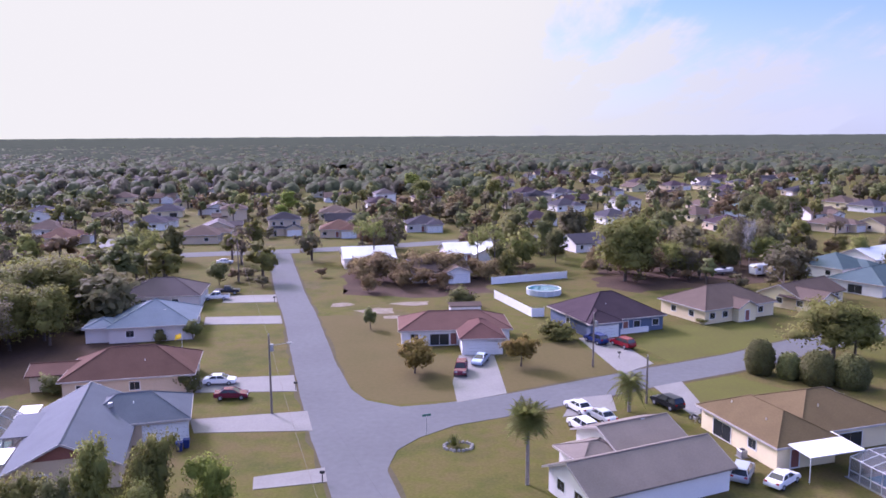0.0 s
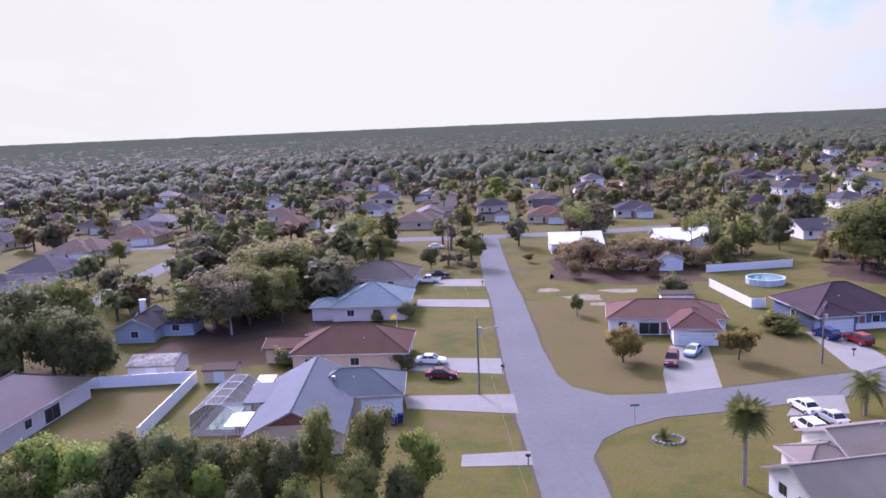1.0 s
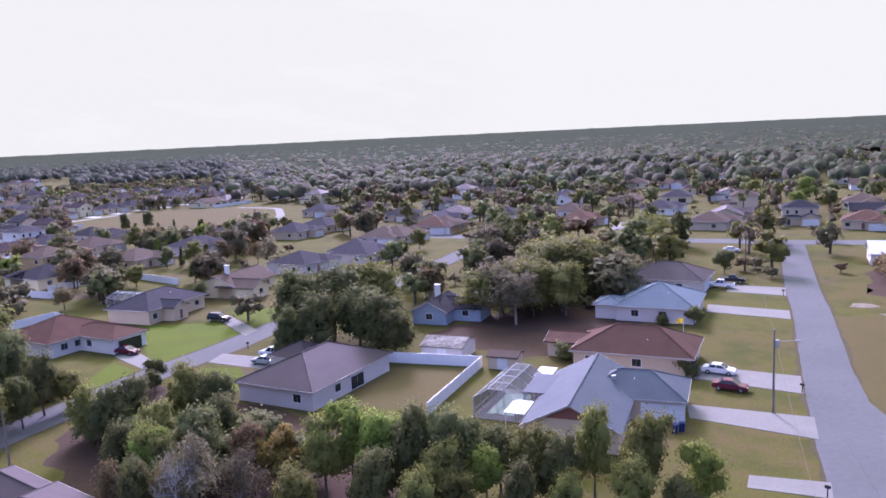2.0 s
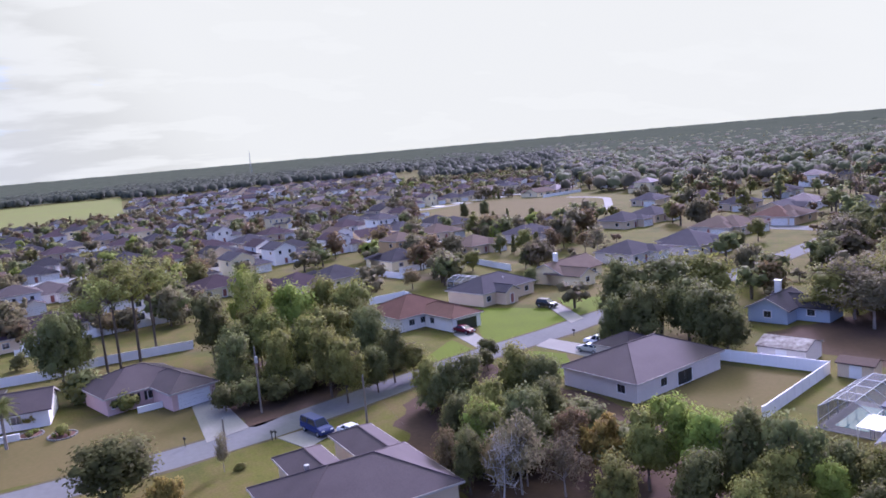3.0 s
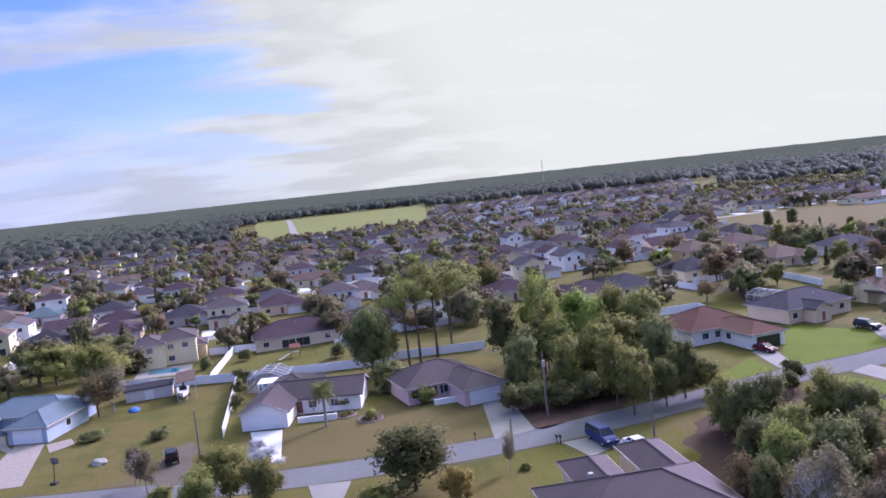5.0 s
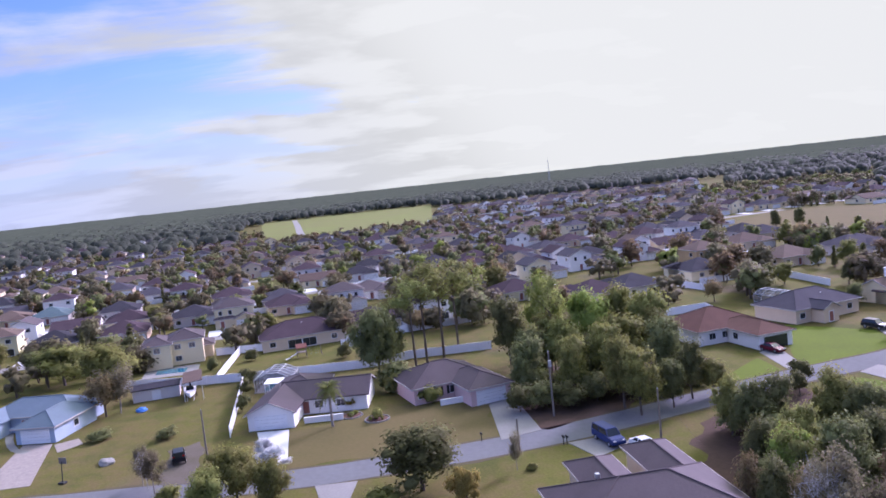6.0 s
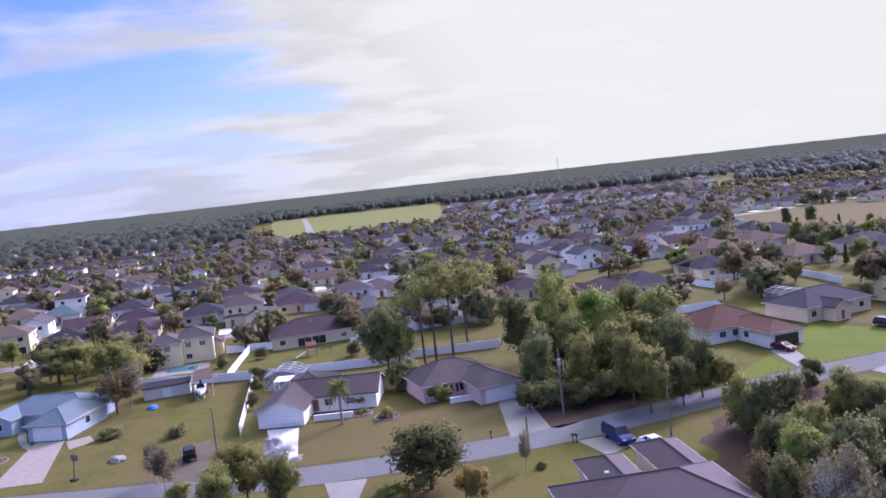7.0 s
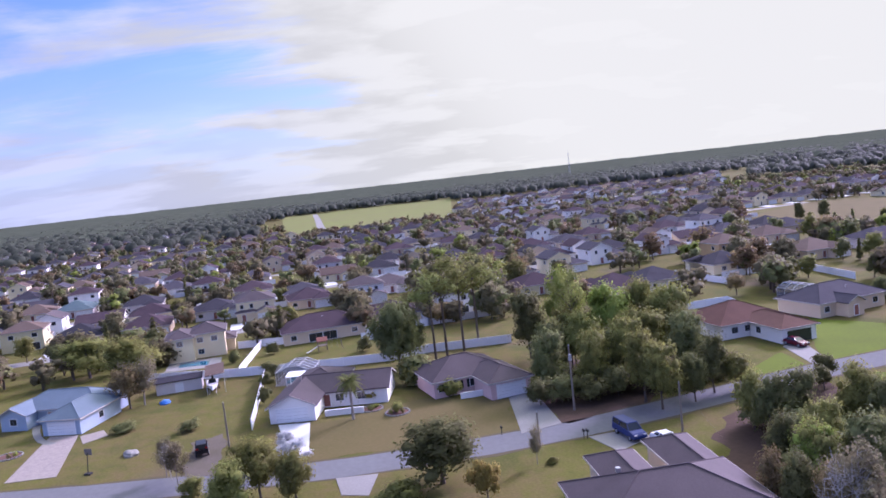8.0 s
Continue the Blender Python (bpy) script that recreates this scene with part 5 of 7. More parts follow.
def mailbox(x, y, rot=0.0):
    t = thing("mailbox", x, y, rot, label="black kerbside mailbox on a post", category="mailbox", group="mailboxes")
    part("post", shared(("mail_post",), lambda: box(-0.05, -0.05, -0.1, 0.05, 0.05, 1.0, 0.01), BLACK), None, t)
    def shell():
        bm = bmesh.new()
        add_tube(bm, (-0.26, 0, 1.13), (0.26, 0, 1.13), 0.14, 0.14, 10)
        add_box(bm, -0.26, -0.135, 1.0, 0.26, 0.135, 1.13)
        return bm
    part("box", shared(("mail_box",), shell, BLACK), None, t)
    return t


def extrude_cage(w, d, low, high):
    """The mesh skin of the enclosure, walls and roof."""
    bm = bmesh.new()
    pts = [(-w / 2, 0), (-w / 2, low), (-w * 0.16, high), (w * 0.16, high), (w / 2, low), (w / 2, 0)]
    rows = [[bm.verts.new((x, y, z)) for x, z in pts] for y in (-d / 2 + 0.02, d / 2 - 0.02)]
    for i in range(5):
        bm.faces.new((rows[0][i], rows[0][i + 1], rows[1][i + 1], rows[1][i]))
    bm.faces.new(rows[0])
    bm.faces.new(rows[1][::-1])
    return bm


def pool_cage(x, y, rot, w, d, low, high, label):
    """A screened enclosure: white bars over a pool deck, with a ridge along its length, and a sloped screen roof."""
    t = thing("pool_cage", x, y, rot, label=label, category="pool enclosure")
    n = 4
    for i in range(n + 1):
        yy = -d / 2 + d * i / n
        bm = bmesh.new()
        pts = [(-w / 2, yy, 0), (-w / 2, yy, low), (-w * 0.16, yy, high), (w * 0.16, yy, high), (w / 2, yy, low), (w / 2, yy, 0)]
        for p, q in zip(pts, pts[1:]):
            add_tube(bm, p, q, 0.055, 0.055, 5)
        part("frame_rib", bm, CAGEBAR, t)
    for px, pz in ((-w / 2, low), (-w * 0.16, high), (w * 0.16, high), (w / 2, low), (-w / 2, 0.9), (w / 2, 0.9)):
        part("purlin", tube((px, -d / 2, pz), (px, d / 2, pz), 0.055, 0.055, 5), CAGEBAR, t)
    part("deck", box(-w / 2 - 0.3, -d / 2 - 0.3, -0.1, w / 2 + 0.3, d / 2 + 0.3, 0.07, 0.02), CONCRETE, t, "pale concrete pool deck")
    part("screen", extrude_cage(w, d, low, high), SCREEN, t, "grey insect screen mesh")
    part("pool_water", box(-w * 0.3, -d * 0.36, 0.0, w * 0.3, d * 0.36, 0.09), WATER, t, "pale blue pool water")
    return t


def canopy_roof(x, y, rot, w, d, h, label, posts=4, mat=None, slope=0.25):
    """A flat sheet roof on thin posts."""
    t = thing("canopy", x, y, rot, label=label, category="canopy")
    m = Matrix.Translation((0, 0, h)) @ Matrix.Rotation(math.atan2(slope, d), 4, "X")
    bm = bmesh.new()
    add_box(bm, -w / 2, -d / 2, -0.05, w / 2, d / 2, 0.05, m)
    part("sheet_roof", bm, mat or WHITE, t)
    for sx in (-1, 1):
        for sy in (-1, 1):
            part("post", tube((sx * (w / 2 - 0.15), sy * (d / 2 - 0.15), -0.1), (sx * (w / 2 - 0.15), sy * (d / 2 - 0.15), h + sy * slope * 0.42), 0.05, 0.05, 6), WHITE, t)
    return t


def shed(x, y, rot, w, d, h, wall, roof, label):
    t = thing("shed", x, y, rot, label=label, category="shed", group="garden sheds")
    part("wall", wall_mesh(-w / 2, -d / 2, w / 2, d / 2, h, "gable_x", 0.3), WALLS[wall], t)
    part("roof", roof_mesh(-w / 2, -d / 2, w / 2, d / 2, h, "gable_x", 0.3, 0.25), ROOFS[roof], t)
    part("door", box(-0.8, -d / 2 - 0.03, 0.02, 0.8, -d / 2 + 0.02, 1.9, 0.01), WHITE, t)
    return t


def round_pool(x, y, r, h, label):
    t = thing("above_ground_pool", x, y, label=label, category="swimming pool")
    bm = bmesh.new()
    add_tube(bm, (0, 0, -0.05), (0, 0, h - 0.15), r, r, 28)
    part("wall", bm, material("pool wall", (0.55, 0.6, 0.66), (0.45, 0.5, 0.56)), t)
    part("pool_water", tube((0, 0, h - 0.16), (0, 0, h - 0.13), r - 0.06, r - 0.06, 28), WATER, t, "blue pool water")
    bm = bmesh.new()
    n = 28
    loops = [[bm.verts.new((rr * math.cos(6.28319 * i / n), rr * math.sin(6.28319 * i / n), z)) for i in range(n)] for rr, z in ((r - 0.12, h), (r + 0.12, h), (r + 0.12, h - 0.08), (r - 0.12, h - 0.08))]
    for k in range(4):
        for i in range(n):
            j = (i + 1) % n
            bm.faces.new((loops[k][i], loops[k][j], loops[(k + 1) % 4][j], loops[(k + 1) % 4][i]))
    part("rim", bm, VINYL, t, "white pool rim")
    for i in range(12):
        a = 6.28319 * i / 12
        part("upright", tube((math.cos(a) * (r + 0.05), math.sin(a) * (r + 0.05), -0.05), (math.cos(a) * (r + 0.05), math.sin(a) * (r + 0.05), h), 0.06, 0.06, 5), VINYL, t)
    for sx in (-0.25, 0.25):
        part("ladder_rail", tube((sx, -r - 0.6, 0), (sx, -r + 0.1, h + 0.5), 0.035, 0.035, 5), WHITE, t)
    return t


def boat(x, y, rot, length, label, cover=False):
    """A motor boat on its trailer."""
    t = thing("boat", x, y, rot, label=label, category="boat", group="boats")
    bm = bmesh.new()
    rows = []
    for k in range(9):
        f = k / 8
        px = -length / 2 + length * f
        half = 1.1 * (1 - max(0, (f - 0.45) / 0.55) ** 2.2) + 0.02
        keel = 0.55 + 0.5 * max(0, f - 0.6)
        top = 1.35 + 0.35 * f
        rows.append([bm.verts.new(p) for p in ((px, -half, top), (px, -half * 0.8, keel + 0.3), (px, 0, keel), (px, half * 0.8, keel + 0.3), (px, half, top), (px, half * 0.8, top - 0.1), (px, 0, top - 0.15), (px, -half * 0.8, top - 0.1))])
    for p, q in zip(rows, rows[1:]):
        for i in range(8):
            j = (i + 1) % 8
            bm.faces.new((p[i], p[j], q[j], q[i]))
    bm.faces.new(rows[0])
    bm.faces.new(rows[-1][::-1])
    bmesh.ops.recalc_face_normals(bm, faces=bm.faces[:])
    part("hull", bm, WHITE, t)
    part("windscreen", extrude_profile([(-0.2, 1.5), (0.5, 1.55), (0.1, 2.1), (-0.1, 2.1)], 0.75, 0.1), GLASS, t, "dark tinted windscreen")
    part("outboard_motor", box(-length / 2 - 0.5, -0.22, 0.7, -length / 2 - 0.05, 0.22, 1.9, 0.08), BLACK, t, "black outboard motor")
    for s in (-1, 1):
        part("trailer_rail", box(-length / 2, s * 0.6 - 0.05, 0.42, length / 2 + 0.9, s * 0.6 + 0.05, 0.55), METAL, t)
        part("wheel", shared(("tyre", 0.33, s), lambda: tube((0, 0, 0), (0, 0.2 * s, 0), 0.33, 0.33, 16), BLACK), None, t, m=pose(-0.7, s * 0.95, 0.33))
    return t


def caravan(x, y, rot, label):
    t = thing("caravan", x, y, rot, label=label, category="caravan")
    bm = extrude_profile([(-3.2, 0.55), (-3.3, 2.5), (-2.9, 2.95), (2.7, 2.95), (3.2, 2.2), (3.0, 0.55)], 1.2, 0.05)
    bmesh.ops.bevel(bm, geom=bm.edges[:], offset=0.08, segments=2, affect="EDGES")
    b = part("body", bm, PAINTS["white"], t)
    for px in (-2.0, 0.2, 1.8):
        part("window", box(px - 0.5, -1.22, 1.5, px + 0.5, -1.15, 2.2, 0.02), GLASS, b)
    part("door", box(-1.1, -1.22, 0.6, -0.4, -1.14, 2.4, 0.02), METAL, b)
    for s in (-1, 1):
        part("wheel", shared(("tyre", 0.36, s), lambda: tube((0, 0, 0), (0, 0.2 * s, 0), 0.36, 0.36, 16), BLACK), None, t, m=pose(-0.3, s * 1.0, 0.36))
    part("tow_bar", tube((3.0, 0, 0.5), (4.2, 0, 0.45), 0.06, 0.05), METAL, t)
    part("jockey_stand", tube((4.1, 0, -0.05), (4.1, 0, 0.5), 0.04, 0.04), METAL, t)
    return t


def flower_bed(x, y, r, label, plants=5):
    t = thing("flower_bed", x, y, label=label, category="flower bed", group="flower beds")
    n = max(10, int(r * 11))
    for i in range(n):
        a = 6.28319 * i / n
        part("edging_stone", shared(("edging_stone",), lambda: box(-0.24, -0.12, -0.05, 0.24, 0.12, 0.2, 0.04), CONCRETE), None, t, m=pose(math.cos(a) * r, math.sin(a) * r, 0, 0, 0, math.degrees(a) + 90))
    part("mulch", tube((0, 0, -0.05), (0, 0, 0.1), r - 0.1, r - 0.2, 18), MULCH, t, "dark red-brown mulch")
    rng = np.random.default_rng(int(abs(x * 3 + y)))
    for i in range(plants):
        a, q = rng.uniform(0, 6.28), rng.uniform(0, r * 0.6)
        part("plant", leaf_mesh("plant", [(math.cos(a) * q, math.sin(a) * q, 0.4, 0.38)], 60, 0.13, 1.0, rng), (OAK, LIGHTOAK, DARKOAK)[i % 3], t)
    return t


def agave_bed(x, y, label):
    """A spiky agave among stones."""
    t = thing("agave", x, y, label=label, category="agave plant")
    rng = np.random.default_rng(3)
    for i in range(34):
        bm = bmesh.new()
        a, lift, ln = i * 2.4, 0.25 + 1.1 * (i / 34), rng.uniform(1.1, 1.7)
        d = Vector((math.cos(a) * math.cos(lift), math.sin(a) * math.cos(lift), math.sin(lift)))
        s = Vector((-math.sin(a), math.cos(a), 0)) * 0.09
        base, mid, tip = Vector((0, 0, 0.12)), Vector((0, 0, 0.12)) + d * ln * 0.5, Vector((0, 0, 0.12)) + d * ln
        up = Vector((0, 0, 0.05))
        v = [bm.verts.new(p) for p in (base - s, base + s, mid + s, tip, mid - s, mid - up)]
        for f in ((0, 1, 5), (1, 2, 5), (2, 3, 5), (3, 4, 5), (4, 0, 5), (0, 4, 3, 2, 1)):
            bm.faces.new([v[k] for k in f])
        part("leaf", bm, PALM, t)
    for i in range(20):
        a = 6.28319 * i / 20
        r = 1.5 + 0.25 * rng.uniform()
        part("edging_stone", shared(("round_stone",), lambda: tube((0, 0, -0.05), (0, 0, 0.22), 0.26, 0.17, 7), CONCRETE), None, t, m=pose(math.cos(a) * r + 0.5, math.sin(a) * r * 0.8, 0, 0, 0, i * 40))
    return t


def basketball_hoop(x, y, rot, label):
    t = thing("basketball_hoop", x, y, rot, label=label, category="basketball hoop")
    part("base", box(-0.5, -0.4, -0.02, 0.5, 0.4, 0.25, 0.06), BLACK, t)
    part("pole", tube((0, 0, 0.2), (0, -0.4, 3.0), 0.07, 0.06), BLACK, t)
    b = part("backboard", box(-0.6, -0.62, 2.6, 0.6, -0.57, 3.5, 0.01), POLEWOOD, t)
    part("inner_square", ring(0.6, 0.45, 0.05, 0.02), WHITE, b, m=pose(0, -0.63, 2.8))
    bm = bmesh.new()
    for i in range(12):
        a, c = 6.28319 * i / 12, 6.28319 * (i + 1) / 12
        add_tube(bm, (0.23 * math.cos(a), -0.9 + 0.23 * math.sin(a), 3.0), (0.23 * math.cos(c), -0.9 + 0.23 * math.sin(c), 3.0), 0.015, 0.015, 4, False)
    part("rim", bm, TAILLIGHT, b)
    return t


def boulder(x, y, r, label):
    t = bmesh.new()
    bmesh.ops.create_icosphere(t, subdivisions=3, radius=r)
    for v in t.verts:
        v.co *= 1 + 0.35 * noise.noise(v.co * (1.4 / r))
        v.co.z *= 0.5
        v.co.x *= 1.5
    ob = part("boulder", t, CONCRETE, m=pose(x, y, r * 0.2, 0, 0, 20))
    return tagged(ob, label, "boulder")


def play_set(x, y, rot, label):
    t = thing("play_set", x, y, rot, label=label, category="play set")
    for px in (-1.0, 1.0):
        for py in (-0.8, 0.8):
            part("post", box(px - 0.06, py - 0.06, -0.1, px + 0.06, py + 0.06, 2.4), POLEWOOD, t)
    part("platform", box(-1.1, -0.9, 1.2, 1.1, 0.9, 1.3), POLEWOOD, t)
    part("roof", roof_mesh(-1.0, -0.8, 1.0, 0.8, 2.4, "gable_x", 0.8, 0.2), WALLS["brick"], t, "red pitched play tower roof")
    part("slide", extrude_profile([(-1.0, 1.25), (-3.2, 0.15), (-3.7, 0.12), (-3.7, 0.05), (-3.2, 0.07), (-1.0, 1.15)], 0.3), WHITE, t, "white plastic slide")
    part("swing_beam", tube((1.0, 0, 2.3), (4.2, 0, 2.3), 0.07, 0.07), POLEWOOD, t)
    for s in (-1, 1):
        part("beam_leg", tube((4.2, 0, 2.3), (4.4, s * 0.9, -0.05), 0.06, 0.06), POLEWOOD, t)
    for px in (2.0, 3.2):
        sw = part("swing_seat", box(px - 0.22, -0.1, 0.5, px + 0.22, 0.1, 0.54), TEALPAINT, t, "teal swing seat")
        for s in (-0.2, 0.2):
            part("chain", tube((px + s, 0, 0.54), (px + s, 0, 2.3), 0.012, 0.012, 4), METAL, sw)
    return t


def flag_pole(x, y, height, label):
    t = thing("flag_pole", x, y, 0, label=label, category="flag pole")
    part("pole", tube((0, 0, -0.1), (0, 0, height), 0.05, 0.03), WHITE, t)
    bm = bmesh.new()
    grid = [[bm.verts.new((-0.03 - 1.0 * i / 6, 0.12 * math.sin(i * 1.1 + j), height - 0.1 - 0.75 * j / 3 - 0.06 * i)) for j in range(4)] for i in range(7)]
    for a, b in zip(grid, grid[1:]):
        for j in range(3):
            bm.faces.new((a[j], a[j + 1], b[j + 1], b[j]))
    bmesh.ops.solidify(bm, geom=bm.faces[:], thickness=0.01)
    part("flag", bm, material("yellow cloth", (0.75, 0.62, 0.05), (0.65, 0.52, 0.04)), t, "plain yellow flag")
    return t


def garden_wall(points, h, label, mat=None):
    """A low solid wall."""
    t = thing("garden_wall", points[0][0], points[0][1], label=label, category="wall")
    o = Vector((*points[0], 0))
    for a, b in zip(points, points[1:]):
        a, b = Vector((*a, 0)) - o, Vector((*b, 0)) - o
        ang = math.degrees(math.atan2(b.y - a.y, b.x - a.x))
        w = part("wall", box(0, -0.12, -0.1, (b - a).length, 0.12, h, 0.01), mat or WALLS["white"], t, m=pose(a.x, a.y, 0, 0, 0, ang))
        part("coping", box(-0.02, -0.16, h, (b - a).length + 0.02, 0.16, h + 0.07, 0.015), WHITE, w)
    return t


def wheeled_bin(x, y, rot, label):
    t = thing("wheeled_bin", x, y, rot, label=label, category="bin", group="bins")
    part("body", extrude_profile([(-0.28, 0.05), (-0.36, 1.0), (0.36, 1.0), (0.28, 0.05)], 0.3), PAINTS["navy"], t)
    part("lid", box(-0.4, -0.33, 1.0, 0.4, 0.33, 1.08, 0.03), PAINTS["navy"], t)
    for s in (-1, 1):
        part("wheel", tube((-0.25, s * 0.28, 0.12), (-0.25, s * 0.33, 0.12), 0.12, 0.12, 10), BLACK, t)
    return t


def air_conditioner(x, y, rot=0):
    t = thing("air_conditioner", x, y, rot, label="grey outdoor air conditioning unit", category="air conditioner", group="air conditioners")
    part("casing", box(-0.42, -0.42, 0.0, 0.42, 0.42, 0.85, 0.04), METAL, t)
    part("fan_grille", tube((0, 0, 0.85), (0, 0, 0.89), 0.33, 0.3, 14), BLACK, t)
    part("pad", box(-0.55, -0.55, -0.1, 0.55, 0.55, 0.06), CONCRETE, t)
    return t


def tarp_heap(x, y, label):
    """A heap under a blue sheet."""
    bm = bmesh.new()
    bmesh.ops.create_icosphere(bm, subdivisions=3, radius=1.0)
    for v in bm.verts:
        v.co *= 1 + 0.3 * noise.noise(v.co * 2.2)
        v.co.z = max(-0.05, v.co.z * 0.55)
        v.co.x *= 1.6
    return tagged(part("tarp", bm, TARP, m=pose(x, y, 0.02, 0, 0, 15)), label, "tarpaulin")


def radio_mast(x, y, height, label):
    t = thing("radio_mast", x, y, label=label, category="radio mast")
    for k in range(3):
        a = k * 2.094
        part("leg", tube((2.2 * math.cos(a), 2.2 * math.sin(a), -0.5), (0.5 * math.cos(a), 0.5 * math.sin(a), height), 0.22, 0.14, 5), METAL, t)
    for i in range(9):
        z = height * i / 9
        r = 2.2 - 1.7 * i / 9
        bm = bmesh.new()
        for k in range(3):
            a, b = k * 2.094, (k + 1) * 2.094
            add_tube(bm, (r * math.cos(a), r * math.sin(a), z), (r * 0.92 * math.cos(b), r * 0.92 * math.sin(b), z + height / 9), 0.1, 0.1, 4)
        part("brace", bm, METAL, t)
    part("antenna", tube((0, 0, height), (0, 0, height + 5), 0.12, 0.06), METAL, t)
    return t


def street_sign(x, y, rot):
    t = thing("street_sign", x, y, rot, label="thin street name sign on a post", category="street sign")
    part("post", tube((0, 0, -0.1), (0, 0, 2.4), 0.035, 0.035), METAL, t)
    part("sign_plate", box(-0.55, -0.02, 2.2, 0.55, 0.02, 2.45), TEALPAINT, t, "green sign plate, writing not readable")
    return t


plant("dark_oak", -86.2, 46.3, 8.0, 0.78)
plant("round", -100.2, 62.0, 3.6, 1.00)
plant("oak", -81.6, 55.8, 8.0, 0.78)
plant("dark_oak", -71.5, 52.4, 8.0, 0.78)
plant("dark_oak", -68.8, 46.4, 8.0, 0.78)
plant("olive", -60.7, 51.1, 6.0, 0.78)
plant("grey_tree", -63.4, 42.9, 7.0, 0.78)
plant("oak", -69.9, 41.8, 8.0, 0.78)
plant("russet", -69.5, 37.4, 6.0, 0.78)
plant("grey_tree", -59.0, 44.4, 7.0, 0.78)
plant("russet", -64.1, 49.7, 7.0, 0.78)
plant("light_oak", -53.5, 54.3, 10.0, 0.78)
plant("oak", -54.7, 51.6, 9.0, 0.78)
plant("light_oak", -49.5, 54.8, 9.0, 0.78)
plant("dark_oak", -46.4, 55.3, 10.0, 0.78)
plant("dark_oak", -42.5, 57.0, 10.0, 0.78)
plant("oak", -41.8, 53.8, 8.0, 0.78)
plant("dark_oak", -39.7, 61.0, 8.0, 0.78)
plant("oak", -36.2, 60.9, 8.0, 0.78)
plant("light_oak", -39.0, 57.2, 7.0, 0.78)
plant("dark_oak", -32.8, 60.6, 8.0, 0.78)
plant("oak", -31.4, 64.9, 10.0, 0.55)
plant("oak", -26.3, 65.7, 10.0, 0.58)
plant("light_oak", -21.3, 65.6, 8.0, 0.78)
plant("oak", -38.7, 52.6, 6.0, 0.78)
plant("dark_oak", -21.9, 61.6, 6.0, 0.78)
plant("oak", -30.7, 57.9, 6.0, 0.78)
plant("oak", -25.9, 61.9, 7.0, 0.78)
plant("dark_oak", -46.6, 49.8, 8.0, 0.78)
plant("oak", -51.2, 44.1, 7.0, 0.78)
plant("russet", -62.9, 39.3, 7.0, 0.78)
plant("oak", -41.3, 49.6, 7.0, 0.78)
plant("dark_oak", -34.1, 55.1, 7.0, 0.78)
plant("oak", -89.6, 45.9, 8.0, 0.70)
plant("dark_oak", -85.2, 48.9, 9.0, 0.78)
plant("oak", -83.2, 55.6, 9.0, 0.78)
plant("dark_oak", -78.4, 56.7, 9.0, 0.78)
plant("oak", -76.5, 47.2, 8.0, 0.78)
plant("dark_oak", -73.7, 40.8, 8.0, 0.78)
plant("round", -104.1, 64.6, 4.0, 1.00)
plant("dark_oak", -140.7, 29.1, 13.4, 0.72)
plant("light_oak", -139.3, 36.0, 16.8, 0.58)
plant("light_oak", -130.3, 41.4, 14.6, 0.72)
plant("oak", -132.9, 48.0, 14.6, 0.65)
plant("oak", -127.8, 51.1, 13.4, 0.72)
plant("oak", -116.8, 39.4, 11.2, 0.72)
plant("dark_oak", -112.3, 47.8, 12.3, 0.72)
plant("dark_oak", -105.9, 48.5, 9.0, 0.72)
plant("oak", -105.7, 51.7, 6.0, 1.00)
plant("oak", -114.6, 33.1, 10.1, 0.72)
plant("dark_oak", -118.7, 27.1, 10.1, 0.72)
plant("oak", -102.1, 39.0, 10.1, 0.72)
plant("oak", -129.3, 33.8, 11.2, 0.72)
plant("oak", -130.6, 39.1, 10.1, 0.72)
plant("oak", -106.2, 38.1, 11.2, 0.72)
plant("dark_oak", -103.3, 44.4, 7.8, 0.72)
plant("dark_oak", -104.3, 93.4, 13.0, 1.00)
plant("dark_oak", -97.1, 96.2, 14.0, 1.10)
plant("oak", -94.8, 104.3, 14.0, 1.00)
plant("dark_oak", -88.4, 93.7, 12.0, 1.00)
plant("dark_oak", -91.2, 86.3, 11.0, 1.00)
plant("dark_oak", -82.5, 92.3, 11.0, 1.00)
plant("dark_oak", -79.3, 92.3, 9.0, 1.00)
plant("dark_oak", -95.2, 83.5, 9.0, 0.70)
plant("dark_oak", -113.9, 177.0, 11.0, 1.00)
plant("dark_oak", -110.5, 164.3, 9.0, 1.00)
plant("grey_tree", -79.2, 123.7, 11.0, 1.40)
plant("grey_tree", -73.4, 119.9, 10.0, 1.40)
plant("oak", -81.9, 121.5, 10.0, 1.30)
plant("oak", -78.2, 141.5, 13.0, 1.30)
plant("oak", -75.2, 147.5, 13.0, 1.30)
plant("oak", -73.5, 126.7, 11.0, 1.00)
plant("oak", -68.2, 129.6, 11.0, 1.10)
plant("dark_oak", -70.8, 150.9, 11.0, 1.00)
plant("round", -84.8, 187.2, 8.0, 1.00)
plant("pine", -77.6, 198.8, 13.0, 1.00)
plant("pine", -73.4, 194.1, 13.0, 1.00)
plant("oak", -149.1, 187.5, 7.0, 1.00)
plant("dark_oak", -138.5, 165.7, 7.0, 1.00)
plant("oak", -203.5, 210.0, 8.0, 1.00)
plant("oak", -195.1, 137.9, 8.0, 1.00)
plant("russet", -186.6, 142.0, 8.0, 1.00)
plant("dark_oak", -150.5, 107.1, 5.0, 1.00)
plant("dark_oak", -172.4, 121.4, 6.0, 1.00)
plant("russet", -177.9, 147.3, 7.0, 1.00)
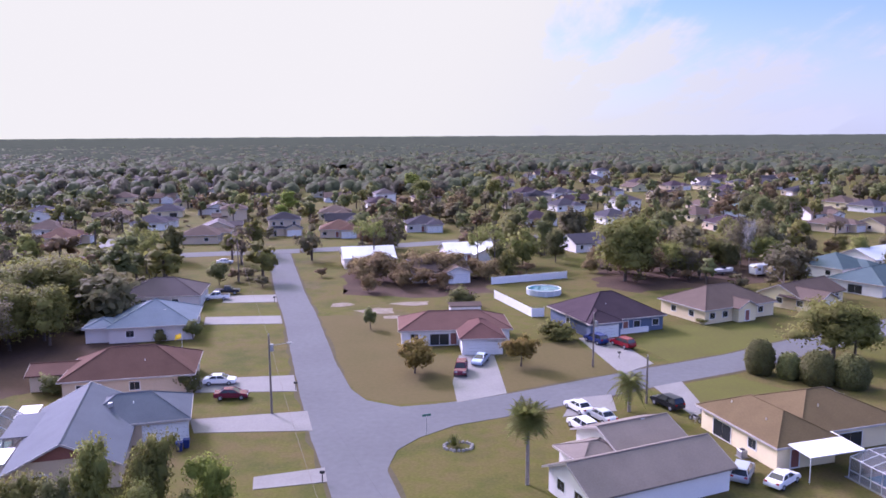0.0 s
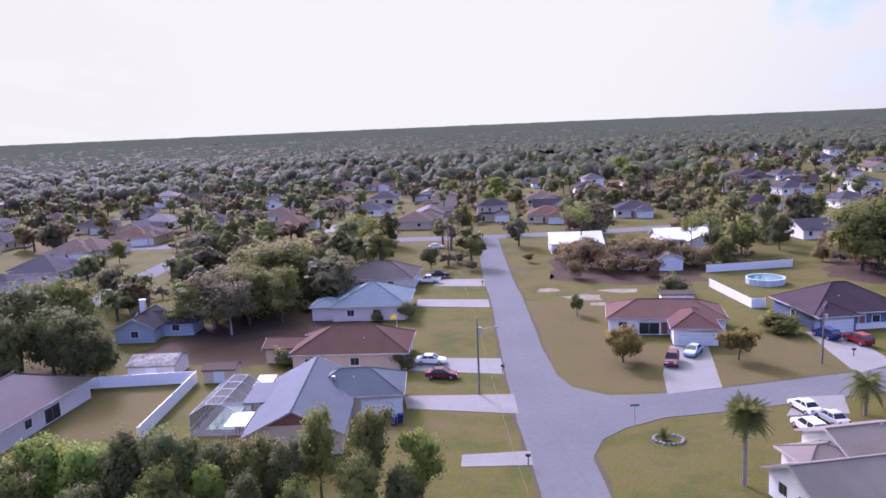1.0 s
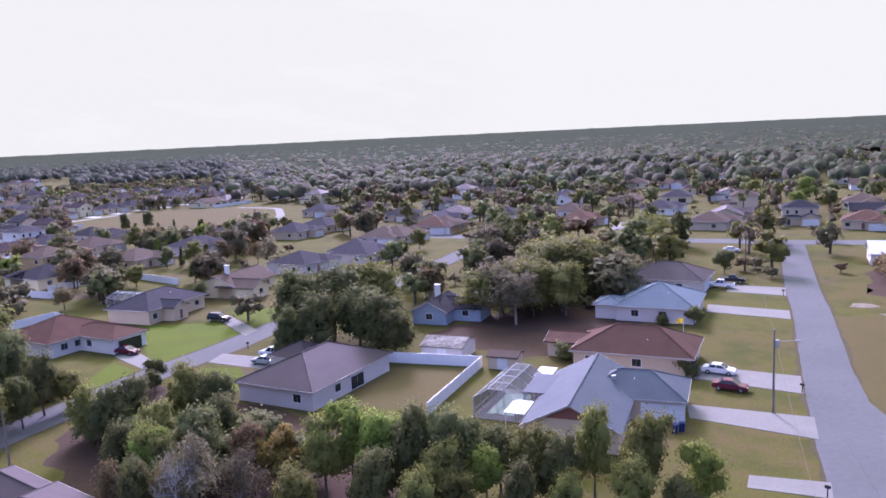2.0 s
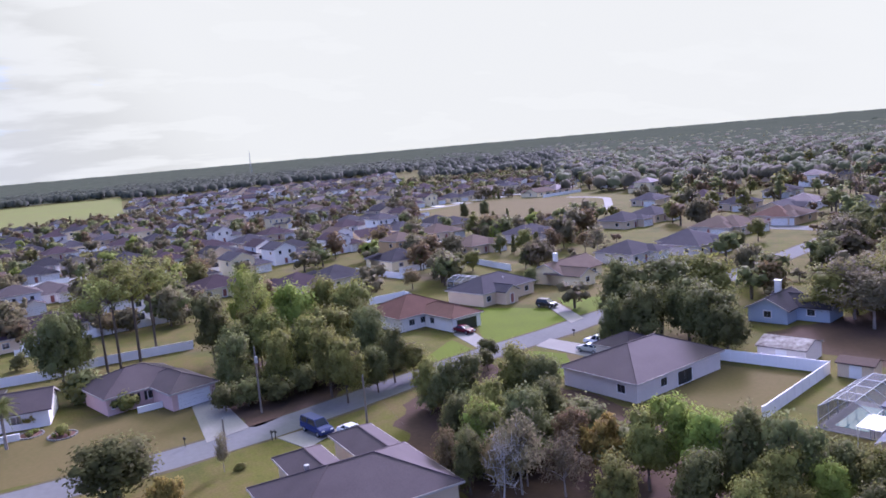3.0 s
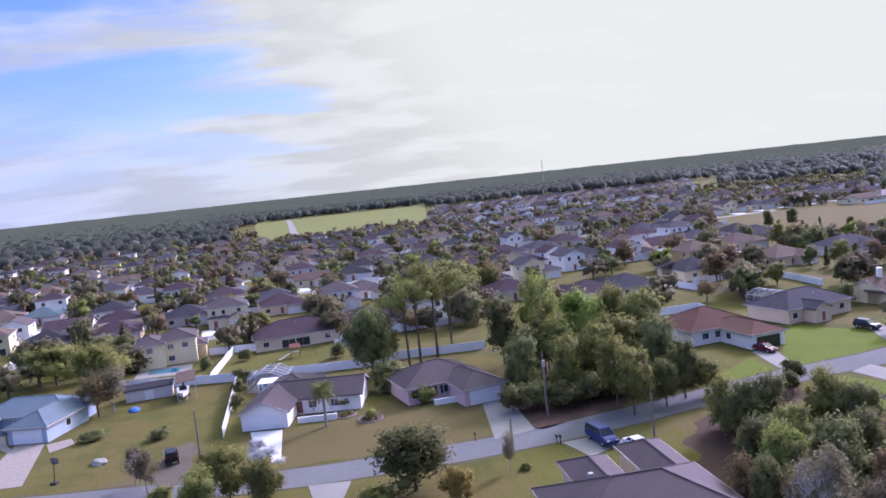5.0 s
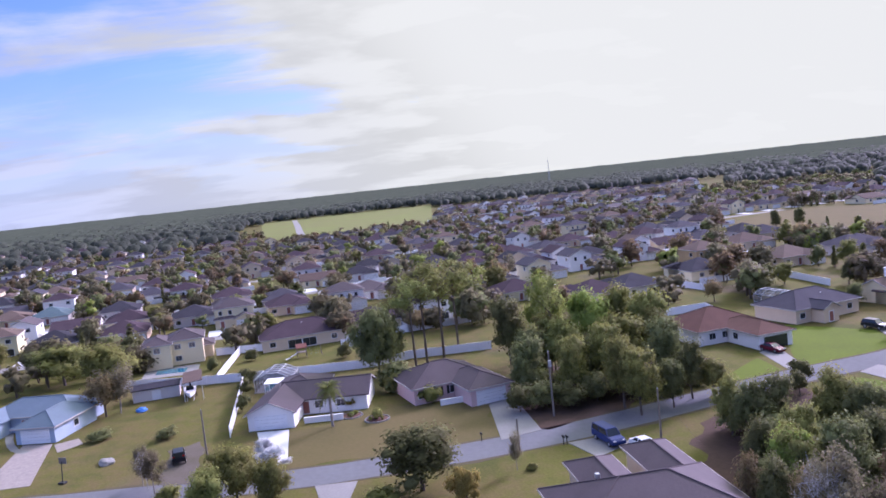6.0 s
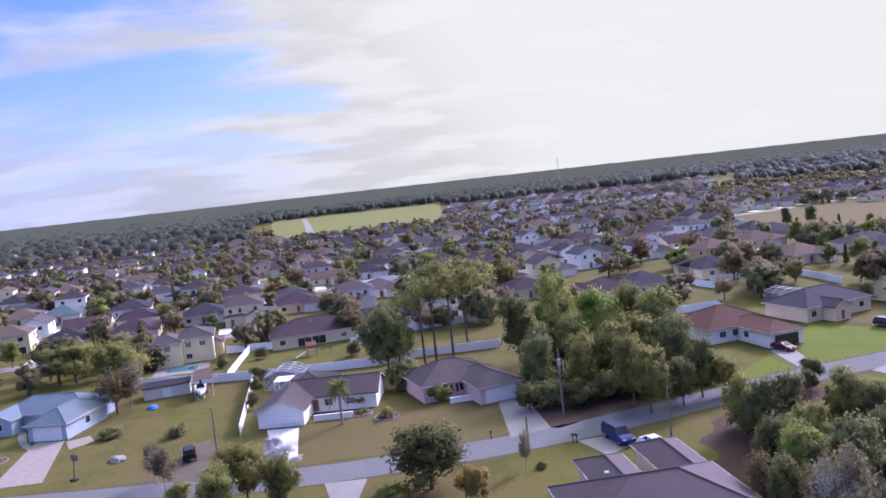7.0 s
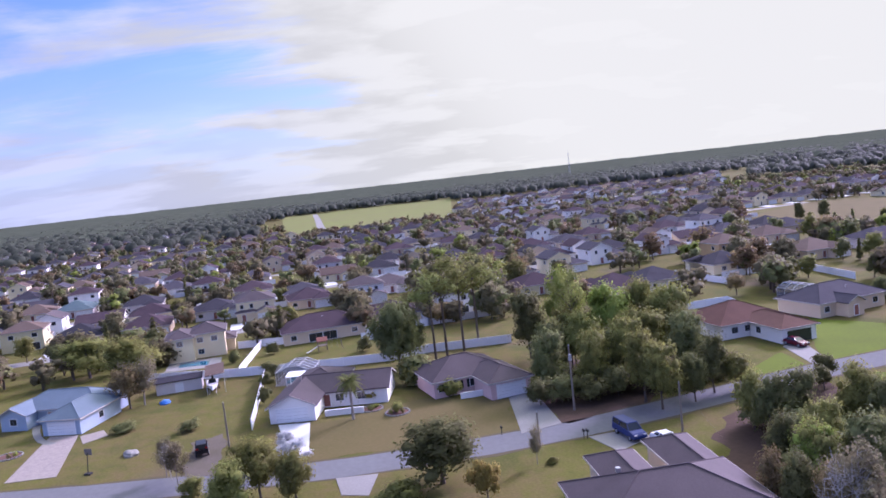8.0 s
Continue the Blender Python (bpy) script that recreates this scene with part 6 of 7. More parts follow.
plant("russet", -173.0, 86.6, 6.0, 1.20)
plant("oak", -182.5, 110.6, 6.0, 1.20)
plant("dark_oak", -301.8, 180.9, 9.0, 0.70)
plant("dark_oak", -302.1, 191.7, 9.0, 0.70)
plant("far_cypress", -265.5, 179.7, 7.0, 1.00)
plant("round", -13.7, 140.2, 4.0, 0.80)
plant("olive", -4.5, 113.0, 5.2, 1.15)
plant("olive", 11.9, 116.2, 4.5, 1.10)
plant("bush", 20.0, 131.7, 3.2, 1.60)
plant("oak", 44.1, 185.3, 16.0, 1.25)
plant("dark_oak", 47.8, 186.2, 12.0, 1.00)
plant("dark_oak", 29.9, 225.6, 11.0, 0.80)
plant("dark_oak", 31.2, 213.2, 10.0, 0.80)
plant("grey_tree", 79.8, 205.0, 14.0, 0.70)
plant("round", -54.1, 183.0, 5.5, 1.10)
plant("round", -88.3, 193.0, 7.0, 0.90)
plant("pine", -73.3, 189.3, 11.0, 1.00)
plant("oak", 61.5, 118.6, 10.0, 1.50)
plant("oak", 65.1, 118.7, 9.0, 1.10)
plant("oak", -81.0, 146.3, 12.0, 1.40)
plant("oak", -80.6, 157.0, 12.0, 1.40)
plant("oak", -77.7, 133.0, 11.0, 1.40)
plant("oak", -71.0, 146.1, 9.0, 1.00)
plant("dark_oak", -80.6, 126.8, 10.0, 1.00)
plant("grey_tree", -127.9, 232.9, 10.0, 1.00)
plant("grey_tree", -128.7, 219.1, 10.0, 1.00)
plant("oak", -76.9, 143.0, 9.0, 1.20)
plant("light_oak", -70.4, 349.4, 11.0, 1.00)
plant("light_oak", -62.9, 300.2, 9.0, 1.00)
plant("oak", -91.2, 348.3, 10.0, 1.00)
plant("pine", -19.3, 210.5, 15.0, 1.00)
plant("pine", 13.0, 195.8, 14.0, 1.00)
plant("pine", -23.6, 222.2, 12.0, 1.00)
plant("pine", 8.9, 198.0, 13.0, 1.00)
plant("oak", -10.1, 385.6, 13.0, 1.00)
plant("light_oak", -17.9, 441.4, 14.0, 1.00)
plant("oak", 26.2, 399.4, 13.0, 1.00)
plant("russet", 5.1, 310.0, 12.0, 1.00)
plant("brush", -20.4, 189.9, 5.0, 1.00)
plant("brush", -14.6, 187.4, 6.0, 1.20)
plant("brush", -9.1, 187.0, 5.0, 1.00)
plant("brush", -4.4, 189.6, 6.0, 1.20)
plant("brush", 1.8, 189.4, 6.0, 1.20)
plant("brush", 7.2, 190.6, 5.0, 1.00)
plant("brush", 11.1, 186.3, 5.0, 1.00)
plant("brush", -9.9, 176.8, 4.0, 1.00)
plant("brush", -0.9, 176.6, 4.0, 1.20)
plant("brush", -17.4, 173.4, 4.0, 1.00)
plant("dark_bush", 3.7, 157.7, 3.5, 1.60)
plant("oak", 57.6, 191.4, 9.0, 1.30)
plant("oak", 69.3, 201.3, 9.0, 1.30)
plant("dark_oak", 73.8, 197.3, 8.0, 1.00)
plant("grey_tree", 60.8, 188.1, 8.0, 1.20)
plant("oak", 84.4, 200.8, 9.0, 1.20)
plant("oak", 90.5, 193.3, 7.0, 1.00)
plant("dark_oak", 135.0, 301.2, 12.0, 1.20)
plant("dark_oak", 120.1, 288.0, 12.0, 1.20)
plant("dark_oak", 120.6, 300.5, 12.0, 1.00)
plant("oak", 112.1, 206.8, 8.0, 1.00)
plant("dark_oak", 73.0, 256.2, 11.0, 1.20)
plant("oak", 57.5, 218.3, 10.0, 1.00)
plant("dark_oak", -148.4, 6.7, 13.0, 0.80)
plant("dark_oak", -142.6, 4.3, 14.5, 0.78)
plant("dark_bush", -134.1, 6.8, 4.5, 1.30)
plant("bush", -133.5, 6.6, 3.5, 1.40)
plant("bush", -123.5, 11.7, 3.0, 1.20)
plant("oak", -162.0, -50.1, 11.0, 1.40)
plant("oak", -177.0, -63.2, 9.0, 1.50)
plant("russet", -144.3, -45.4, 8.0, 1.10)
plant("grey_tree", -145.6, -43.2, 9.0, 1.00)
plant("dark_oak", -183.8, -71.2, 8.0, 1.00)
plant("oak", -207.0, -88.8, 7.0, 1.00)
plant("dark_bush", -176.8, -22.8, 2.5, 1.00)
plant("dark_bush", -166.6, -1.9, 3.0, 1.00)
plant("dark_bush", -173.0, -31.0, 2.5, 0.90)
plant("oak", -91.1, -15.5, 8.1, 0.94)
plant("oak", -88.9, -11.1, 6.4, 0.94)
plant("oak", -88.1, -18.4, 6.8, 1.02)
plant("grey_tree", -100.2, -27.1, 6.0, 0.80)
plant("oak", -92.2, -23.5, 4.0, 1.00)
plant("grey_tree", -62.2, 41.4, 9.0, 0.78)
plant("dark_oak", -65.6, 37.3, 7.0, 0.78)
plant("dark_oak", -68.1, 46.8, 9.0, 0.78)
plant("light_oak", -70.0, 41.8, 8.0, 0.78)
plant("pine", -151.3, 14.3, 21.0, 1.00)
plant("pine", -154.0, 18.1, 22.0, 1.00)
plant("pine", -157.2, 21.7, 21.0, 1.00)
plant("pine", -148.9, 11.8, 19.0, 1.00)
plant("pine", -130.5, 34.8, 19.0, 0.58)
plant("dark_oak", -88.1, 6.1, 8.6, 1.45)
plant("olive", -81.0, 10.3, 4.5, 0.80)
plant("bush", -84.8, 1.3, 2.2, 1.80)
plant("dark_bush", -129.4, -42.2, 1.6, 2.00)
plant("dark_bush", -124.9, -30.8, 1.6, 1.80)
plant("bush", -118.5, 2.5, 1.6, 1.00)
plant("olive", -126.0, -1.3, 2.0, 1.00)
plant("grey_tree", -89.5, 17.9, 5.0, 0.50)
plant("bush", -89.0, 19.7, 0.8, 1.50)
plant("round", -44.5, 133.1, 3.5, 1.20)
plant("dark_bush", -36.2, 105.3, 2.6, 1.20)
plant("dark_bush", -49.7, 131.3, 2.0, 1.00)
plant("dark_bush", -55.0, 104.1, 2.5, 1.10)
plant("bush", -60.5, 141.4, 2.0, 1.00)
plant("dark_bush", 5.3, 118.3, 1.0, 1.50)
plant("bush", 48.8, 142.8, 1.0, 1.80)
cone_shrub(50.6, 109.6, 3.6, 1.7, "clipped dark green shrub beside the large one")
cone_shrub(53.6, 107.0, 4.6, 2.7, "broad dark green shrub in the row")
cone_shrub(57.6, 105.6, 4.4, 2.9, "broad dark green shrub at the end of the row")
cone_shrub(47.3, 112.1, 5.0, 2.3, "large clipped dark green egg-shaped shrub")
palm(8.5, 75.4, 8.6, "fan palm with a full green head on the lawn", 2.6)
palm(24.0, 96.3, 5.5, "palm with drooping fronds beside the drive", 3.0, False)
palm(-118.3, -4.5, 7.4, "slim palm before the white house", 2.7, False)
thicket = np.random.default_rng(77)
for number in range(62):
    tx, ty = thicket.uniform(38, 128), thicket.uniform(172, 226)
    if ty < 168 + 0.16 * tx or math.hypot(tx - 99, ty - 174) < 15 or math.hypot(tx - 80.3, ty - 191.8) < 5 or math.hypot(tx - 71, ty - 193.5) < 5 or math.hypot(tx - 98.7, ty - 191.8) < 12 or math.hypot(tx - 115.4, ty - 205.5) < 12:
        continue
    plant(("green_brush", "grey_tree", "oak", "russet", "brush", "dark_oak")[number % 6], float(tx), float(ty), float(thicket.uniform(3.5, 7.5)), float(thicket.uniform(0.9, 1.4)))
plant("bare", -61.5, 38.6, 7.5, 1.00)
plant("bare", -103.0, -28.6, 5.0, 0.80)
plant("bare", 80.5, 201.0, 13.0, 0.60)
plant("green_brush", -111.6, 23.7, 4.0, 1.00)
plant("green_brush", -111.4, 27.1, 4.0, 1.20)
plant("green_brush", -110.2, 31.0, 4.0, 1.20)
plant("green_brush", -111.2, 35.7, 4.5, 1.20)
plant("green_brush", -111.7, 40.4, 4.5, 1.20)
plant("green_brush", -112.7, 44.4, 4.0, 1.20)
plant("dark_bush", -113.1, 48.4, 3.0, 1.60)
plant("dark_bush", -113.2, 52.2, 3.0, 1.60)
plant("green_brush", -119.3, 27.4, 5.0, 1.20)
plant("green_brush", -118.3, 35.4, 5.0, 1.20)
plant("green_brush", -118.6, 42.1, 5.0, 1.20)
plant("dark_oak", -125.3, 29.9, 10.1, 0.79)
plant("oak", -126.2, 35.0, 11.2, 0.79)
plant("dark_oak", -119.4, 39.5, 10.1, 0.86)
plant("oak", -120.6, 43.8, 11.2, 0.86)
plant("oak", -124.5, 50.4, 11.2, 0.79)
plant("green_brush", -91.4, 47.4, 4.0, 1.20)
plant("green_brush", -91.0, 51.3, 4.0, 1.20)
plant("green_brush", -85.6, 54.2, 4.0, 1.20)
plant("green_brush", -79.5, 56.7, 4.0, 1.20)
plant("green_brush", -80.0, 47.2, 5.0, 1.30)
plant("green_brush", -71.6, 47.0, 5.0, 1.30)
plant("green_brush", -73.8, 41.7, 5.0, 1.20)
plant("green_brush", -68.4, 55.0, 5.0, 1.30)
plant("green_brush", -67.1, 47.7, 5.0, 1.30)
plant("green_brush", -59.7, 52.8, 5.0, 1.30)
plant("green_brush", -68.2, 41.9, 5.0, 1.30)
plant("brush", -18.7, 186.1, 4.0, 1.30)
plant("brush", -11.6, 182.4, 4.0, 1.30)
plant("brush", -5.0, 182.3, 4.0, 1.30)
plant("brush", 1.7, 185.7, 4.0, 1.30)
plant("brush", -22.8, 197.7, 4.0, 1.30)
plant("brush", -17.3, 201.7, 5.0, 1.30)
plant("brush", -8.4, 201.5, 5.0, 1.30)
plant("brush", -1.1, 201.3, 5.0, 1.30)
plant("brush", 8.0, 193.0, 4.0, 1.30)
plant("blossom", -102.7, -12.4, 3.2, 1.20)
plant("blossom", -108.3, -14.0, 2.6, 1.00)
plant("grey_tree", -104.2, -29.5, 5.5, 0.60)
plant("green_brush", -145.5, -20.8, 3.0, 0.80)
plant("green_brush", -134.6, -20.0, 3.0, 0.70)
plant("dark_bush", -155.3, -21.5, 2.6, 1.00)
vehicle("sedan", "white", -32.7, 108.4, 5, "white sedan parked on the driveway")
vehicle("sedan", "maroon", -29.3, 102.2, 5, "maroon sedan parked on the lawn edge")
vehicle("pickup", "black", -49.3, 172.6, 8, "dark pickup truck on the driveway")
vehicle("pickup", "white", -50.0, 166.4, 188, "white pickup truck before the house")
vehicle("sedan", "white", -61.4, 213.8, 10, "white car on a driveway")
vehicle("sedan", "paleblue", 5.7, 118.2, 250, "pale blue car before the garage")
vehicle("suv", "maroon", 2.5, 113.0, 265, "dark maroon car with open boot")
vehicle("suv", "navy", 26.2, 129.6, 118, "dark blue car on the driveway")
vehicle("suv", "red", 30.2, 126.9, 118, "red suv on the driveway")
vehicle("sedan", "white", 17.5, 96.6, 115, "white sedan on the corner drive")
vehicle("suv", "white", 16.8, 89.9, 112, "white suv on the corner drive")
vehicle("sedan", "silver", 19.8, 93.3, 115, "silver car beside the white ones")
vehicle("suv", "black", 29.4, 97.9, 118, "black car beside the narrow strip")
vehicle("van", "navy", -94.0, 31.2, 10, "dark blue van on the concrete apron")
vehicle("jeep", "black", -112.3, -26.4, 192, "black jeep parked on the gravel patch")
vehicle("sedan", "maroon", -124.3, 72.2, 15, "dark red car before the garage")
vehicle("pickup", "white", -98.6, 83.4, 190, "white pickup truck beside the house")
vehicle("sedan", "silver", -96.9, 79.9, 190, "silver car beside the house")
vehicle("suv", "black", -129.3, 95.8, 15, "black suv before the house")
fence([(-79.9, 90.0), (-64.6, 95.1), (-59.4, 74.5)])
fence([(11.4, 181.8), (30.6, 189.5)])
fence([(11.1, 166.6), (17.3, 148.6), (19.7, 149.1)])
fence([(-165.1, -48.2), (-158.9, -30.0), (-157.0, -20.8), (-154.1, 2.9), (-156.9, 11.1), (-155.7, 28.3)], "long white vinyl fence behind the gardens")
fence([(-154.4, -22.1), (-120.2, -20.3)], "white vinyl fence between two gardens")
fence([(-160.1, -27.9), (-187.2, -26.6), (-186.5, -20.6)])
fence([(-185.5, -49.8), (-186.2, -45.1)])
fence([(-178.7, -2.6), (-177.7, 3.9)])
fence([(-188.3, -32.3), (-186.5, -20.6)])
fence([(-164.1, 69.5), (-164.9, 80.2), (-132.2, 77.0)])
fence([(-214.2, 115.0), (-201.7, 117.8), (-173.1, 116.9)])
fence([(-210.4, 87.3), (-188.6, 92.0)])
fence([(-297.5, 46.4), (-259.6, 48.9), (-243.2, 55.8)])
fence([(-272.2, -9.7), (-288.9, 6.8), (-292.6, 15.4)])
utility_pole(-107.3, 27.7, 9.6, "weathered utility pole with transformer", True, None, 0)
utility_pole(-92.8, 37.8, 6.4, "short wooden service pole by the road", False, None, 0)
utility_pole(-22.5, 96.3, 10.5, "wooden utility pole with street lamp", True, 2.4, 5)
utility_pole(-50.3, 186.5, 10.5, "leaning wooden utility pole", False, None, 0)
utility_pole(27.0, 99.3, 6.5, "dark wooden service pole beside the street", False, None, 0)
utility_pole(23.0, 115.7, 8.5, "dark wooden utility pole", True, None, 0)
utility_pole(-112.2, -22.5, 7.0, "wooden service pole by the gravel", False, None, 0)
utility_pole(-95.2, 19.6, 4.5, "thin weathered pole beside the lawn", False, None, 0)
wire((-92.8, 37.8, 5.9), (-88.6, 41.2, 0.0), 0.02, "thin slanting guy wire of a service pole")
wire((-22.5, 96.3, 10.3), (-50.3, 186.5, 10.3), 1.2)
wire((-22.5, 96.3, 10.3), (-8.5, 50.0, 10.3), 0.9)
mailbox(-12.8, 76.2, 0)
mailbox(-21.1, 105.5, 0)
mailbox(-36.7, 163.7, 0)
mailbox(-47.7, 204.2, 0)
mailbox(28.0, 119.9, 0)
mailbox(-95.6, 25.6, 0)
mailbox(-101.5, 15.8, 0)
mailbox(-95.4, 26.0, 0)
mailbox(-106.8, 84.6, 0)
pool_cage(-52.2, 83.2, 12, 6.0, 11.0, 2.6, 3.9, "white framed screen enclosure over a small pool")
canopy_roof(-47.1, 77.0, 12, 2.6, 3.8, 2.6, "white flat canopy beside the house")
canopy_roof(-48.2, 85.0, 14, 3.6, 7.0, 3.0, "low blue-grey roof between house and pool enclosure", mat=ROOFS["bluegrey"])
canopy_roof(-50.9, 90.5, 12, 2.4, 3.6, 2.6, "white flat canopy behind the house")
shed(-73.0, 98.0, 14, 7.0, 6.0, 2.2, "grey", "rust", "low shed with a rusty pale metal roof")
shed(-61.5, 97.0, 14, 4.6, 3.2, 2.0, "beige", "tan", "small weathered garden shed")
round_pool(22.5, 171.0, 3.8, 1.3, "round blue above-ground pool in the fenced yard")
pool_cage(-149.0, -15.0, 80, 7.0, 7.0, 2.4, 3.5, "grey screened pool enclosure behind the white house")
vehicle("sedan", "white", -89.6, 34.3, 12, "white car close behind the van")
boat(-150.0, -31.5, 10, 8.0, "white motor boat on a trailer beside the shed")
canopy_roof(-152.0, -31.2, 10, 10.0, 3.6, 3.6, "pale cover over the parked boat", mat=ROOFS["tan"])
shed(-154.0, -38.5, 98, 8.5, 4.0, 2.3, "grey", "dark", "long dark-roofed screened shed")
basketball_hoop(-110.3, -41.7, 250, "wooden basketball hoop beside the drive")
boulder(-116.4, -37.6, 1.0, "pale boulder lying on the lawn")
flower_bed(-118.6, 2.4, 1.9, "round stone-edged bed with low shrubs")
flower_bed(-122.4, -1.5, 1.7, "round stone-edged bed with red mulch")
flower_bed(-124.5, -58.3, 1.9, "round stone-edged bed on the lawn", 2)
play_set(-173.0, -11.4, 98, "wooden play set with a slide in the back garden")
slab("pool_deck", [(-182, -47), (-172, -46), (-171, -34), (-181, -35)], 0.05, CONCRETE, "pale pool deck behind the house", "deck")
slab("pool", [(-179.5, -44), (-175, -43.6), (-174.3, -37), (-178.8, -37.4)], 0.07, WATER, "small blue garden pool", "pool")
motorcycle(31.4, 92.6, 120)
agave_bed(1.1, 85.2, "spiky agave in a ring of pale stones")
street_sign(-2.2, 89.3, 20)
flag_pole(-39.6, 113.3, 6.5, "white flag pole with a yellow flag")
caravan(80.3, 191.8, 20, "white caravan parked among the trees")
boat(71.0, 193.5, 10, 5.5, "small white boat on a trailer among the trees")
canopy_roof(40.2, 78.4, 17, 7.0, 4.6, 2.9, "white sheet carport roof beside the house")
pool_cage(46.5, 75.0, 17, 7.0, 5.5, 2.3, 2.8, "blue-tinted screen enclosure beside the carport")
garden_wall([(30.0, 134.6), (37.2, 137.2)], 0.9, "low white porch rail before the dark blue house")
garden_wall([(-120.9, 12.8), (-121.3, 18.2)], 0.9, "low white wall before the pink house")
garden_wall([(-122.0, -9.0), (-121.3, -2.8)], 0.9, "low white porch wall before the white house")
wheeled_bin(-30.5, 84.5, 15, "dark blue wheeled bin beside the garage")
wheeled_bin(-30.0, 85.4, 15, "dark blue wheeled bin beside the garage")
wheeled_bin(33.6, 95.8, 20, "blue wheeled bin by the side gate")
air_conditioner(-47.3, 101.6, 12)
air_conditioner(33.2, 82.0, 17)
air_conditioner(10.5, 129.0, 4)
radio_mast(-1539.5, 435.6, 52.0, "tall thin lattice radio mast above the woods")
tarp_heap(-145.1, -39.4, "heap under a bright blue tarpaulin")
vehicle("suv", "silver", 31.2, 76.7, 60, "silver car in the side yard")
vehicle("sedan", "white", 34.7, 75.1, 40, "white car in the side yard")
shed(4.1, 150.5, 6, 6.0, 3.0, 2.2, "white", "tan", "pale garden shed behind the red-roofed house")
pool_cage(-159.9, 95.4, 104, 6.0, 9.0, 2.5, 3.4, "screened pool enclosure behind the blue-roofed house")
slab("driveway", [(-120.7, 268.1), (-115.1, 267.6), (-95.2, 224.5), (-101.6, 224.8)], 0.055, CONCRETE, "pale concrete driveway", "driveway")
ribbon("garden_path", [(-144.0, -61.7), (-137.1, -59.2), (-130.7, -55.9), (-128.0, -53.0)], 1.2, 0.06, CONCRETE, "curved pale concrete garden path", "path")
slab("patio", [(-130.5, -49.7), (-132.2, -46.4), (-128.5, -44.6), (-125.7, -47.6)], 0.05, PAVERS, "paved strip before the house", "patio")
canopy_roof(-141.3, -13.0, 80, 7.0, 3.0, 2.9, "white flat porch roof behind the house")

# ---- the houses, gardens and woods farther off ----
PLANS = {
    "hip": ([(-6.5, -6, 6.5, 6.5, 2.8, "hip", 0.42), (0.6, -8.5, 6.5, 0, 2.8, "hip", 0.42)],
            [(1, "S", 0.5, "garage"), (0, "S", 0.12, "window"), (0, "S", 0.45, "dark_door"), (0, "N", 0.3, "slider"), (0, "N", 0.75, "window"), (0, "E", 0.6, "window"), (0, "W", 0.3, "window")], "single-storey %s house with a %s hip roof"),
    "gable": ([(-6.8, -5, 6.8, 6, 2.8, "gable_x", 0.4), (0.5, -8, 6.6, 0, 2.8, "gable_y", 0.42)],
              [(1, "S", 0.5, "garage"), (0, "S", 0.15, "shutters"), (0, "S", 0.45, "dark_door"), (0, "N", 0.35, "slider"), (0, "N", 0.75, "window"), (0, "E", 0.5, "window"), (0, "W", 0.5, "window")], "single-storey %s house with %s gables"),
    "two": ([(-5.5, -5, 5.5, 5, 5.6, "hip", 0.42), (0.2, -8.5, 5.9, -3, 2.8, "gable_y", 0.42), (-5.5, -6.6, 0.3, -4.5, 2.7, "hip", 0.4)],
            [(1, "S", 0.5, "garage"), (0, "S", 0.15, "shutters", 3.6), (0, "S", 0.40, "shutters", 3.6), (0, "S", 0.8, "shutters", 3.6), (2, "S", 0.35, "dark_door"), (0, "N", 0.25, "slider"), (0, "N", 0.2, "window", 3.6), (0, "N", 0.75, "window", 3.6), (0, "W", 0.3, "window", 3.6), (0, "E", 0.5, "window", 3.6)], "two-storey %s house with a %s roof"),
    "wide": ([(-6.5, -5, 1.5, 5, 5.5, "gable_y", 0.45), (1, -6, 6.8, 5, 2.8, "hip", 0.42)],
             [(1, "S", 0.5, "garage"), (0, "S", 0.25, "shutters", 3.5), (0, "S", 0.7, "shutters", 3.5), (0, "S", 0.5, "dark_door"), (0, "N", 0.3, "window", 3.5), (0, "N", 0.7, "slider"), (0, "W", 0.3, "window", 3.5), (0, "E", 0.7, "window", 3.6)], "two-storey %s house with a front gable and a %s roof"),
}
TINTS = {"plum": "dark grey-brown", "rust": "rusty metal", "slate": "grey", "dark": "charcoal", "purple": "grey-brown", "brown": "brown", "red": "reddish", "tan": "tan", "teal": "teal", "sky": "pale blue", "metal": "white metal", "golden": "golden"}
FAR_HOUSES = {}


def bearing(x, y):
    return math.degrees(math.atan2(-x, y)), math.hypot(x, y)


def far_house(style, roof, wall, x, y, rot):
    """One of a few plans of house, with the roof and wall colours of this one."""
    key = (style, roof, wall)
    if key in FAR_HOUSES:
        return copy_thing(FAR_HOUSES[key], pose(x, y, 0, 0, 0, rot))
    wings, ops, label = PLANS[style]
    FAR_HOUSES[key] = plain_house(label % (wall, TINTS[roof]), x, y, rot, wings, roof, wall, ops, "suburb houses")
    return FAR_HOUSES[key]


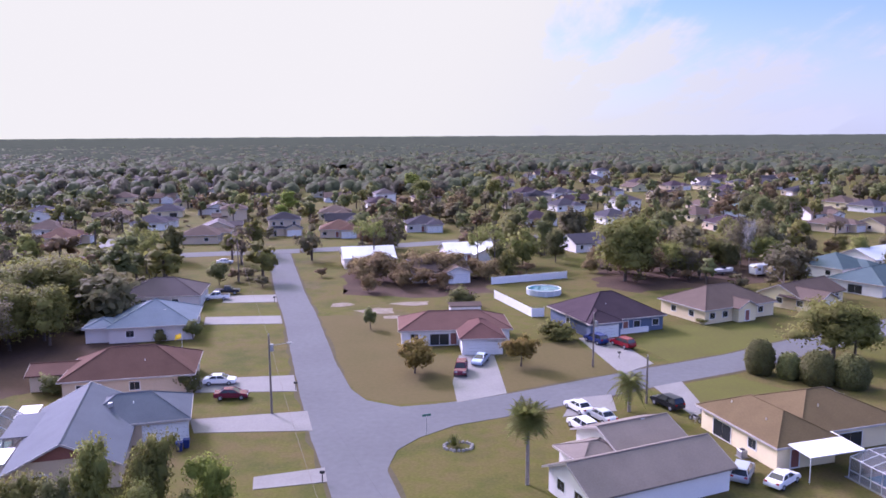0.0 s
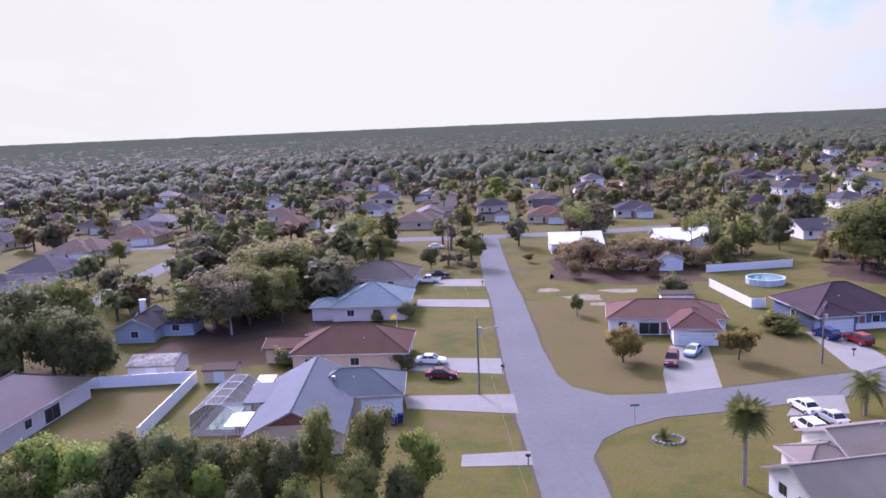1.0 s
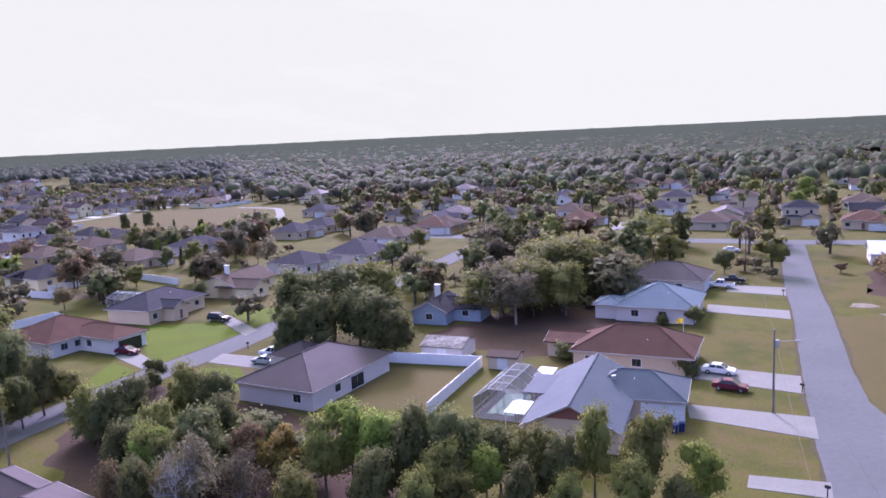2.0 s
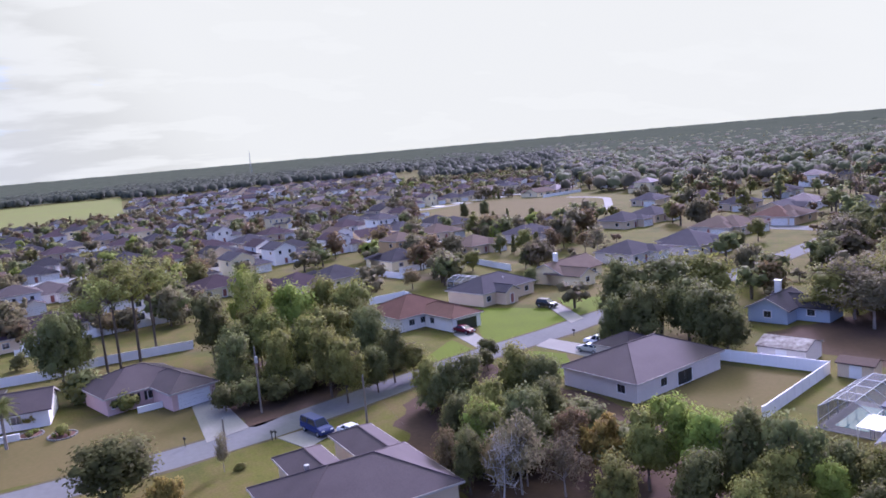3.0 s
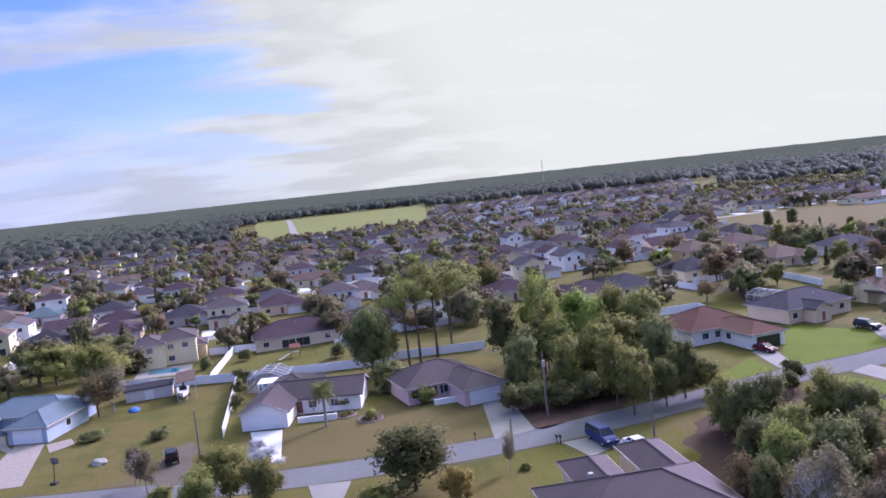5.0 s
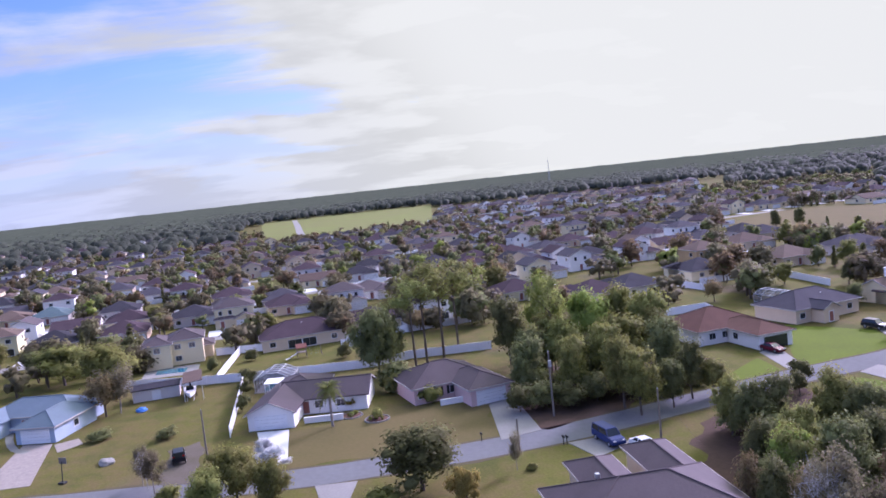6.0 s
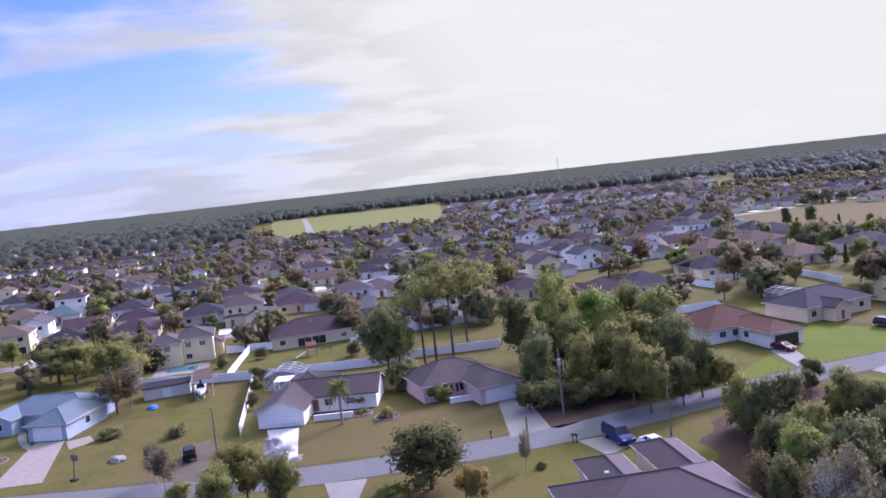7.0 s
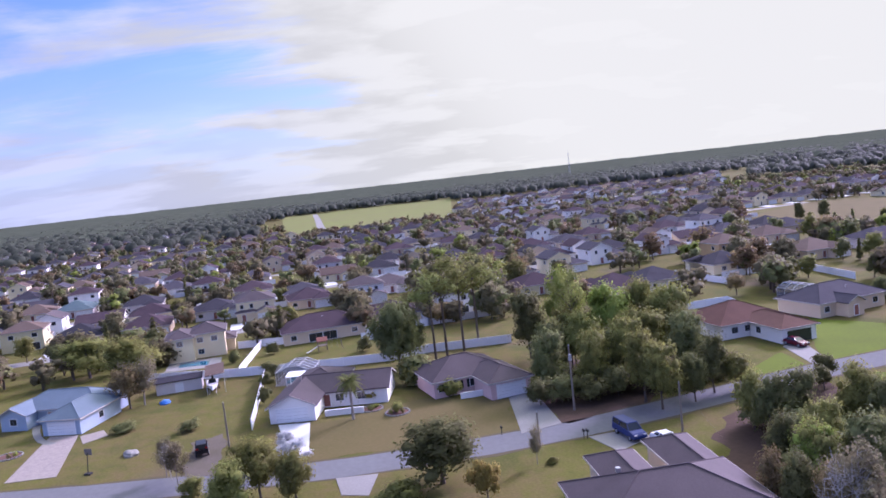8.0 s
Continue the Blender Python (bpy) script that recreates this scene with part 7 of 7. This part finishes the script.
far_house("hip", "brown", "beige", -127.2, 255.4, 96)
far_house("hip", "tan", "beige", -81.6, 260.1, 96)
far_house("hip", "slate", "white", -112.9, 297.6, 96)
far_house("gable", "slate", "white", -169.6, 328.0, 96)
far_house("hip", "slate", "grey", -198.4, 526.5, 96)
far_house("gable", "tan", "white", -150.0, 414.0, 6)
far_house("hip", "tan", "cream", -46.8, 331.6, 6)
far_house("hip", "brown", "beige", -37.2, 273.8, 6)
far_house("gable", "sky", "white", -70.0, 446.1, 96)
far_house("hip", "slate", "grey", -7.6, 287.8, 6)
far_house("gable", "metal", "white", -21.1, 211.6, 12)
far_house("gable", "metal", "white", 6.7, 218.9, 12)
far_house("hip", "plum", "cream", 47.0, 437.9, 20)
far_house("hip", "slate", "white", 65.1, 434.0, 20)
far_house("hip", "slate", "cream", 94.4, 447.8, 20)
far_house("hip", "slate", "white", 56.0, 359.4, 20)
far_house("hip", "slate", "white", 67.8, 309.4, 20)
far_house("hip", "tan", "cream", 86.6, 672.2, 20)
far_house("gable", "tan", "yellow", 117.5, 476.1, 110)
far_house("hip", "plum", "beige", 144.9, 486.6, 20)
far_house("hip", "slate", "cream", 166.1, 485.6, 20)
far_house("hip", "tan", "cream", 104.1, 317.5, 30)
far_house("hip", "teal", "blue", 128.3, 331.8, 30)
far_house("two", "tan", "cream", 377.1, 724.3, 30)
far_house("hip", "tan", "cream", 188.8, 365.7, 30)
far_house("hip", "tan", "beige", 141.8, 279.6, 30)
far_house("hip", "slate", "white", 192.0, 347.0, 30)
far_house("gable", "tan", "cream", 159.1, 278.6, 30)
far_house("gable", "slate", "white", 44.5, 237.1, 20)
far_house("hip", "teal", "white", 98.7, 191.8, 30)
far_house("gable", "metal", "white", 115.4, 205.5, 30)
far_house("hip", "brown", "beige", -171.0, 224.6, 20)
far_house("hip", "slate", "grey", -158.0, 168.4, 20)
far_house("hip", "tan", "grey", -170.8, 195.9, 20)
far_house("hip", "slate", "beige", -261.7, 256.3, 20)
far_house("hip", "slate", "beige", -175.4, 338.2, 96)
far_house("hip", "tan", "tan", -168.1, 226.9, 10)
far_house("hip", "slate", "grey", -152.4, 164.5, 100)
far_house("hip", "slate", "grey", -157.5, 145.5, 100)
far_house("hip", "tan", "beige", -167.7, 199.5, 100)
far_house("hip", "slate", "beige", -217.1, 213.3, 100)
far_house("hip", "slate", "beige", -214.0, 195.6, 100)
far_house("hip", "tan", "beige", -214.4, 131.3, 100)
far_house("two", "tan", "tan", -230.9, 112.6, 100)
far_house("hip", "dark", "grey", -292.6, 161.0, 100)
far_house("hip", "slate", "grey", -218.9, 154.8, 100)
far_house("hip", "slate", "beige", -376.6, 174.6, 100)
far_house("wide", "plum", "white", -264.1, 104.2, 100)
far_house("wide", "slate", "white", -259.7, 81.9, 100)
far_house("two", "slate", "cream", -387.6, 120.8, 100)
far_house("wide", "slate", "white", -358.8, 85.6, 100)
far_house("two", "slate", "white", -310.5, 143.2, 100)
far_house("hip", "plum", "yellow", -215.5, 47.7, 100)
far_house("hip", "slate", "beige", -291.2, 67.8, 100)
far_house("hip", "plum", "beige", -382.2, 17.5, 100)
far_house("hip", "plum", "beige", -338.2, 102.4, 100)
far_house("two", "plum", "white", -323.2, -15.0, 100)
far_house("hip", "plum", "beige", -245.6, -18.5, 100)
far_house("hip", "purple", "white", -255.4, 7.7, 100)
far_house("hip", "dark", "grey", -334.5, 11.2, 100)
far_house("hip", "plum", "beige", -286.6, -41.1, 100)
far_house("hip", "dark", "grey", -246.7, -47.2, 100)
far_house("hip", "dark", "grey", -283.5, -79.0, 100)
far_house("hip", "teal", "grey", -292.7, -105.4, 100)
far_house("two", "tan", "yellow", -231.5, -98.4, 280)
far_house("hip", "tan", "cream", -296.1, -120.5, 100)
far_house("gable", "tan", "yellow", -398.6, -103.9, 100)
far_house("wide", "plum", "beige", -369.5, -40.1, 100)
far_house("wide", "tan", "cream", -392.1, -163.2, 100)
far_house("hip", "dark", "grey", -198.1, 75.9, 280)
far_house("hip", "plum", "beige", -195.5, 64.0, 280)
far_house("hip", "dark", "beige", -278.0, 161.1, 100)
far_house("hip", "slate", "beige", -219.5, 158.3, 100)
far_house("hip", "slate", "beige", -347.9, 143.8, 100)
far_house("hip", "slate", "beige", -423.6, 42.9, 100)
far_house("hip", "dark", "beige", -487.1, 0.4, 100)
far_house("hip", "tan", "beige", -435.0, -15.7, 100)

shown = [bearing(o.location.x, o.location.y) for o in scene.objects if o.parent is None and o.name.startswith("house")]
taken = [(o.location.x, o.location.y, 10.5 if o.name.startswith("house") else 2.6) for o in scene.objects if o.parent is None and (o.name.startswith("house") or o.name.startswith("tree"))]
fill_rng = np.random.default_rng(5)


def free(x, y, r):
    return all((x - a) ** 2 + (y - b) ** 2 > (r + c) ** 2 for a, b, c in taken)


SUB = radians(8)


def suburb(u, v):
    """A place u metres out from the eye and v metres along the suburb's streets."""
    return -u * math.cos(SUB) - v * math.sin(SUB), -u * math.sin(SUB) + v * math.cos(SUB)


ROAD_LINES = [
    ((-112, -95), (-98, -10)), ((-98, -10), (-98, 20)), ((-98, 20), (-109, 67)), ((-109, 67), (-142, 225)), ((-8, 74), (-52, 240)), ((-8, 98), (120, 160)), ((-190, 210), (70, 280)), ((-8, 74), (12, -5)),]
STREETS = [216 + 68 * j for j in range(7)]
for u in STREETS:
    a, b = suburb(u, -330 if u > 220 else -200), suburb(u, 290 if u > 300 else 40 if u < 220 else 120)
    ROAD_LINES.append((a, b))
    ribbon("suburb_street", [a, suburb(u, -60), suburb(u, 20) if u > 300 else suburb(u, -10), b], 6.4, 0.03, CONCRETE, "pale worn concrete suburb street")


def near_road(x, y, r):
    p = Vector((x, y))
    for a, b in ROAD_LINES:
        a, b = Vector(a), Vector(b)
        t = max(0, min(1, (p - a).dot(b - a) / (b - a).length_squared))
        if (a.lerp(b, t) - p).length < r:
            return True
    return False


def in_field(az, d):
    return 83 < az < 95.5 and d > 595 or 66 < az < 81 and 615 < d < 690 or 52 < az < 62.5 and 318 < d < 458 or 47 < az < 57 and 335 < d < 450


slab("field", [(-600, 73), (-1150, 140), (-1170, 10), (-1150, -110), (-780, -75), (-600, -40)], 0.02, FIELD, "broad sunlit green field", "field")
slab("field", [(-562, 238), (-610, 185), (-650, 110), (-690, 118), (-665, 200), (-610, 260)], 0.02, DRYLAWN, "brown graded field", "field")
slab("field", [(-262, 190), (-275, 172), (-350, 182), (-392, 240), (-340, 285), (-262, 225)], 0.02, DRYLAWN, "dry open field", "field")
ribbon("field_road", [(-610, -25), (-721, -35), (-900, -46), (-1140, -62)], 7.0, 0.06, CONCRETE, "pale straight road through the field")
ribbon("field_path", [(-345, 275), (-318, 277), (-298, 263), (-275, 242), (-262, 222), (-262, 205)], 4.0, 0.05, CONCRETE, "curved pale concrete path")

# rows of suburb houses along streets that run side by side
styles = ["hip", "two", "gable", "hip", "wide", "hip", "hip"]
roofs = ["plum", "plum", "dark", "tan", "purple", "slate", "dark"]
walls = ["cream", "white", "beige", "white", "cream", "beige", "white"]
distant, yards = [], []
for j, u0 in enumerate(STREETS + [692, 760, 828, 880]):
    for side in (-1, 1):
        for k in range(-34, 42):
            u, v = u0 + side * 21, k * 16.2 + fill_rng.uniform(-1.2, 1.2)
            x, y = suburb(u, v)
            az, d = bearing(x, y)
            gap, pick = fill_rng.uniform(), fill_rng.integers(7, size=3)
            if not 51 < az < 126 or d < 178 or d > 940 or in_field(az, d) or near_road(x, y, 12) or not free(x, y, 6.0):
                continue
            if az < 58 and d < 460 or d > 700 and not 62 < az < 82 and not az > 98 or d > 620 and az < 64 or gap > (0.96 if az < 98 else 0.85):
                continue
            spec = (styles[pick[0]], roofs[pick[1]], walls[pick[2]], x, y, (98 if side > 0 else 278) + fill_rng.uniform(-2, 2))
            if d < 335:
                far_house(*spec)
            else:
                distant.append(spec)
            taken.append((x, y, 6.8))
            yards.append((u0 + side * 33.5, v, side))

# older houses scattered under the trees
for _ in range(420):
    az, d = fill_rng.uniform(-42, 54), fill_rng.uniform(185, 700)
    x, y = -d * math.sin(radians(az)), d * math.cos(radians(az))
    pick = fill_rng.integers(7, size=3)
    if not free(x, y, 10) or near_road(x, y, 14) or in_field(az, d) or fill_rng.uniform() > 0.5:
        continue
    spec = (["hip", "gable", "hip", "gable", "hip", "hip", "two"][pick[0]], roofs[pick[1]], walls[pick[2]], x, y, 14 + 90 * int(fill_rng.integers(4)))
    if d < 270:
        far_house(*spec)
    else:
        distant.append(spec)
    taken.append((x, y, 9.0))


def join_houses(name, specs, label):
    """Houses too far to tell apart singly, with walls, roofs, eaves and openings, in one mesh."""
    mats = [WHITE, GLASS, TRIM] + [ROOFS[r] for r in sorted(ROOFS)] + [WALLS[w] for w in sorted(WALLS)]
    index = {m.name: i for i, m in enumerate(mats)}
    verts, faces, slots = [], [], []
    pieces = {}
    for style, (wings, ops, _) in PLANS.items():
        rows = []
        for kind, bm in (("wall", joined([wall_mesh(*w[:7]) for w in wings])), ("roof", joined([roof_mesh(*w[:7], 0.5) for w in wings])), ("trim", joined([fascia_mesh(*w[:5], 0.5) if w[5] == "hip" else gable_slopes(*w[:7], 0.5, 0, 0.5, 0.22, -1) for w in wings]))):
            bm.verts.ensure_lookup_table()
            bm.verts.index_update()
            rows.append((kind, np.array([v.co[:] for v in bm.verts]), [[v.index for v in f.verts] for f in bm.faces]))
            bm.free()
        for op in ops:
            wi, side, place, kind = op[:4]
            x0, y0, x1, y1, top = wings[wi][:5]
            w, hh, z = SIZES[kind]
            z = op[4] if len(op) > 4 else z
            px, py, r = {"S": (x0 + (x1 - x0) * place, y0, 0), "N": (x0 + (x1 - x0) * place, y1, 180), "W": (x0, y0 + (y1 - y0) * place, 270), "E": (x1, y0 + (y1 - y0) * place, 90)}[side]
            m = pose(px, py, z, 0, 0, r)
            for what, b in ((("white", (-w / 2, -0.04, 0, w / 2, 0, hh)),) if kind == "garage" else (("white", (-w / 2, -0.03, 0, w / 2, 0, hh)), ("glass", (-w / 2 + 0.1, -0.05, 0.1, w / 2 - 0.1, 0, hh - 0.1)))):
                bm = bmesh.new()
                add_box(bm, *b, m)
                bm.verts.index_update()
                rows.append((what, np.array([v.co[:] for v in bm.verts]), [[v.index for v in f.verts] for f in bm.faces]))
                bm.free()
        pieces[style] = rows
    for style, roof, wall, x, y, rot in specs:
        c, s = math.cos(radians(rot)), math.sin(radians(rot))
        turn = np.array(((c, -s, 0), (s, c, 0), (0, 0, 1)))
        for kind, v, f in pieces[style]:
            base = len(verts)
            verts.extend(map(tuple, v @ turn.T + np.array((x, y, 0))))
            faces.extend([tuple(base + i for i in q) for q in f])
            m = {"wall": WALLS[wall], "roof": ROOFS[roof], "white": WHITE, "trim": TRIM, "glass": GLASS}[kind]
            slots.extend([index[m.name]] * len(f))
    data = bpy.data.meshes.new(name)
    data.from_pydata(verts, [], faces)
    for m in mats:
        data.materials.append(m)
    data.polygons.foreach_set("material_index", slots)
    return tagged(part(name, data, None), label, "houses", kind="stuff")


join_houses("distant_houses", distant, "rows of small houses far across the suburb")


def far_fences():
    """White fences behind and between the far gardens, joined."""
    bm = bmesh.new()
    for u, v, side in yards:
        x, y = suburb(u, v)
        m = Matrix.Translation((x, y, 0)) @ Matrix.Rotation(SUB, 4, "Z")
        if noise.noise((u * 0.11, v * 0.13, 0)) > -0.5:
            add_box(bm, -0.04, -8.4, 0, 0.04, 8.4, 1.8, m)
        if noise.noise((u * 0.17, v * 0.19, 4)) > -0.2:
            add_box(bm, min(0, side * 10), -8.4, 0, max(0, side * 10), -8.32, 1.8, m)
    return tagged(part("distant_fences", bm, VINYL), "white garden fences across the suburb", "fences", kind="stuff")


far_fences()


def far_drives():
    """Concrete drives from the far houses to their streets, joined."""
    bm = bmesh.new()
    for u, v, side in yards:
        if noise.noise((u * 0.3, v * 0.3, 9)) > -0.7:
            x, y = suburb(u, v)
            m = Matrix.Translation((x, y, 0)) @ Matrix.Rotation(SUB, 4, "Z")
            o = -side * 5
            add_box(bm, min(side * 20, side * 30), o - 2.6, -0.1, max(side * 20, side * 30), o + 2.6, 0.045, m)
    return tagged(part("distant_driveways", bm, BRIGHTENED), "pale concrete drives across the suburb", "driveways", kind="stuff")


far_drives()

# garden trees between the houses, and the trees of the older streets
far_trees = {}


def fill_trees(count, az0, az1, reach, woods, singly, low=False):
    """Trees strewn between the houses; the first ones singly, the rest joined later."""
    tries = 0
    while count > 0 and tries < 24000:
        tries += 1
        az = fill_rng.uniform(az0, az1)
        d = 150 + reach * fill_rng.uniform() ** 1.15
        x, y = -d * math.sin(radians(az)), d * math.cos(radians(az))
        if d < 185 and not (woods and az > 22) or near_road(x, y, 5.5) or in_field(az, d):
            continue
        if any(0 < dh - d < 80 and abs(ah - az) * d < 430 for ah, dh in shown) and fill_rng.uniform() > 0.06:
            continue
        if not free(x, y, 0.6 if woods else -1.2):
            continue
        k = fill_rng.uniform()
        if woods:
            kind = "far_oak" if k < 0.14 else "far_dark" if k < 0.42 else "far_russet" if k < 0.56 else "far_grey" if k < 0.72 else "far_pine" if k < 0.80 else "far_garden"
            h = fill_rng.uniform(7, 12) if kind != "far_pine" else fill_rng.uniform(10, 15)
        else:
            kind = "far_garden" if k < 0.42 else "far_dark" if k < 0.66 else "far_russet" if k < 0.80 else "far_grey" if k < 0.87 else "far_cypress" if k < 0.92 else "far_oak" if k < 0.97 else "far_light"
            h = fill_rng.uniform(5.0, 9.2)
        wide = fill_rng.uniform(0.85, 1.3)
        if low:
            kind, h, wide = ("far_garden" if k < 0.6 else "far_russet"), fill_rng.uniform(2.2, 4.2), fill_rng.uniform(1.2, 1.9)
        if d < 290 and singly > 0:
            plant(kind, x, y, h, wide)
            singly -= 1
        else:
            far_trees.setdefault(kind, []).append((x, y, h, wide))
        taken.append((x, y, 2.6 if woods else 2.0))
        count -= 1


fill_trees(1250, 53, 97, 620, False, 80)
fill_trees(1200, 96, 128, 640, False, 50)
for _ in range(110):
    az, d = fill_rng.uniform(79, 99), fill_rng.uniform(535, 590)
    far_trees.setdefault("far_garden" if _ % 3 else "far_russet", []).append((-d * math.sin(radians(az)), d * math.cos(radians(az)), fill_rng.uniform(5, 10), fill_rng.uniform(0.9, 1.3)))
fill_trees(1000, -42, 53, 560, True, 60)
fill_trees(600, -42, 53, 330, True, 0, True)


def join_trees(kind, rows):
    """Trees too many to tell apart: each with stem and leafy crown, all of a kind in one mesh."""
    hn, tr, fork, reach, count, cr, per, size, extra, leaves, label = KINDS[kind]
    rng = np.random.default_rng(sum(map(ord, kind)))
    forms = []
    for _ in range(5):
        clumps = []
        for k in range(10):
            e = rng.normal(size=3)
            e /= np.linalg.norm(e)
            q = rng.uniform(0.35, 0.9)
            clumps.append((e[0] * reach * q, e[1] * reach * q, (fork + hn) / 2 + e[2] * (hn - fork) * 0.42 * q, cr))
        if kind == "far_cypress":
            clumps = [(0, 0, z, 1.05 * (1 - z / 6.6)) for z in np.linspace(0.7, 5.8, 9)]
        forms.append(crown_quads(clumps, 7 if "grey" not in kind else 10, size * 1.25, 0.85, rng, 0.0 if "grey" in kind else 0.72, 1))
    leaves_all, leaf_normals, stems = [], [], []
    for x, y, h, wide in rows:
        s, a = h / hn, rng.uniform(0, 6.28)
        w = s * wide
        c, n = math.cos(a), math.sin(a)
        turn = np.array(((c * w, -n * w, 0), (n * w, c * w, 0), (0, 0, s)))
        form, shade_of = forms[int(rng.integers(5))]
        leaves_all.append(form @ turn.T + np.array((x, y, 0)))
        spin = np.array(((c, -n, 0), (n, c, 0), (0, 0, 1)))
        leaf_normals.append(shade_of @ spin.T)
        t = tr * s
        foot = np.array(((x - t, y - t), (x + t, y - t), (x + t, y + t), (x - t, y + t)))
        for i in range(4):
            p, q = foot[i], foot[(i + 1) % 4]
            stems.append(((*p, -0.1), (*q, -0.1), (*q, h * 0.6), (*p, h * 0.6)))
    stems = np.array(stems)
    flat = np.cross(stems[:, 1] - stems[:, 0], stems[:, 3] - stems[:, 0])
    flat /= np.linalg.norm(flat, axis=1)[:, None]
    quads = np.concatenate(leaves_all + [stems])
    n = len(quads)
    data = quad_mesh("far_trees", quads, np.concatenate(leaf_normals + [np.repeat(flat[:, None], 4, 1)]))
    data.materials.append(leaves)
    data.materials.append(BARK)
    slots = np.zeros(n, dtype=np.int32)
    slots[n - len(stems):] = 1
    data.polygons.foreach_set("material_index", slots)
    return tagged(part("far_trees", data, None), "many far trees: " + label, "trees", kind="stuff")


for kind in sorted(far_trees):
    join_trees(kind, far_trees[kind])


def canopy(name, near, far, count, size, leaves, label, rng, keep, az0=-55, az1=140):
    """Woods far off: many small crowns of leaves joined in one."""
    forms = []
    for _ in range(12):
        body, body_n = crown_quads([(0, 0, 0, 1), (rng.uniform(-0.5, 0.5), rng.uniform(-0.5, 0.5), 0.25, 0.7)], 3, 0.2, 0.9, rng, 0.8, 2, 1.3)
        seen = body[:, :, 2].mean(axis=1) > -0.35
        tufts, tufts_n = crown_quads([(rng.uniform(-0.6, 0.6), rng.uniform(-0.6, 0.6), rng.uniform(-0.1, 0.5), 0.55) for _ in range(3)], size, 0.17, 0.9, rng, 0.0, 1, 1.3)
        forms.append((np.concatenate([body[seen], tufts]), np.concatenate([body_n[seen], tufts_n])))
    blocks, shades = [], []
    while count > 0:
        az = rng.uniform(az0, az1)
        d = near + (far - near) * rng.uniform() ** 1.3
        if not keep(az, d, rng):
            count -= 0.25
            continue
        count -= 1
        r = rng.uniform(3.2, 5.4) * (1 + d / 2500)
        a = rng.uniform(0, 6.28)
        spin = np.array(((math.cos(a), -math.sin(a), 0), (math.sin(a), math.cos(a), 0), (0, 0, 1)))
        form, shade_of = forms[int(rng.integers(12))]
        blocks.append(form @ spin.T * r + np.array((-d * math.sin(radians(az)), d * math.cos(radians(az)), rng.uniform(4.5, 7.0))))
        shades.append(shade_of @ spin.T)
    data = quad_mesh(name, np.concatenate(blocks), np.concatenate(shades))
    return tagged(part(name, data, leaves), label, "woods", kind="stuff")


def in_woods(az, d, rng):
    if in_field(az, d) or 82.5 < az < 96 and d < 1120:
        return False
    if az < -3:
        return d > 760 or d > 640 and rng.uniform() < 0.4
    if az < 53:
        return d > 640 or d > 430 and rng.uniform() < 0.45
    if az > 97:
        return d > 640 and rng.uniform() < 0.6 or d > 900
    return d > 1000 or d > 760 and az < 62


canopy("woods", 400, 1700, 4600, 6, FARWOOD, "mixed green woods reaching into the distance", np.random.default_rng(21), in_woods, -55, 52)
canopy("bare_woods", 400, 1700, 3000, 6, FARGREY, "greyish winter woods, greyed further for haze, between the green trees", np.random.default_rng(22), in_woods, -55, 52)
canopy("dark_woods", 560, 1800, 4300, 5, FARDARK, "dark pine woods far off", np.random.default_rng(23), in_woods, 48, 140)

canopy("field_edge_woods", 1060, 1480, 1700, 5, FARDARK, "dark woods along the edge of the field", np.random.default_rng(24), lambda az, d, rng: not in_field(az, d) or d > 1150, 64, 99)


def wood_roof():
    """The closed tree tops of the far forest, out to the horizon."""
    rng = np.random.default_rng(31)
    verts, faces, rows = [], [], []
    rings = [690 * 1.041 ** k for k in range(49)]
    steps = 520

    def edge(az):
        return 700 if az < -3 else 660 if az < 51 else 1180 if az < 98 else 960

    for d in rings:
        row = []
        for k in range(steps + 1):
            deg = -60 + 205 * k / steps
            az = radians(deg + rng.uniform(-0.12, 0.12))
            dd = d * (1 + rng.uniform(-0.012, 0.012))
            rise = min(1.0, max(0.0, (d - edge(deg)) / 500))
            z = -0.5 if d < edge(deg) * 1.04 else 6.6 + 2.6 * rise + d / 700 + 2.2 * noise.noise((dd * math.sin(az) / 90, dd * math.cos(az) / 90, 0)) + rng.uniform(-0.9, 0.9)
            row.append(len(verts))
            verts.append((-dd * math.sin(az), dd * math.cos(az), z))
        rows.append(row)
    for d, a, b in zip(rings, rows, rows[1:]):
        for k in range(steps):
            if d >= edge(-60 + 205 * k / steps):
                faces.append((a[k + 1], a[k], b[k], b[k + 1]))
    data = bpy.data.meshes.new("forest")
    data.from_pydata(verts, [], faces)
    # base colour greyed to match the hazed crowns
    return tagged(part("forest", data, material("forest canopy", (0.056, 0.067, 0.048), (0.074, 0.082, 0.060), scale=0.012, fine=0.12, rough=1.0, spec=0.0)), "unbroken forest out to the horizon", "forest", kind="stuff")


wood_roof()
